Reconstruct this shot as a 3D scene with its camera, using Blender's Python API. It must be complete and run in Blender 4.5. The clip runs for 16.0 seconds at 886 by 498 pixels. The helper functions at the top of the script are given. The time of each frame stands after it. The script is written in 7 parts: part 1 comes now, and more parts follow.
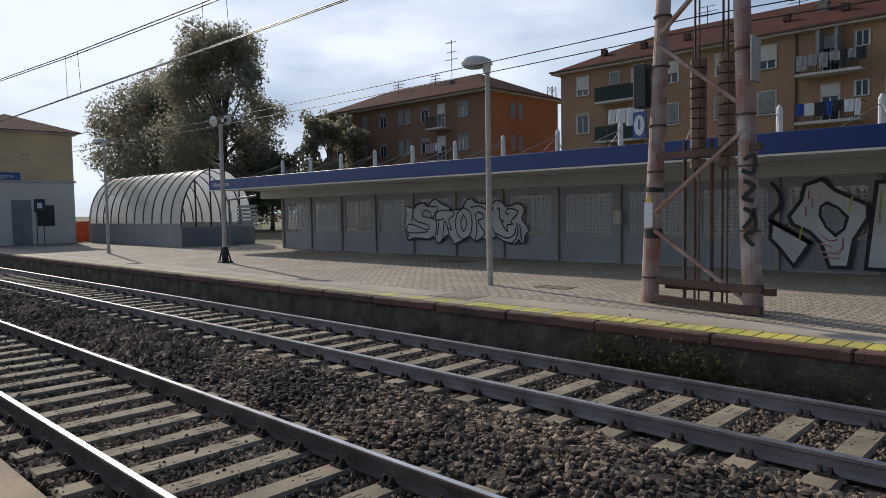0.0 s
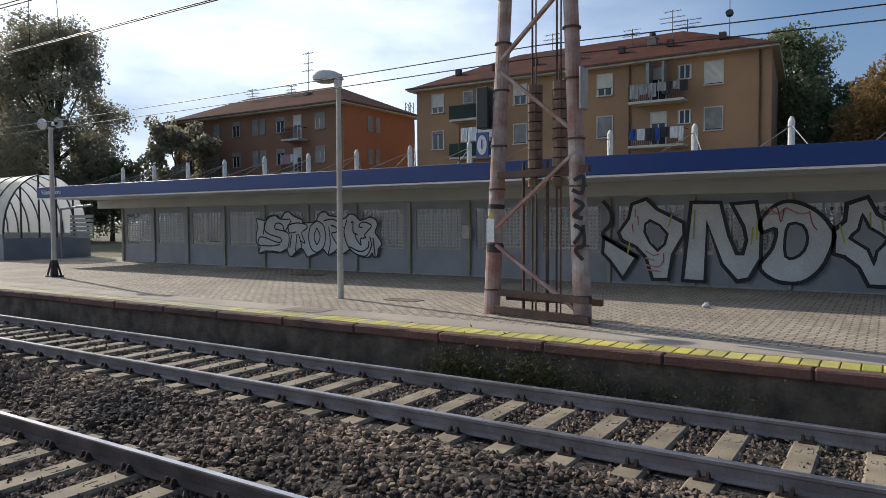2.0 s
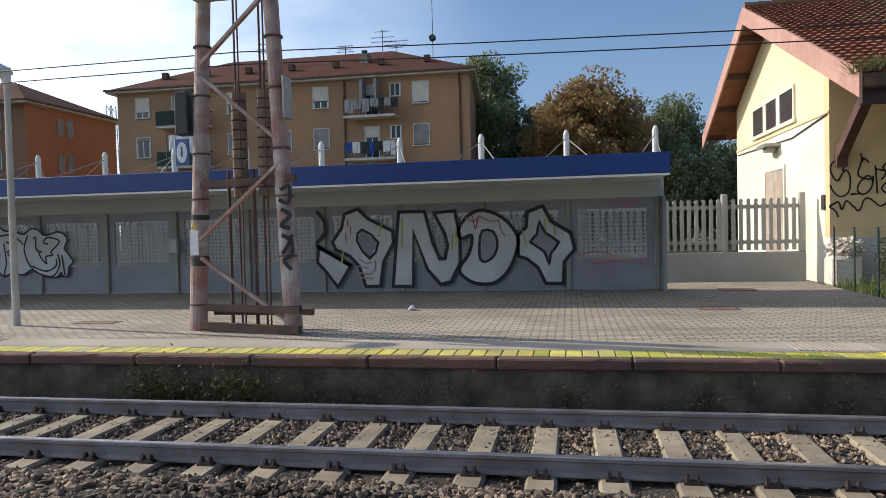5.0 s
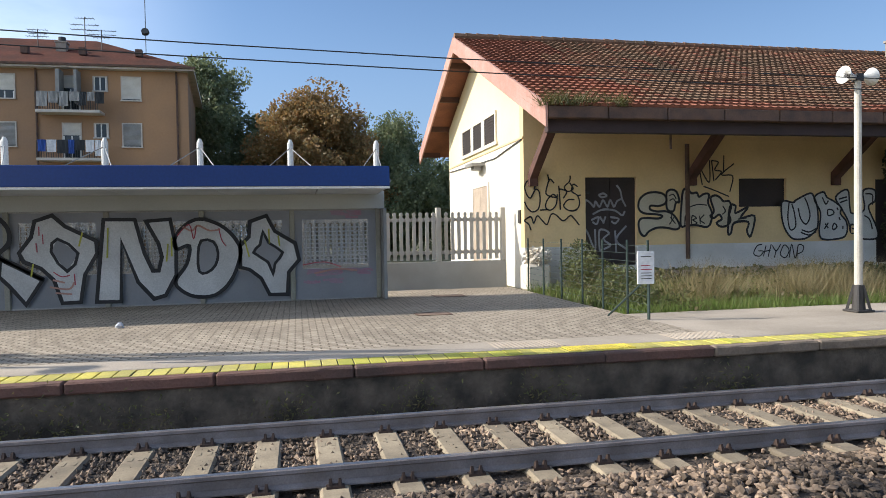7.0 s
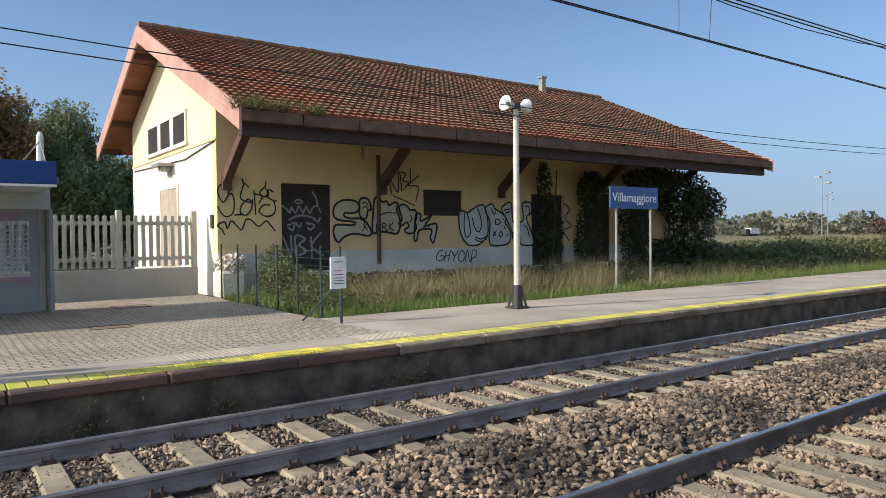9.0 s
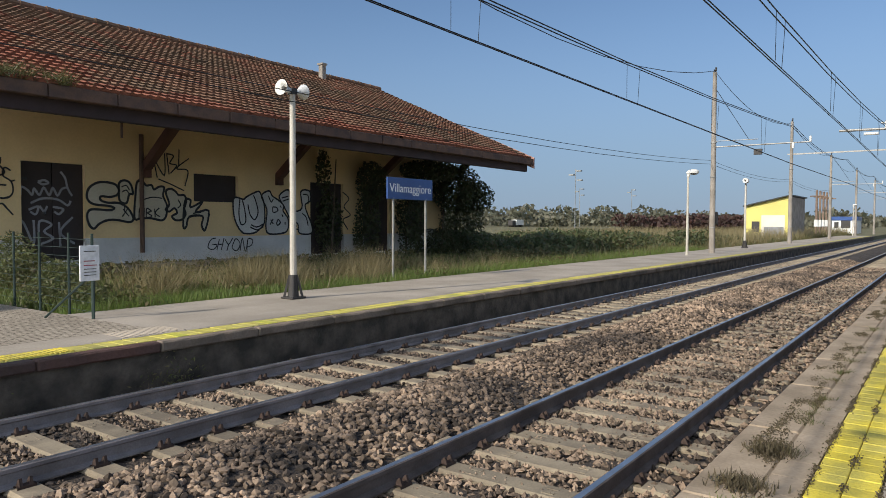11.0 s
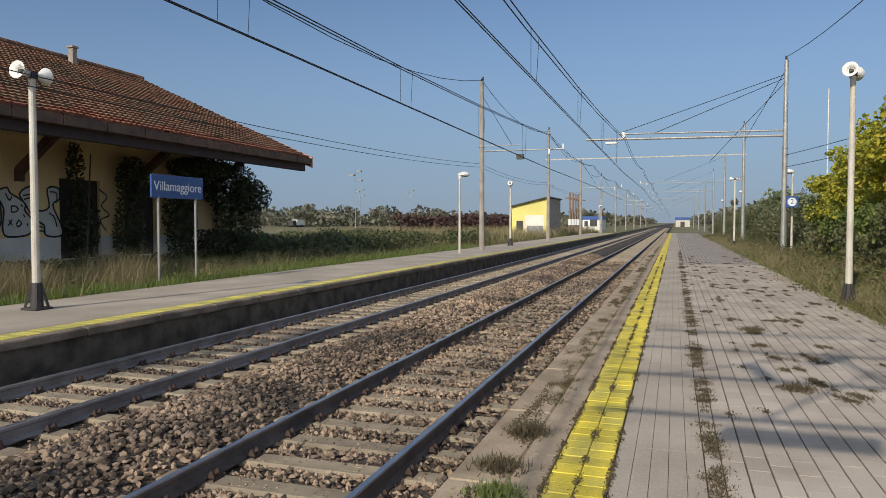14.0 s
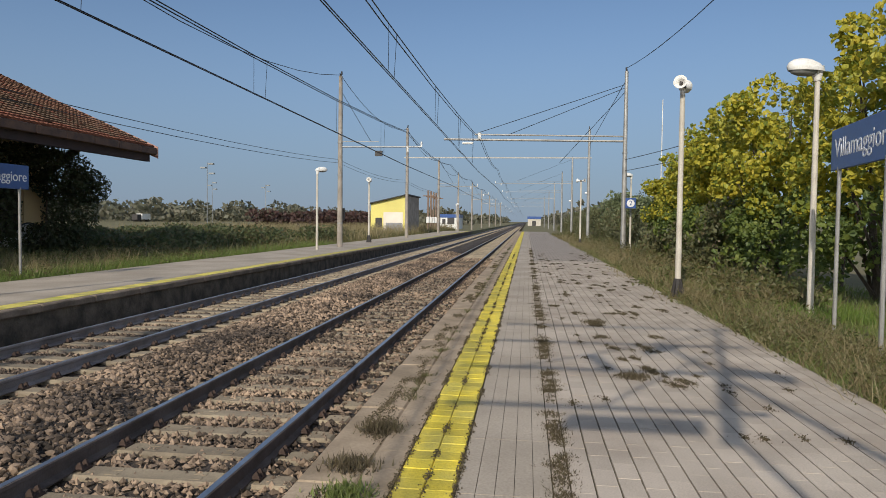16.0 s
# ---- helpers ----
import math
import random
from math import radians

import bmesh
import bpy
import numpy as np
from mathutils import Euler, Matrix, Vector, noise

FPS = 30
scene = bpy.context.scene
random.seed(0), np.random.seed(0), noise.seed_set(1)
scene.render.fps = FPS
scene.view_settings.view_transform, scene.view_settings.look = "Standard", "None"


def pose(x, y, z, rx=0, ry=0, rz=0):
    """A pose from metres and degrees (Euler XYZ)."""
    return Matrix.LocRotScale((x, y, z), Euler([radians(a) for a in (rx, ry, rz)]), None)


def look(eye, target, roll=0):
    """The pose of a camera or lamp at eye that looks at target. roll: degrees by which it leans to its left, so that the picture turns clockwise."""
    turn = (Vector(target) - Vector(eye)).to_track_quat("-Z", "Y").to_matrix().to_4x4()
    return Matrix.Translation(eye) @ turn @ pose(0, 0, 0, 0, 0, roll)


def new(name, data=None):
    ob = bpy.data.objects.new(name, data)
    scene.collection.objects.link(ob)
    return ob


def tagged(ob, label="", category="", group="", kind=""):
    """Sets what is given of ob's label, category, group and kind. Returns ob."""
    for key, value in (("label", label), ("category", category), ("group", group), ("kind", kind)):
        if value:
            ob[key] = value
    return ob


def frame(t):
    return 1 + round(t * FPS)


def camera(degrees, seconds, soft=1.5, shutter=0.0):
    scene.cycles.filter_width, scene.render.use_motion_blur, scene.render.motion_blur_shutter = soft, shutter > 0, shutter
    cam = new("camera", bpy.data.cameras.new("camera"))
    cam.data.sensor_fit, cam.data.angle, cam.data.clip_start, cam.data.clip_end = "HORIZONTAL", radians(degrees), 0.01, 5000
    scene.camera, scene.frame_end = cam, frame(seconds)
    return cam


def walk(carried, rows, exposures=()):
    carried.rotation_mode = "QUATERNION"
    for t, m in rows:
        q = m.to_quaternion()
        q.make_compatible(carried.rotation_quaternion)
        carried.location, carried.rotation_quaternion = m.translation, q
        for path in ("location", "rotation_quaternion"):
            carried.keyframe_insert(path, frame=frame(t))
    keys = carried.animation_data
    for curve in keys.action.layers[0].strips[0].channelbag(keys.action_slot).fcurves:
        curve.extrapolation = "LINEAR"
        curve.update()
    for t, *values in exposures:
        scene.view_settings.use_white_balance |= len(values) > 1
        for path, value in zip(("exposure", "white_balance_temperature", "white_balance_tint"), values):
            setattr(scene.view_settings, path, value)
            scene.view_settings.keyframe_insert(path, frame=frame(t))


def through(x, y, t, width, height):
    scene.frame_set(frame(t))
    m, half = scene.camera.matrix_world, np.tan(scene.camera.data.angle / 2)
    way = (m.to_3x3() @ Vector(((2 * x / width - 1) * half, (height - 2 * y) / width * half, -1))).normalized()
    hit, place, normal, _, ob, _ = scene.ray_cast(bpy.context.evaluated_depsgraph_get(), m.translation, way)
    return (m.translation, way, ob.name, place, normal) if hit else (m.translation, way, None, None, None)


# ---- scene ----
from mathutils import geometry

cam = camera(64.7, 16.0, soft=0.6)
PATH = [
    (0, (-0.006, -2.067, 1.956), (-1.396, -0.634, 1.843), -1.0),
    (0.5, (0.072, -2.083, 1.959), (-1.234, -0.57, 1.875), -1.0),
    (1, (0.141, -2.09, 1.962), (-1.085, -0.512, 1.89), -0.3),
    (1.5, (0.197, -2.093, 1.967), (-0.956, -0.461, 1.874), -0.4),
    (2, (0.237, -2.093, 1.971), (-0.839, -0.409, 1.891), -0.3),
    (2.5, (0.263, -2.093, 1.973), (-0.73, -0.358, 1.908), -0.5),
    (3, (0.288, -2.088, 1.973), (-0.617, -0.306, 1.904), -0.5),
    (5.5, (0.511, -2.001, 1.93), (0.37, -0.006, 1.881), -1.3),
    (6, (0.531, -2.002, 1.933), (0.626, -0.004, 1.897), -1.0),
    (6.5, (0.532, -2.017, 1.934), (0.805, -0.036, 1.891), -0.9),
    (7, (0.52, -2.033, 1.937), (0.931, -0.077, 1.892), -1.0),
    (7.5, (0.518, -2.054, 1.936), (1.092, -0.139, 1.881), -1.0),
    (8, (0.535, -2.07, 1.938), (1.278, -0.214, 1.87), -0.8),
    (8.5, (0.56, -2.098, 1.94), (1.545, -0.358, 1.9), -0.7),
    (9, (0.577, -2.116, 1.943), (1.757, -0.502, 1.902), -0.6),
    (9.5, (0.597, -2.115, 1.953), (1.924, -0.619, 1.909), -0.6),
    (10, (0.635, -2.114, 1.955), (2.075, -0.727, 1.893), -0.2),
    (12.5, (0.764, -2.13, 1.965), (2.556, -1.245, 1.897), 0.0),
    (13, (0.765, -2.145, 1.964), (2.597, -1.347, 1.892), 0.0),
    (13.5, (0.787, -2.165, 1.965), (2.653, -1.448, 1.887), -0.1),
    (14, (0.785, -2.186, 1.96), (2.682, -1.558, 1.885), -0.0),
    (14.5, (0.807, -2.192, 1.959), (2.73, -1.646, 1.886), 0.3),
    (15, (0.823, -2.196, 1.953), (2.768, -1.732, 1.886), 0.5),
    (15.5, (0.842, -2.206, 1.952), (2.809, -1.849, 1.885), 0.2),
    (16, (0.869, -2.219, 1.943), (2.853, -1.982, 1.862), 0.7),
]
walk(cam, [(t, look(e, a, r)) for t, e, a, r in PATH],
     [(0, -0.74, 6050, 10), (1, -0.56, 6050, 10), (2, -0.36, 6000, 9), (2.5, -0.3, 6000, 9), (5.5, 0.0, 5980, 9), (7.5, 0.34, 5980, 9), (10, -0.1, 6000, 8), (12.5, -0.33, 6150, 9), (16, -0.5, 6200, 9)])

# ---- world and sun ----
SUN_EL, SUN_AZ = radians(31), math.atan2(0.24, -1.0)      # the sun stands over the west end of the line
world = bpy.data.worlds.new("sky")
scene.world = world
world.use_nodes = True
wn = world.node_tree.nodes
sky = wn.new("ShaderNodeTexSky")
sky.sky_type, sky.sun_disc = "NISHITA", False
sky.sun_elevation, sky.sun_rotation = SUN_EL, math.pi / 2 - SUN_AZ
sky.air_density, sky.dust_density, sky.ozone_density = 0.85, 0.35, 1.7
wn["Background"].inputs["Strength"].default_value = 0.13
# thin bright cloud over the western half of the sky
wl = world.node_tree.links
way = wn.new("ShaderNodeTexCoord")
stretch = wn.new("ShaderNodeMapping")
stretch.inputs["Scale"].default_value = (1.0, 1.0, 2.6)
cloud = wn.new("ShaderNodeTexNoise")
cloud.inputs["Scale"].default_value, cloud.inputs["Detail"].default_value, cloud.inputs["Roughness"].default_value = 2.3, 7, 0.55
shape = wn.new("ShaderNodeMapRange")
shape.inputs["From Min"].default_value, shape.inputs["From Max"].default_value = 0.22, 0.54
axes = wn.new("ShaderNodeSeparateXYZ")
west = wn.new("ShaderNodeMapRange")
west.interpolation_type = "SMOOTHSTEP"
west.inputs["From Min"].default_value, west.inputs["From Max"].default_value = -0.05, -0.75
veil = wn.new("ShaderNodeMath")
veil.operation = "MULTIPLY"
both = wn.new("ShaderNodeMix")
both.data_type = "RGBA"
both.inputs["B"].default_value = (12.0, 12.5, 13.2, 1)
wl.new(way.outputs["Generated"], stretch.inputs["Vector"])
wl.new(stretch.outputs["Vector"], cloud.inputs["Vector"])
wl.new(cloud.outputs["Fac"], shape.inputs["Value"])
wl.new(way.outputs["Generated"], axes.inputs["Vector"])
wl.new(axes.outputs["X"], west.inputs["Value"])
wl.new(shape.outputs["Result"], veil.inputs[0])
wl.new(west.outputs["Result"], veil.inputs[1])
wl.new(veil.outputs["Value"], both.inputs["Factor"])
# grey-blue autumn haze low over the whole horizon
low = wn.new("ShaderNodeMapRange")
low.interpolation_type = "SMOOTHSTEP"
low.inputs["From Min"].default_value, low.inputs["From Max"].default_value = 0.34, 0.0
low.inputs["To Max"].default_value = 0.85
haze = wn.new("ShaderNodeMix")
haze.data_type = "RGBA"
haze.inputs["B"].default_value = (2.08, 2.82, 4.02, 1)
wl.new(axes.outputs["Z"], low.inputs["Value"])
wl.new(low.outputs["Result"], haze.inputs["Factor"])
wl.new(sky.outputs[0], haze.inputs["A"])
wl.new(haze.outputs["Result"], both.inputs["A"])
wl.new(both.outputs["Result"], wn["Background"].inputs["Color"])
sun = new("sun", bpy.data.lights.new("sun", "SUN"))
sun.data.energy, sun.data.angle, sun.data.color = 5.0, radians(0.6), (1.0, 0.88, 0.72)
sun_dir = Vector((math.cos(SUN_AZ) * math.cos(SUN_EL), math.sin(SUN_AZ) * math.cos(SUN_EL), math.sin(SUN_EL)))
sun.matrix_world = look(sun_dir * 100, (0, 0, 0))

# ---- small tools ----
ORIGIN = {}


def thing(name, at, label, category, group="", kind=""):
    """An empty at a thing's base; its parts are given in world places."""
    ob = new(name)
    ob.location = at
    ORIGIN[ob.name] = Vector(at)
    return tagged(ob, label, category, group, kind)


def part(name, bm, material, parent=None, label="", smooth=False, kind=""):
    """Links a bmesh as one mesh object, under a thing or a part of a thing."""
    if parent is not None and parent.name in ORIGIN:
        bmesh.ops.translate(bm, verts=bm.verts, vec=-ORIGIN[parent.name])
    me = bpy.data.meshes.new(name)
    bm.to_mesh(me)
    bm.free()
    me.materials.append(material)
    if smooth:
        me.shade_smooth()
    ob = new(name, me)
    if parent is not None:
        ob.parent = parent
        if parent.name in ORIGIN:
            ORIGIN[ob.name] = ORIGIN[parent.name]
    return tagged(ob, label, kind=kind)


def alone(name, bm, material, label="", category="", group="", kind="", smooth=False):
    """A thing or a piece of the setting that is one mesh."""
    return tagged(part(name, bm, material, None, "", smooth), label, category, group, kind)


def bulk(name, verts, faces, material, parent=None, label="", category="", kind="stuff"):
    """One mesh from arrays."""
    me = bpy.data.meshes.new(name)
    verts, faces = np.asarray(verts, dtype=np.float32), np.asarray(faces, dtype=np.int32)
    n = faces.shape[1]
    me.vertices.add(len(verts)), me.loops.add(faces.size), me.polygons.add(len(faces))
    me.vertices.foreach_set("co", verts.ravel())
    me.loops.foreach_set("vertex_index", faces.ravel())
    me.polygons.foreach_set("loop_start", np.arange(0, faces.size, n, dtype=np.int32))
    me.polygons.foreach_set("use_smooth", np.zeros(len(faces), dtype=bool))
    me.update(calc_edges=True)
    me.validate()
    me.materials.append(material)
    ob = new(name, me)
    if parent is not None:
        ob.parent = parent
        if parent.name in ORIGIN:
            ob.location = -ORIGIN[parent.name]
    return tagged(ob, label, category, kind=kind)


def box(bm, x0, x1, y0, y1, z0, z1, bevel=0.0):
    g = bmesh.ops.create_cube(bm, size=1, matrix=Matrix.Translation(((x0 + x1) / 2, (y0 + y1) / 2, (z0 + z1) / 2)) @ Matrix.Diagonal((abs(x1 - x0), abs(y1 - y0), abs(z1 - z0), 1)))
    if bevel:
        es = list({e for v in g["verts"] for e in v.link_edges})
        bmesh.ops.bevel(bm, geom=es, offset=bevel, segments=1, affect="EDGES")
    return bm


def boxes(*bs, bevel=0.0):
    bm = bmesh.new()
    for b in bs:
        box(bm, *b, bevel=bevel)
    return bm


def rod(bm, a, b, r0, r1=None, n=8):
    a, b = Vector(a), Vector(b)
    d = b - a
    m = Matrix.Translation((a + b) / 2) @ d.to_track_quat("Z", "Y").to_matrix().to_4x4()
    bmesh.ops.create_cone(bm, cap_ends=True, segments=n, radius1=r0, radius2=r0 if r1 is None else r1, depth=d.length, matrix=m)
    return bm


def rods(*rs, n=8):
    bm = bmesh.new()
    for r in rs:
        rod(bm, *r, n=n)
    return bm


def bar(bm, a, b, w, h):
    """A square bar from a to b."""
    a, b = Vector(a), Vector(b)
    d = b - a
    m = Matrix.Translation((a + b) / 2) @ d.to_track_quat("Z", "Y").to_matrix().to_4x4() @ Matrix.Diagonal((w, h, d.length, 1))
    bmesh.ops.create_cube(bm, size=1, matrix=m)
    return bm


def slab(bm, corners, thick):
    """A plate of four corners, with thickness straight down."""
    top = [bm.verts.new(c) for c in corners]
    low = [bm.verts.new((c[0], c[1], c[2] - thick)) for c in corners]
    bm.faces.new(top)
    bm.faces.new(low[::-1])
    n = len(corners)
    for i in range(n):
        bm.faces.new((top[i], low[i], low[(i + 1) % n], top[(i + 1) % n]))
    bmesh.ops.recalc_face_normals(bm, faces=bm.faces)
    return bm


def lathe(bm, at, d, prof, n=20):
    """A turned shape: (distance along d, radius) pairs."""
    u = d.orthogonal().normalized()
    w = d.cross(u)
    rings = [[bm.verts.new(at + d * l + (u * math.cos(6.2832 * i / n) + w * math.sin(6.2832 * i / n)) * r) for i in range(n)] for l, r in prof]
    for a, b in zip(rings, rings[1:]):
        for i in range(n):
            bm.faces.new((a[i], a[(i + 1) % n], b[(i + 1) % n], b[i]))
    bm.faces.new(rings[0][::-1]), bm.faces.new(rings[-1])
    return bm


def wire(pts, r, n=5):
    """A thin cable through points, as one tube."""
    pts = [Vector(p) for i, p in enumerate(pts) if i == 0 or (Vector(p) - Vector(pts[i - 1])).length > 1e-4]
    bm = bmesh.new()
    rings = []
    for i, p in enumerate(pts):
        d = (pts[min(i + 1, len(pts) - 1)] - pts[max(i - 1, 0)]).normalized()
        u = d.cross(Vector((0, 0, 1))).normalized()
        w = u.cross(d)
        rings.append([bm.verts.new(p + (u * math.cos(6.2832 * k / n) + w * math.sin(6.2832 * k / n)) * r) for k in range(n)])
    for a, b in zip(rings, rings[1:]):
        for k in range(n):
            bm.faces.new((a[k], b[k], b[(k + 1) % n], a[(k + 1) % n]))
    return bm


def sag(a, b, drop, n=12):
    a, b = Vector(a), Vector(b)
    return [a.lerp(b, i / n) - Vector((0, 0, drop * 4 * (i / n) * (1 - i / n))) for i in range(n + 1)]


def lettering(text, size, material, m, parent, name="lettering"):
    cu = bpy.data.curves.new(name, "FONT")
    cu.body, cu.size, cu.extrude, cu.align_x, cu.align_y = text, size, 0.004, "CENTER", "CENTER"
    tmp = bpy.data.objects.new(name, cu)
    scene.collection.objects.link(tmp)
    bpy.context.view_layer.update()
    me = bpy.data.meshes.new_from_object(tmp.evaluated_get(bpy.context.evaluated_depsgraph_get()))
    bpy.data.objects.remove(tmp)
    me.transform(m)
    me.transform(Matrix.Translation(-ORIGIN[parent.name]))
    me.materials.clear()
    me.materials.append(material)
    ob = new(name, me)
    ob.parent = parent
    return ob


# ---- materials ----
def mat(name, c1, c2=None, scale=2.0, fine=40.0, rough=0.8, bump=0.3, metal=0.0, vary=0.0, depth=0.01, island=0.0, spec=0.5, grain=0.28):
    """A surface with broad patches between two colours, fine grain and relief."""
    m = bpy.data.materials.new(name)
    m.use_nodes = True
    nt, b = m.node_tree, m.node_tree.nodes["Principled BSDF"]
    c2 = c2 or tuple(v * 0.75 for v in c1)
    geo = nt.nodes.new("ShaderNodeNewGeometry")
    n1, n2 = nt.nodes.new("ShaderNodeTexNoise"), nt.nodes.new("ShaderNodeTexNoise")
    n1.inputs["Scale"].default_value, n1.inputs["Detail"].default_value = scale, 6
    n2.inputs["Scale"].default_value, n2.inputs["Detail"].default_value = fine, 4
    for n in (n1, n2):
        nt.links.new(geo.outputs["Position"], n.inputs["Vector"])
    ramp = nt.nodes.new("ShaderNodeValToRGB")
    ramp.color_ramp.elements[0].position, ramp.color_ramp.elements[1].position = 0.36, 0.66
    ramp.color_ramp.elements[0].color, ramp.color_ramp.elements[1].color = (*c2, 1), (*c1, 1)
    nt.links.new(n1.outputs["Fac"], ramp.inputs["Fac"])
    hsv = nt.nodes.new("ShaderNodeHueSaturation")
    nt.links.new(ramp.outputs["Color"], hsv.inputs["Color"])
    val = nt.nodes.new("ShaderNodeMapRange")
    val.inputs["To Min"].default_value, val.inputs["To Max"].default_value = 1 - grain, 1 + grain
    nt.links.new(n2.outputs["Fac"], val.inputs["Value"])
    out = val.outputs["Result"]
    for amount, kind in ((vary, "ShaderNodeObjectInfo"), (island, "")):
        if amount:
            src = nt.nodes.new(kind).outputs["Random"] if kind else geo.outputs["Random Per Island"]
            r = nt.nodes.new("ShaderNodeMapRange")
            r.inputs["To Min"].default_value, r.inputs["To Max"].default_value = 1 - amount, 1 + amount
            nt.links.new(src, r.inputs["Value"])
            mul = nt.nodes.new("ShaderNodeMath")
            mul.operation = "MULTIPLY"
            nt.links.new(out, mul.inputs[0])
            nt.links.new(r.outputs["Result"], mul.inputs[1])
            out = mul.outputs["Value"]
    nt.links.new(out, hsv.inputs["Value"])
    nt.links.new(hsv.outputs["Color"], b.inputs["Base Color"])
    b.inputs["Roughness"].default_value, b.inputs["Metallic"].default_value = rough, metal
    b.inputs["Specular IOR Level"].default_value = spec
    if bump:
        bp = nt.nodes.new("ShaderNodeBump")
        bp.inputs["Strength"].default_value, bp.inputs["Distance"].default_value = bump, depth
        nt.links.new(n2.outputs["Fac"], bp.inputs["Height"])
        nt.links.new(bp.outputs["Normal"], b.inputs["Normal"])
    return m


def leafy(name, cols, rough=0.55, through=0.35):
    """Leaves: each its own shade out of several, letting some light through."""
    m = mat(name, cols[0], rough=rough, bump=0)
    nt, b = m.node_tree, m.node_tree.nodes["Principled BSDF"]
    geo = nt.nodes.new("ShaderNodeNewGeometry")
    ramp = nt.nodes.new("ShaderNodeValToRGB")
    while len(ramp.color_ramp.elements) < len(cols):
        ramp.color_ramp.elements.new(0.5)
    for i, (e, c) in enumerate(zip(ramp.color_ramp.elements, cols)):
        e.position, e.color = i / max(1, len(cols) - 1), (*c, 1)
    nt.links.new(geo.outputs["Random Per Island"], ramp.inputs["Fac"])
    nt.links.new(ramp.outputs["Color"], b.inputs["Base Color"])
    tr = nt.nodes.new("ShaderNodeBsdfTranslucent")
    nt.links.new(ramp.outputs["Color"], tr.inputs["Color"])
    mix = nt.nodes.new("ShaderNodeMixShader")
    mix.inputs["Fac"].default_value = through
    nt.links.new(b.outputs[0], mix.inputs[1])
    nt.links.new(tr.outputs[0], mix.inputs[2])
    nt.links.new(mix.outputs[0], nt.nodes["Material Output"].inputs["Surface"])
    return m


def paving(name, c1, c2, joint, w, h, rough=0.85, turn=0.0, mortar=0.012):
    """Small laid stones that are too far off to be told apart singly: joints sunk by relief."""
    m = mat(name, c1, c2, 0.7, 60, rough, 0.2)
    nt, b = m.node_tree, m.node_tree.nodes["Principled BSDF"]
    geo = nt.nodes.new("ShaderNodeNewGeometry")
    mp = nt.nodes.new("ShaderNodeMapping")
    mp.inputs["Rotation"].default_value[2] = turn
    nt.links.new(geo.outputs["Position"], mp.inputs["Vector"])
    br = nt.nodes.new("ShaderNodeTexBrick")
    br.inputs["Scale"].default_value = 1.0
    br.inputs["Brick Width"].default_value, br.inputs["Row Height"].default_value = w, h
    br.inputs["Mortar Size"].default_value, br.inputs["Mortar Smooth"].default_value = mortar, 0.2
    br.inputs["Color1"].default_value, br.inputs["Color2"].default_value = (1, 1, 1, 1), (0.78, 0.78, 0.78, 1)
    br.inputs["Mortar"].default_value = (*joint, 1)
    nt.links.new(mp.outputs["Vector"], br.inputs["Vector"])
    mx = nt.nodes.new("ShaderNodeMix")
    mx.data_type, mx.blend_type = "RGBA", "MULTIPLY"
    mx.inputs["Factor"].default_value = 1.0
    nt.links.new(b.inputs["Base Color"].links[0].from_socket, mx.inputs["A"])
    nt.links.new(br.outputs["Color"], mx.inputs["B"])
    nt.links.new(mx.outputs["Result"], b.inputs["Base Color"])
    bp = nt.nodes.new("ShaderNodeBump")
    bp.invert = True
    bp.inputs["Strength"].default_value, bp.inputs["Distance"].default_value = 0.8, 0.01
    nt.links.new(br.outputs["Fac"], bp.inputs["Height"])
    nt.links.new(bp.outputs["Normal"], b.inputs["Normal"])
    return m


def glass(name, tint=(0.8, 0.85, 0.85), clear=0.55, rough=0.05):
    m = bpy.data.materials.new(name)
    m.use_nodes = True
    nt, b = m.node_tree, m.node_tree.nodes["Principled BSDF"]
    b.inputs["Base Color"].default_value, b.inputs["Roughness"].default_value = (0.05, 0.06, 0.07, 1), rough
    t = nt.nodes.new("ShaderNodeBsdfTransparent")
    t.inputs["Color"].default_value = (*tint, 1)
    mix = nt.nodes.new("ShaderNodeMixShader")
    mix.inputs["Fac"].default_value = clear
    nt.links.new(b.outputs[0], mix.inputs[1])
    nt.links.new(t.outputs[0], mix.inputs[2])
    nt.links.new(mix.outputs[0], nt.nodes["Material Output"].inputs["Surface"])
    return m


M_SOIL = mat("soil_and_dry_grass", (0.18, 0.15, 0.075), (0.115, 0.115, 0.05), 0.08, 6, 0.95, 0.5, depth=0.05)
# shade in the gaps between loose stones is put into this dark bed colour
M_BED_SHADED = mat("ballast_bed", (0.08, 0.06, 0.045), (0.045, 0.036, 0.03), 1.2, 28, 0.95, 1.0, depth=0.04)
# stone tones vary; the darker one also carries shade among the stones
M_STONE = mat("ballast_stone", (0.285, 0.205, 0.14), (0.08, 0.06, 0.045), 0.6, 30, 0.9, 0.3, island=0.8)
M_STEEL = mat("rail_steel_sides", (0.26, 0.235, 0.235), (0.17, 0.15, 0.145), 3, 60, 0.75, 0.3, spec=0.3)
M_STEEL_OLD = mat("dark_rusted_rail_sides", (0.15, 0.125, 0.115), (0.09, 0.074, 0.068), 3, 60, 0.9, 0.3, spec=0.1)
M_SHINE = mat("polished_railhead", (0.5, 0.5, 0.52), (0.38, 0.38, 0.4), 3, 60, 0.32, 0.05, metal=0.9)
M_SLEEPER = mat("concrete_sleeper", (0.33, 0.27, 0.185), (0.20, 0.163, 0.115), 3, 50, 0.9, 0.4, vary=0.16)
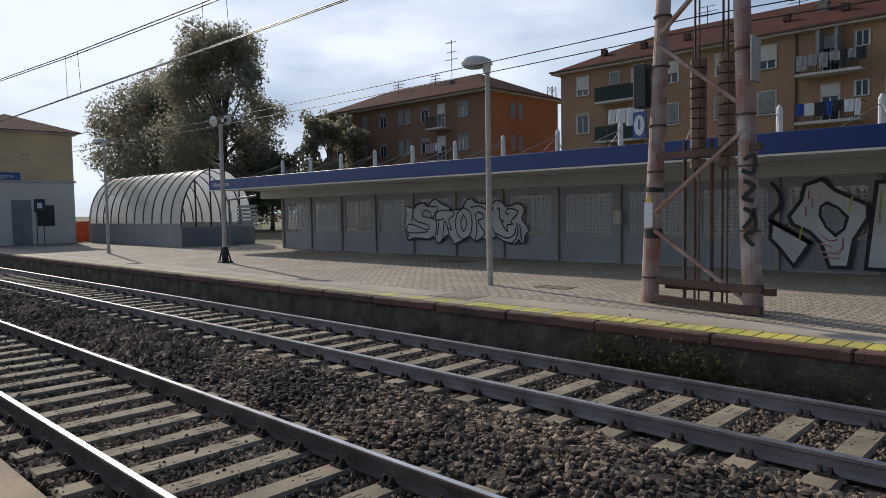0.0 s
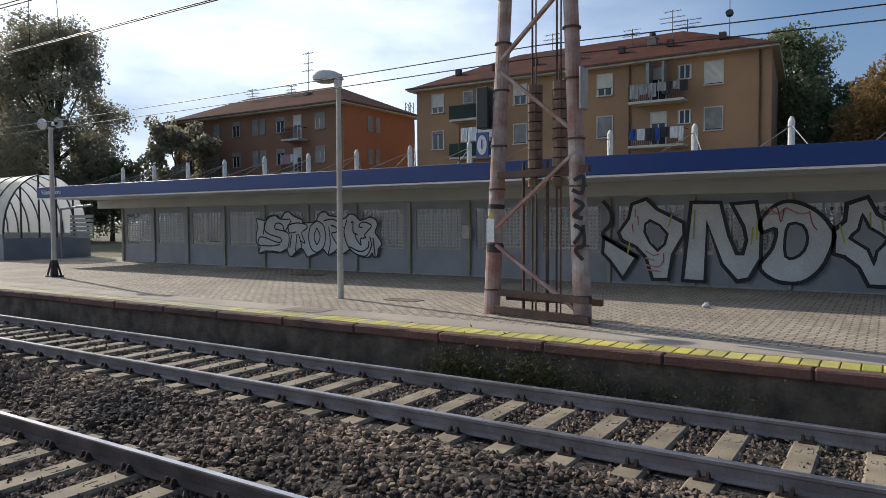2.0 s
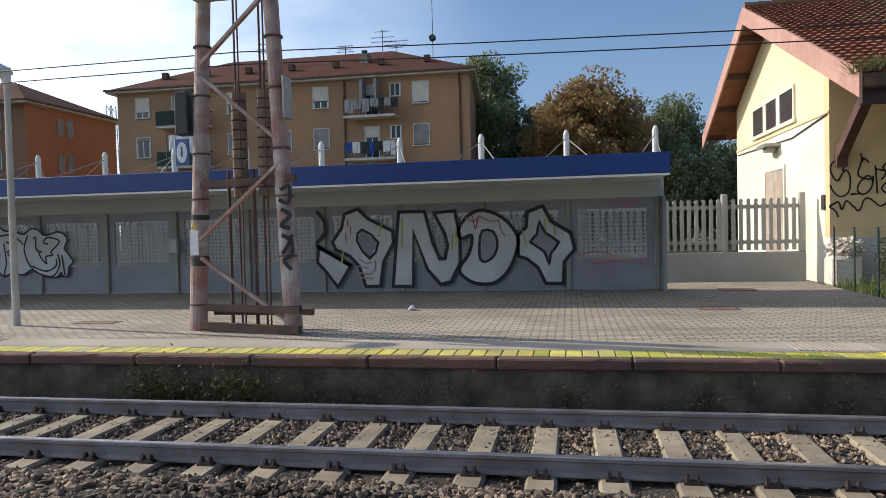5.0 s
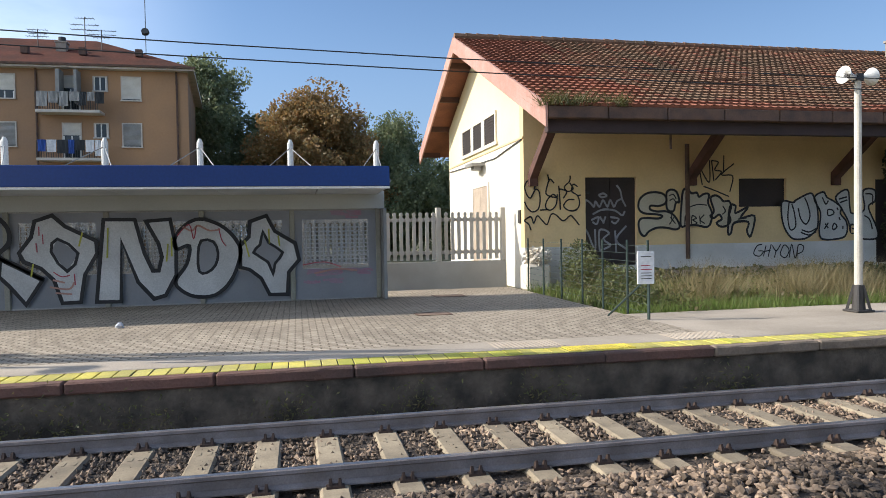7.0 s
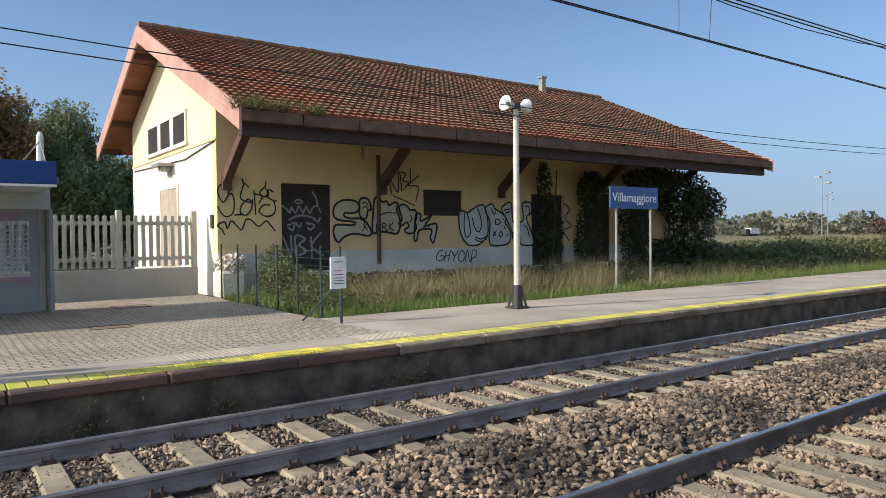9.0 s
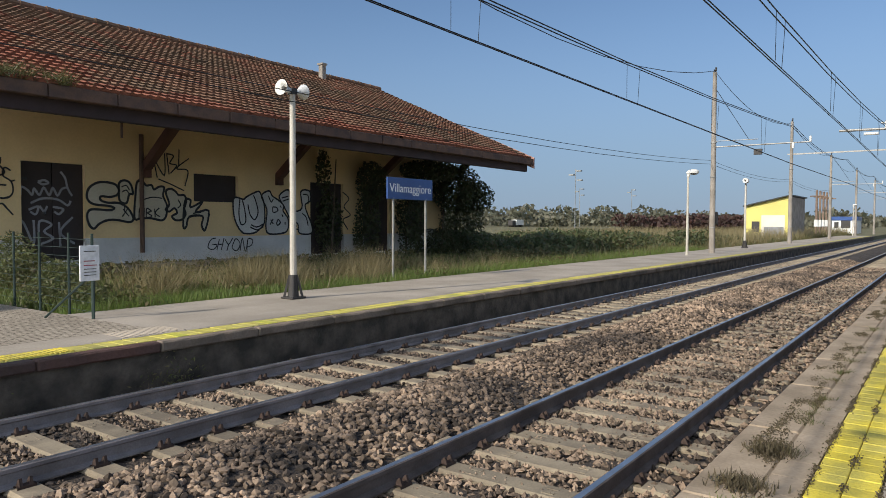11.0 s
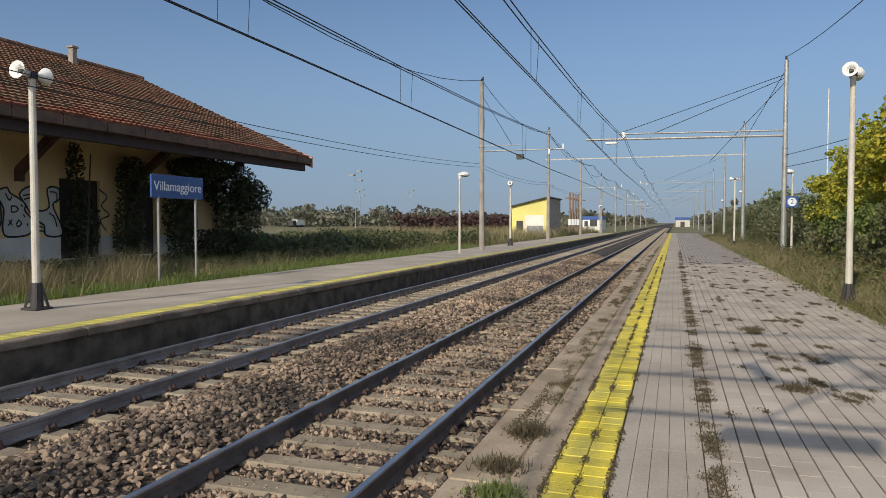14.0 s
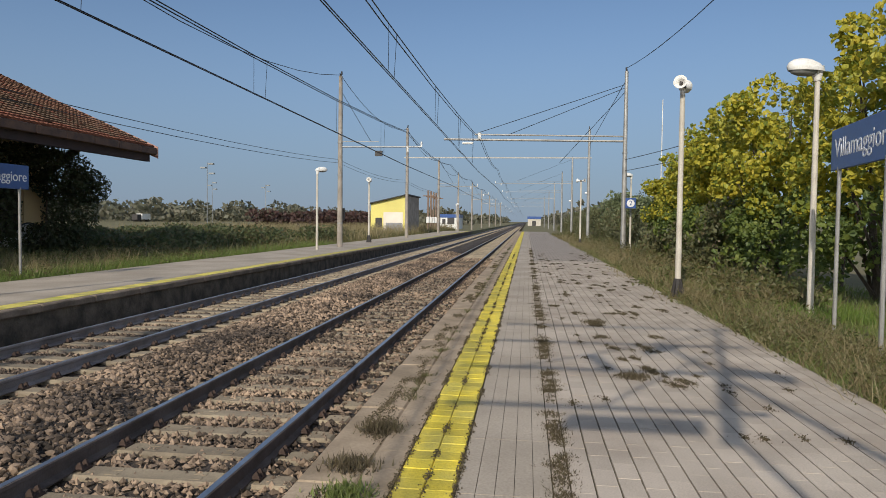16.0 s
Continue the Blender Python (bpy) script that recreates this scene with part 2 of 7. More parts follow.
M_CLIP = mat("rusty_clip", (0.07, 0.045, 0.035), None, 6, 60, 0.7, 0.4, metal=0.3)
M_PAVE_FAR = paving("small_paving_blocks", (0.50, 0.425, 0.33), (0.39, 0.33, 0.255), (0.28, 0.26, 0.22), 0.24, 0.12, mortar=0.014)
M_SLAB = mat("platform_edge_slab", (0.455, 0.39, 0.315), (0.335, 0.285, 0.225), 0.8, 45, 0.88, 0.3)
M_EDGE = mat("soil_stained_edge_concrete", (0.43, 0.335, 0.235), (0.26, 0.20, 0.135), 1.6, 30, 0.92, 0.5)
# paler copy of the yellow render: sunlight on the west gable is put into it
M_SHEDP = mat("sun_paled_gable_render", (0.81, 0.71, 0.45), (0.74, 0.64, 0.40), 0.4, 14, 0.92, 0.3, grain=0.09)
M_COPING = mat("red_brown_coping", (0.165, 0.085, 0.065), (0.085, 0.055, 0.045), 1.0, 30, 0.9, 0.6, depth=0.02)
M_EDGE_FAR = mat("brown_worn_edge_concrete", (0.25, 0.195, 0.145), (0.12, 0.095, 0.07), 1.6, 30, 0.92, 0.6)
M_PLATWALL = mat("dark_damp_concrete", (0.155, 0.125, 0.095), (0.05, 0.043, 0.034), 2.6, 20, 0.95, 0.8, depth=0.03)
M_YELLOW = mat("yellow_tile", (0.72, 0.57, 0.05), (0.50, 0.42, 0.08), 2.4, 45, 0.75, 0.6, vary=0.2, island=0.1)
M_YELLOW_FAR = mat("dusty_yellow_tile", (0.63, 0.54, 0.10), (0.45, 0.40, 0.12), 2.4, 45, 0.8, 0.6, vary=0.15)
M_YELLOW_OLD = mat("mossy_yellow_tile", (0.52, 0.48, 0.07), (0.34, 0.36, 0.06), 2.0, 45, 0.8, 0.5, vary=0.15)
M_YELLOW_PALE = mat("dusty_faded_yellow_tile", (0.46, 0.42, 0.24), (0.38, 0.35, 0.2), 1.6, 55, 0.8, 0.4, vary=0.1)
M_PAVER = mat("grey_paver", (0.50, 0.43, 0.355), (0.37, 0.31, 0.25), 0.9, 70, 0.88, 0.3, vary=0.1, island=0.1)
M_JOINT = mat("soil_joint", (0.10, 0.085, 0.055), (0.06, 0.055, 0.035), 3, 40, 0.95, 0.6)
M_CONC = mat("weathered_concrete", (0.36, 0.32, 0.275), (0.25, 0.22, 0.185), 1.4, 40, 0.92, 0.5)
M_PALE = mat("pale_cast_concrete", (0.56, 0.52, 0.45), (0.47, 0.43, 0.36), 1.2, 50, 0.9, 0.3, grain=0.09)
M_BLUE = mat("blue_sheet_metal", (0.008, 0.043, 0.20), (0.007, 0.034, 0.165), 0.5, 20, 0.45, 0.05)
M_GREY = mat("grey_painted_steel", (0.30, 0.305, 0.30), (0.24, 0.245, 0.24), 1.5, 40, 0.5, 0.1, metal=0.2, grain=0.09)
M_PANEL = mat("blue_grey_wall_panel", (0.30, 0.305, 0.318), (0.235, 0.24, 0.252), 0.9, 25, 0.5, 0.1, grain=0.09)
M_BEAM = mat("grey_green_beam", (0.50, 0.51, 0.47), (0.42, 0.43, 0.395), 0.6, 25, 0.6, 0.1, grain=0.09)
M_SOFFIT = mat("white_ribbed_soffit", (0.72, 0.74, 0.74), (0.6, 0.62, 0.62), 0.8, 20, 0.5, 0.1, grain=0.09)
M_WHITE = mat("white_paint", (0.78, 0.77, 0.73), (0.68, 0.67, 0.63), 1.2, 40, 0.6, 0.15)
M_GALV = mat("galvanised_steel", (0.40, 0.39, 0.365), (0.31, 0.30, 0.28), 2.5, 50, 0.5, 0.1, metal=0.5)
M_POLE = mat("weathered_cream_pole", (0.60, 0.56, 0.48), (0.48, 0.44, 0.37), 2.0, 40, 0.6, 0.2)
M_DARK = mat("dark_cast_iron", (0.05, 0.045, 0.042), None, 4, 50, 0.6, 0.3)
M_LATT = mat("flaking_white_and_red_paint", (0.50, 0.455, 0.425), (0.33, 0.20, 0.165), 3.2, 16, 0.7, 0.4)
M_LATT_RED = mat("faded_red_paint", (0.33, 0.16, 0.125), (0.45, 0.35, 0.31), 2.5, 18, 0.75, 0.4)
M_RUST = mat("rusted_steel", (0.16, 0.095, 0.065), (0.09, 0.06, 0.05), 3, 30, 0.8, 0.4, metal=0.2)
M_WEIGHT = mat("rusted_counterweight", (0.27, 0.19, 0.135), (0.17, 0.115, 0.085), 4, 30, 0.85, 0.5)
M_OCHRE = mat("ochre_render", (0.395, 0.235, 0.125), (0.30, 0.19, 0.115), 0.3, 8, 0.9, 0.15, grain=0.09)
M_ORANGE = mat("orange_render", (0.43, 0.18, 0.08), (0.36, 0.155, 0.072), 0.3, 8, 0.9, 0.15, grain=0.09)
M_BROWNR = mat("brown_render", (0.27, 0.145, 0.085), (0.22, 0.12, 0.075), 0.3, 8, 0.9, 0.15, grain=0.09)
M_ROOF_B = mat("old_roof_tiles", (0.125, 0.05, 0.036), (0.08, 0.042, 0.033), 0.6, 6, 0.9, 0.6, depth=0.05, spec=0.05)
M_TILE = mat("weathered_terracotta_tile", (0.255, 0.138, 0.088), (0.165, 0.112, 0.074), 0.35, 9, 0.92, 0.4, vary=0.18, island=0.22, spec=0.15)
M_TILE_RED = mat("cleaner_red_terracotta_tile", (0.27, 0.105, 0.066), (0.19, 0.085, 0.058), 0.6, 9, 0.92, 0.4, vary=0.2, island=0.2, spec=0.15)
M_EAVE = mat("white_eave_board", (0.62, 0.58, 0.52), None, 1, 30, 0.7, 0.1)
M_SHUT = mat("roller_shutter", (0.66, 0.64, 0.58), (0.58, 0.56, 0.5), 2, 30, 0.6, 0.2)
M_SHUTG = mat("grey_roller_shutter", (0.30, 0.30, 0.29), None, 2, 30, 0.6, 0.2)
M_PANE = mat("window_pane_glass", (0.03, 0.04, 0.045), None, 1, 10, 0.08, 0.0)
M_IRON = mat("black_railing_iron", (0.03, 0.032, 0.033), None, 4, 40, 0.5, 0.1)
M_SHEDY = mat("pale_yellow_render", (0.80, 0.61, 0.32), (0.66, 0.50, 0.27), 0.5, 14, 0.92, 0.3, grain=0.09)
# cooler copy of the dirty white: the front's bluish shade is put into it
M_PLINTH = mat("shade_cooled_plinth_render", (0.70, 0.69, 0.66), (0.55, 0.54, 0.51), 0.7, 18, 0.92, 0.4, grain=0.09)
M_SHEDW = mat("dirty_white_render", (0.80, 0.74, 0.63), (0.68, 0.62, 0.52), 0.5, 18, 0.92, 0.3, grain=0.09)
M_BROWN = mat("dark_brown_timber", (0.12, 0.055, 0.04), (0.08, 0.04, 0.03), 2, 30, 0.8, 0.3)
# darker copy of the brown timber, for the eave beam
M_EAVEB = mat("near_black_eave_timber", (0.055, 0.036, 0.036), (0.04, 0.028, 0.028), 2, 30, 0.85, 0.3)
M_VERGE = mat("pinkish_verge_board", (0.52, 0.30, 0.25), (0.42, 0.23, 0.18), 1.2, 25, 0.85, 0.3)
M_SOFFW = mat("timber_soffit", (0.27, 0.105, 0.06), (0.2, 0.08, 0.05), 1.5, 20, 0.85, 0.3)
M_DOOR = mat("dark_steel_door", (0.04, 0.028, 0.026), (0.03, 0.022, 0.02), 1.5, 30, 0.65, 0.2)
M_WOODD = mat("pale_wooden_door", (0.45, 0.36, 0.28), None, 2, 30, 0.8, 0.2)
M_BLACKP = mat("black_spray_paint", (0.018, 0.018, 0.02), None, 2, 40, 0.6, 0.05)
M_SILVERP = mat("silver_spray_paint", (0.62, 0.62, 0.60), (0.50, 0.50, 0.48), 1.2, 30, 0.5, 0.05)
M_GREYP = mat("thin_grey_spray_paint", (0.56, 0.51, 0.40), (0.50, 0.45, 0.33), 1.2, 30, 0.8, 0.05)
M_PALEP = mat("pale_grey_spray_paint", (0.30, 0.30, 0.31), None, 2, 40, 0.6, 0.05)
M_REDP = mat("red_spray_paint", (0.45, 0.06, 0.09), None, 2, 40, 0.6, 0.05)
M_PINKP = mat("faded_pink_spray_mist", (0.38, 0.20, 0.26), (0.32, 0.24, 0.29), 4, 30, 0.6, 0.05)
M_POST = mat("olive_grey_post_paint", (0.33, 0.315, 0.25), (0.25, 0.24, 0.19), 1.5, 30, 0.5, 0.1)
M_SIGN = mat("blue_station_sign", (0.045, 0.10, 0.29), (0.04, 0.085, 0.25), 0.8, 20, 0.35, 0.02)
M_LETTER = mat("white_lettering", (0.85, 0.86, 0.88), None, 1, 20, 0.5, 0.0)
M_WIRE = mat("dark_copper_cable", (0.03, 0.032, 0.035), None, 3, 20, 0.5, 0.0, metal=0.3)
M_CLOTHW = mat("white_sheet", (0.75, 0.76, 0.78), None, 1, 12, 0.9, 0.2)
M_CLOTHB = mat("blue_laundry", (0.03, 0.08, 0.32), None, 1, 12, 0.9, 0.2)
M_CLOTHK = mat("dark_laundry", (0.035, 0.04, 0.045), None, 1, 12, 0.9, 0.2)
M_GREEN = mat("dark_green_cloth", (0.032, 0.052, 0.045), None, 1, 12, 0.9, 0.2)
M_BARK = mat("bark", (0.11, 0.085, 0.06), (0.07, 0.055, 0.04), 4, 25, 0.95, 0.8, depth=0.03)
M_ORANGE_NET = mat("orange_site_netting", (0.75, 0.13, 0.04), None, 2, 40, 0.8, 0.2)
M_VAULT = glass("milky_polycarbonate", (0.93, 0.94, 0.93), 0.45, 0.35)
M_VAULT.node_tree.nodes["Principled BSDF"].inputs["Base Color"].default_value = (0.78, 0.79, 0.77, 1)
vt = M_VAULT.node_tree
vtr = vt.nodes.new("ShaderNodeBsdfTranslucent")
vtr.inputs["Color"].default_value = (0.85, 0.86, 0.84, 1)
vmx = vt.nodes.new("ShaderNodeMixShader")
vmx.inputs["Fac"].default_value = 0.6
vt.links.new(vt.nodes["Material Output"].inputs["Surface"].links[0].from_socket, vmx.inputs[1])
vt.links.new(vtr.outputs[0], vmx.inputs[2])
vt.links.new(vmx.outputs[0], vt.nodes["Material Output"].inputs["Surface"])
M_GLAZE = glass("scratched_shelter_glass", (0.95, 0.96, 0.97), 0.78, 0.15)
M_GLAZE.node_tree.nodes["Principled BSDF"].inputs["Base Color"].default_value = (0.26, 0.27, 0.28, 1)
# glare over the backlit western trees is put into these pale leaf colours
L_VEILED = leafy("glare_paled_tree_leaves", [(0.30, 0.29, 0.20), (0.38, 0.35, 0.25), (0.33, 0.29, 0.21), (0.27, 0.275, 0.19)], 0.6, 0.6)
L_RUST = leafy("autumn_tree_leaves", [(0.36, 0.22, 0.085), (0.30, 0.19, 0.075), (0.25, 0.20, 0.085), (0.32, 0.175, 0.07)], 0.55, 0.45)
L_GREEN = leafy("green_tree_leaves", [(0.17, 0.215, 0.105), (0.24, 0.265, 0.13), (0.15, 0.19, 0.095), (0.26, 0.27, 0.14)])
L_BUSH = leafy("yellow_green_leaves", [(0.15, 0.21, 0.035), (0.28, 0.31, 0.04), (0.53, 0.46, 0.045), (0.36, 0.37, 0.045), (0.60, 0.49, 0.05), (0.45, 0.42, 0.045)])
L_BUSHG = leafy("green_shrub_leaves", [(0.085, 0.13, 0.035), (0.15, 0.20, 0.045), (0.21, 0.25, 0.05)])
L_GRASS = leafy("fresh_grass", [(0.135, 0.19, 0.045), (0.20, 0.24, 0.06), (0.11, 0.155, 0.04), (0.24, 0.24, 0.08)])
L_LUSH = leafy("lush_green_grass", [(0.13, 0.215, 0.035), (0.18, 0.25, 0.045), (0.10, 0.16, 0.03)])
L_DRY = leafy("dry_grass", [(0.26, 0.21, 0.10), (0.33, 0.27, 0.145), (0.185, 0.165, 0.07)])
L_WEED = leafy("brown_green_weeds", [(0.15, 0.135, 0.05), (0.11, 0.125, 0.04), (0.19, 0.145, 0.07)])
L_BROWN = leafy("brown_dead_weeds", [(0.12, 0.09, 0.05), (0.075, 0.06, 0.034), (0.14, 0.115, 0.058)], 0.8, 0.2)
L_HEDGE = leafy("autumn_hedge_leaves", [(0.13, 0.15, 0.06), (0.17, 0.17, 0.075), (0.10, 0.115, 0.05), (0.19, 0.15, 0.08)])
L_SHRUB = leafy("scrubby_shrub_leaves", [(0.11, 0.14, 0.045), (0.16, 0.18, 0.06), (0.13, 0.12, 0.055), (0.09, 0.11, 0.04)])
# darker than the ivy greens: shade on the shed wall is put into the leaves
L_CREEPER = leafy("shade_dark_creeper_leaves", [(0.05, 0.07, 0.03), (0.075, 0.09, 0.04), (0.085, 0.075, 0.04)])
L_IVY = leafy("ivy_leaves", [(0.075, 0.10, 0.04), (0.11, 0.13, 0.05), (0.14, 0.115, 0.055)])
# aerial haze over the far woods is mixed into these lighter leaf colours
L_FAR = leafy("far_woodland", [(0.14, 0.145, 0.09), (0.18, 0.165, 0.11), (0.11, 0.12, 0.085)])
L_PURPLE = leafy("purple_brown_hedge", [(0.085, 0.045, 0.04), (0.11, 0.06, 0.045), (0.07, 0.05, 0.035)])


# ---- foliage ----
def leaf_mesh(points, size, rng, stretch=1.6, up=0.0, broad=False):
    """Small folded leaves at points, turned every way: two triangles each, or four where they are broad."""
    n = len(points)
    a = rng.normal(size=(n, 3))
    a[:, 2] += up
    a /= np.linalg.norm(a, axis=1)[:, None]
    b = np.cross(a, rng.normal(size=(n, 3)))
    b /= np.linalg.norm(b, axis=1)[:, None]
    s = size * rng.uniform(0.55, 1.35, (n, 1))
    v = np.stack([points - a * s * stretch / 2, points + b * s / 2, points + a * s * stretch / 2, points - b * s / 2], 1).reshape(-1, 3)
    if broad:
        c = np.cross(a, b) * s * 0.12
        side, tip = b * s / 2, a * s * stretch / 2
        v = np.stack([points - tip, points + side * 0.95 - tip * 0.4 + c, points + side * 0.75 + tip * 0.35 + c, points + tip, points - side * 0.75 + tip * 0.35 + c, points - side * 0.95 - tip * 0.4 + c], 1).reshape(-1, 3)
        k = np.arange(n)[:, None] * 6
        return v, np.concatenate([k + [0, 1, 2], k + [0, 2, 3], k + [0, 3, 4], k + [0, 4, 5]])
    k = np.arange(n)[:, None] * 4
    f = np.concatenate([k + [0, 1, 2], k + [0, 2, 3]])
    return v, f


def clumps(blobs, count, rng, shell=0.55):
    """Points in a crown made of ball-shaped clumps: (x, y, z, rx, ry, rz)."""
    blobs = np.asarray(blobs, dtype=float)
    w = np.prod(blobs[:, 3:], axis=1) ** 0.67
    pick = rng.choice(len(blobs), count, p=w / w.sum())
    d = rng.normal(size=(count, 3))
    d /= np.linalg.norm(d, axis=1)[:, None]
    r = rng.uniform(shell ** 3, 1, (count, 1)) ** (1 / 3)
    return blobs[pick, :3] + d * r * blobs[pick, 3:]


def crown(x, y, z0, z1, r, rng, n=26, top=0.55):
    """Clumps that fill an uneven egg-shaped crown."""
    out = []
    for _ in range(n):
        h = rng.uniform(0, 1)
        wide = r * (math.sin(math.pi * min(0.97, 0.12 + 0.86 * h)) ** top)
        t, q = rng.uniform(0, 6.283), wide * math.sqrt(rng.uniform(0.05, 1))
        s = r * rng.uniform(0.22, 0.42)
        out.append((x + q * math.cos(t), y + q * math.sin(t), z0 + h * (z1 - z0), s, s, s * rng.uniform(0.8, 1.2)))
    return out


def tree(x, y, z0, zc, z1, r, leaves, count, size, seed, label, trunk=0.25, n=26, top=0.55):
    rng = np.random.default_rng(seed)
    t = thing("tree", (x, y, z0), label, "tree")
    bm = bmesh.new()
    rod(bm, (x, y, z0), (x + 0.1, y, zc), trunk, trunk * 0.7, 9)
    rod(bm, (x + 0.1, y, zc), (x, y + 0.1, zc + (z1 - zc) * 0.7), trunk * 0.7, trunk * 0.15, 8)
    part("trunk", bm, M_BARK, t)
    bl = crown(x, y, zc, z1 - r * 0.25, r * 0.85, rng, n, top)
    bm = bmesh.new()
    for b in bl[::3]:
        rod(bm, (x, y, zc + (b[2] - zc) * 0.55), b[:3], trunk * 0.28, trunk * 0.06, 5)
    part("branch_frame", bm, M_BARK, t)
    sub_ = []
    for b in bl:                         # each clump breaks up into sprays of leaves
        for _ in range(12):
            d = Vector(rng.normal(size=3)).normalized() * (b[3] * rng.uniform(0.3, 0.9))
            s = b[3] * rng.uniform(0.32, 0.62)
            sub_.append((b[0] + d.x, b[1] + d.y, b[2] + d.z, s, s, s * rng.uniform(0.7, 1.1)))
    v, f = leaf_mesh(clumps(sub_, count, rng, 0.55), size, rng)
    bulk("crown", v, f, leaves, t)
    return t


def blades(name, pts, h, w, material, rng, label, category="grass", parent=None, lean=0.35):
    """Grass blades: thin leaning triangles."""
    n = len(pts)
    t = rng.uniform(0, 6.283, n)
    s = np.stack([np.cos(t), np.sin(t), np.zeros(n)], 1) * (w * rng.uniform(0.6, 1.4, (n, 1)))
    hh = h * rng.uniform(0.4, 1.25, (n, 1))
    tip = pts + np.concatenate([rng.normal(0, lean, (n, 2)) * hh, hh], 1)
    v = np.stack([pts - s, pts + s, tip], 1).reshape(-1, 3)
    return bulk(name, v, np.arange(3 * n).reshape(-1, 3), material, parent, label, category)


# ---- spray paint on walls that face the tracks ----
def pts2(text):
    return [tuple(float(c) for c in p.split(",")) for p in text.split()]


def smooth_line(p, closed=False, k=5):
    q = ([p[-1]] + p + p[:2]) if closed else ([p[0]] + p + [p[-1]])
    out = []
    for i in range(1, len(q) - 2):
        for j in range(k):
            u = j / k
            out.append(tuple(0.5 * (2 * q[i][c] + (q[i + 1][c] - q[i - 1][c]) * u + (2 * q[i - 1][c] - 5 * q[i][c] + 4 * q[i + 1][c] - q[i + 2][c]) * u * u
                                    + (3 * q[i][c] - q[i - 1][c] - 3 * q[i + 1][c] + q[i + 2][c]) * u ** 3) for c in (0, 1)))
    return out if closed else out + [p[-1]]


def stroke(bm, line, w, y, closed=False):
    """A ribbon of paint in the plane y, facing -y."""
    n = len(line)
    left, right = [], []
    for i in range(n):
        a, b = line[(i - 1) % n] if (closed or i) else line[0], line[(i + 1) % n] if (closed or i < n - 1) else line[-1]
        d = Vector((b[0] - a[0], b[1] - a[1]))
        d = d.normalized() if d.length > 1e-6 else Vector((1, 0))
        s = w * (0.8 + 0.4 * noise.noise((line[i][0] * 3, line[i][1] * 3, 1.0)) ** 2)
        c = Vector(line[i])
        d1, d2 = c - Vector(a), Vector(b) - c
        if d1.length > 1e-6 and d2.length > 1e-6:      # mitred corners
            d1, d2 = d1.normalized(), d2.normalized()
            if (d1 + d2).length > 0.2:
                d = (d1 + d2).normalized()
            s /= max(0.6, math.sqrt(max(0, (1 + d1.dot(d2)) / 2)))
        left.append(bm.verts.new((line[i][0] - d.y * s / 2, y, line[i][1] + d.x * s / 2)))
        right.append(bm.verts.new((line[i][0] + d.y * s / 2, y, line[i][1] - d.x * s / 2)))
    for i in range(n if closed else n - 1):
        j = (i + 1) % n
        bm.faces.new((left[i], left[j], right[j], right[i]))


def fill(bm, line, y):
    vs = [bm.verts.new((a, y, b)) for a, b in line]
    for t in geometry.tessellate_polygon([[v.co for v in vs]]):
        if len(set(t)) == 3:
            bm.faces.new([vs[k] for k in t])
    bmesh.ops.recalc_face_normals(bm, faces=bm.faces)


# ---- ground, tracks, platforms ----
ZF, ZN = 0.344, 0.115          # tops of the far and the near platform over the rails
rng = np.random.default_rng(7)


def strip(name, xs, prof, material, label, category, kind="structure"):
    """A sheet that follows a profile of (y, z) along x."""
    v = [(x, y, z) for x in xs for y, z in prof]
    k = len(prof)
    f = [(i * k + j, (i + 1) * k + j, (i + 1) * k + j + 1, i * k + j + 1) for i in range(len(xs) - 1) for j in range(k - 1)]
    return bulk(name, v, f, material, None, label, category, kind)


strip("ground", [-1500, -200, 0, 200, 600, 3500], [(-2500, 0.0), (-300, 0.0), (-20, 0.0), (-6, 0.03), (-1.3, 0.0), (-1.1, -0.6), (6.9, -0.6), (7.1, 0.2), (20, 0.2), (60, 0.2), (300, 0.0), (2500, 0.0)],
      M_SOIL, "dry grassy field round the railway line", "ground")

gx, gy = np.arange(-60, 140.1, 0.3), np.arange(-0.66, 6.53, 0.12)
hill = np.interp(gy, [-0.66, -0.4, 0.0, 1.5, 1.85, 2.25, 2.5, 3.0, 3.2, 3.5, 3.9, 5.4, 5.9, 6.5], [-0.17, -0.19, -0.20, -0.205, -0.20, -0.08, -0.04, -0.04, -0.09, -0.20, -0.205, -0.20, -0.26, -0.30])
gv = np.array([(x, y, h + 0.03 * noise.noise((x * 1.7, y * 1.7, 0)) + 0.02 * noise.noise((x * 6, y * 6, 4))) for x in gx for y, h in zip(gy, hill)])
k = len(gy)
gf = np.array([(i * k + j, (i + 1) * k + j, (i + 1) * k + j + 1, i * k + j + 1) for i in range(len(gx) - 1) for j in range(k - 1)])
bulk("ballast_bed", gv, gf, M_BED_SHADED, None, "crushed-stone bed under the two tracks, darkened for shade between stones", "ballast", "structure")
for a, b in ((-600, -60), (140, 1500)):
    strip("ballast_bed", [a, b], list(zip([-0.66, 1.5, 2.5, 3.0, 3.9, 6.5], [-0.2, -0.22, -0.06, -0.06, -0.22, -0.15])), M_BED_SHADED, "distant crushed-stone bed under the tracks", "ballast")

# loose stones: flat-sided lumps
ico = bmesh.new()
bmesh.ops.create_icosphere(ico, subdivisions=1, radius=1)
ICO_V, ICO_F = np.array([v.co[:] for v in ico.verts]), np.array([[v.index for v in f.verts] for f in ico.faces])
ico.free()


OV = np.array([(1, 0, 0), (-1, 0, 0), (0, 1, 0), (0, -1, 0), (0, 0, 1), (0, 0, -1)], dtype=float)
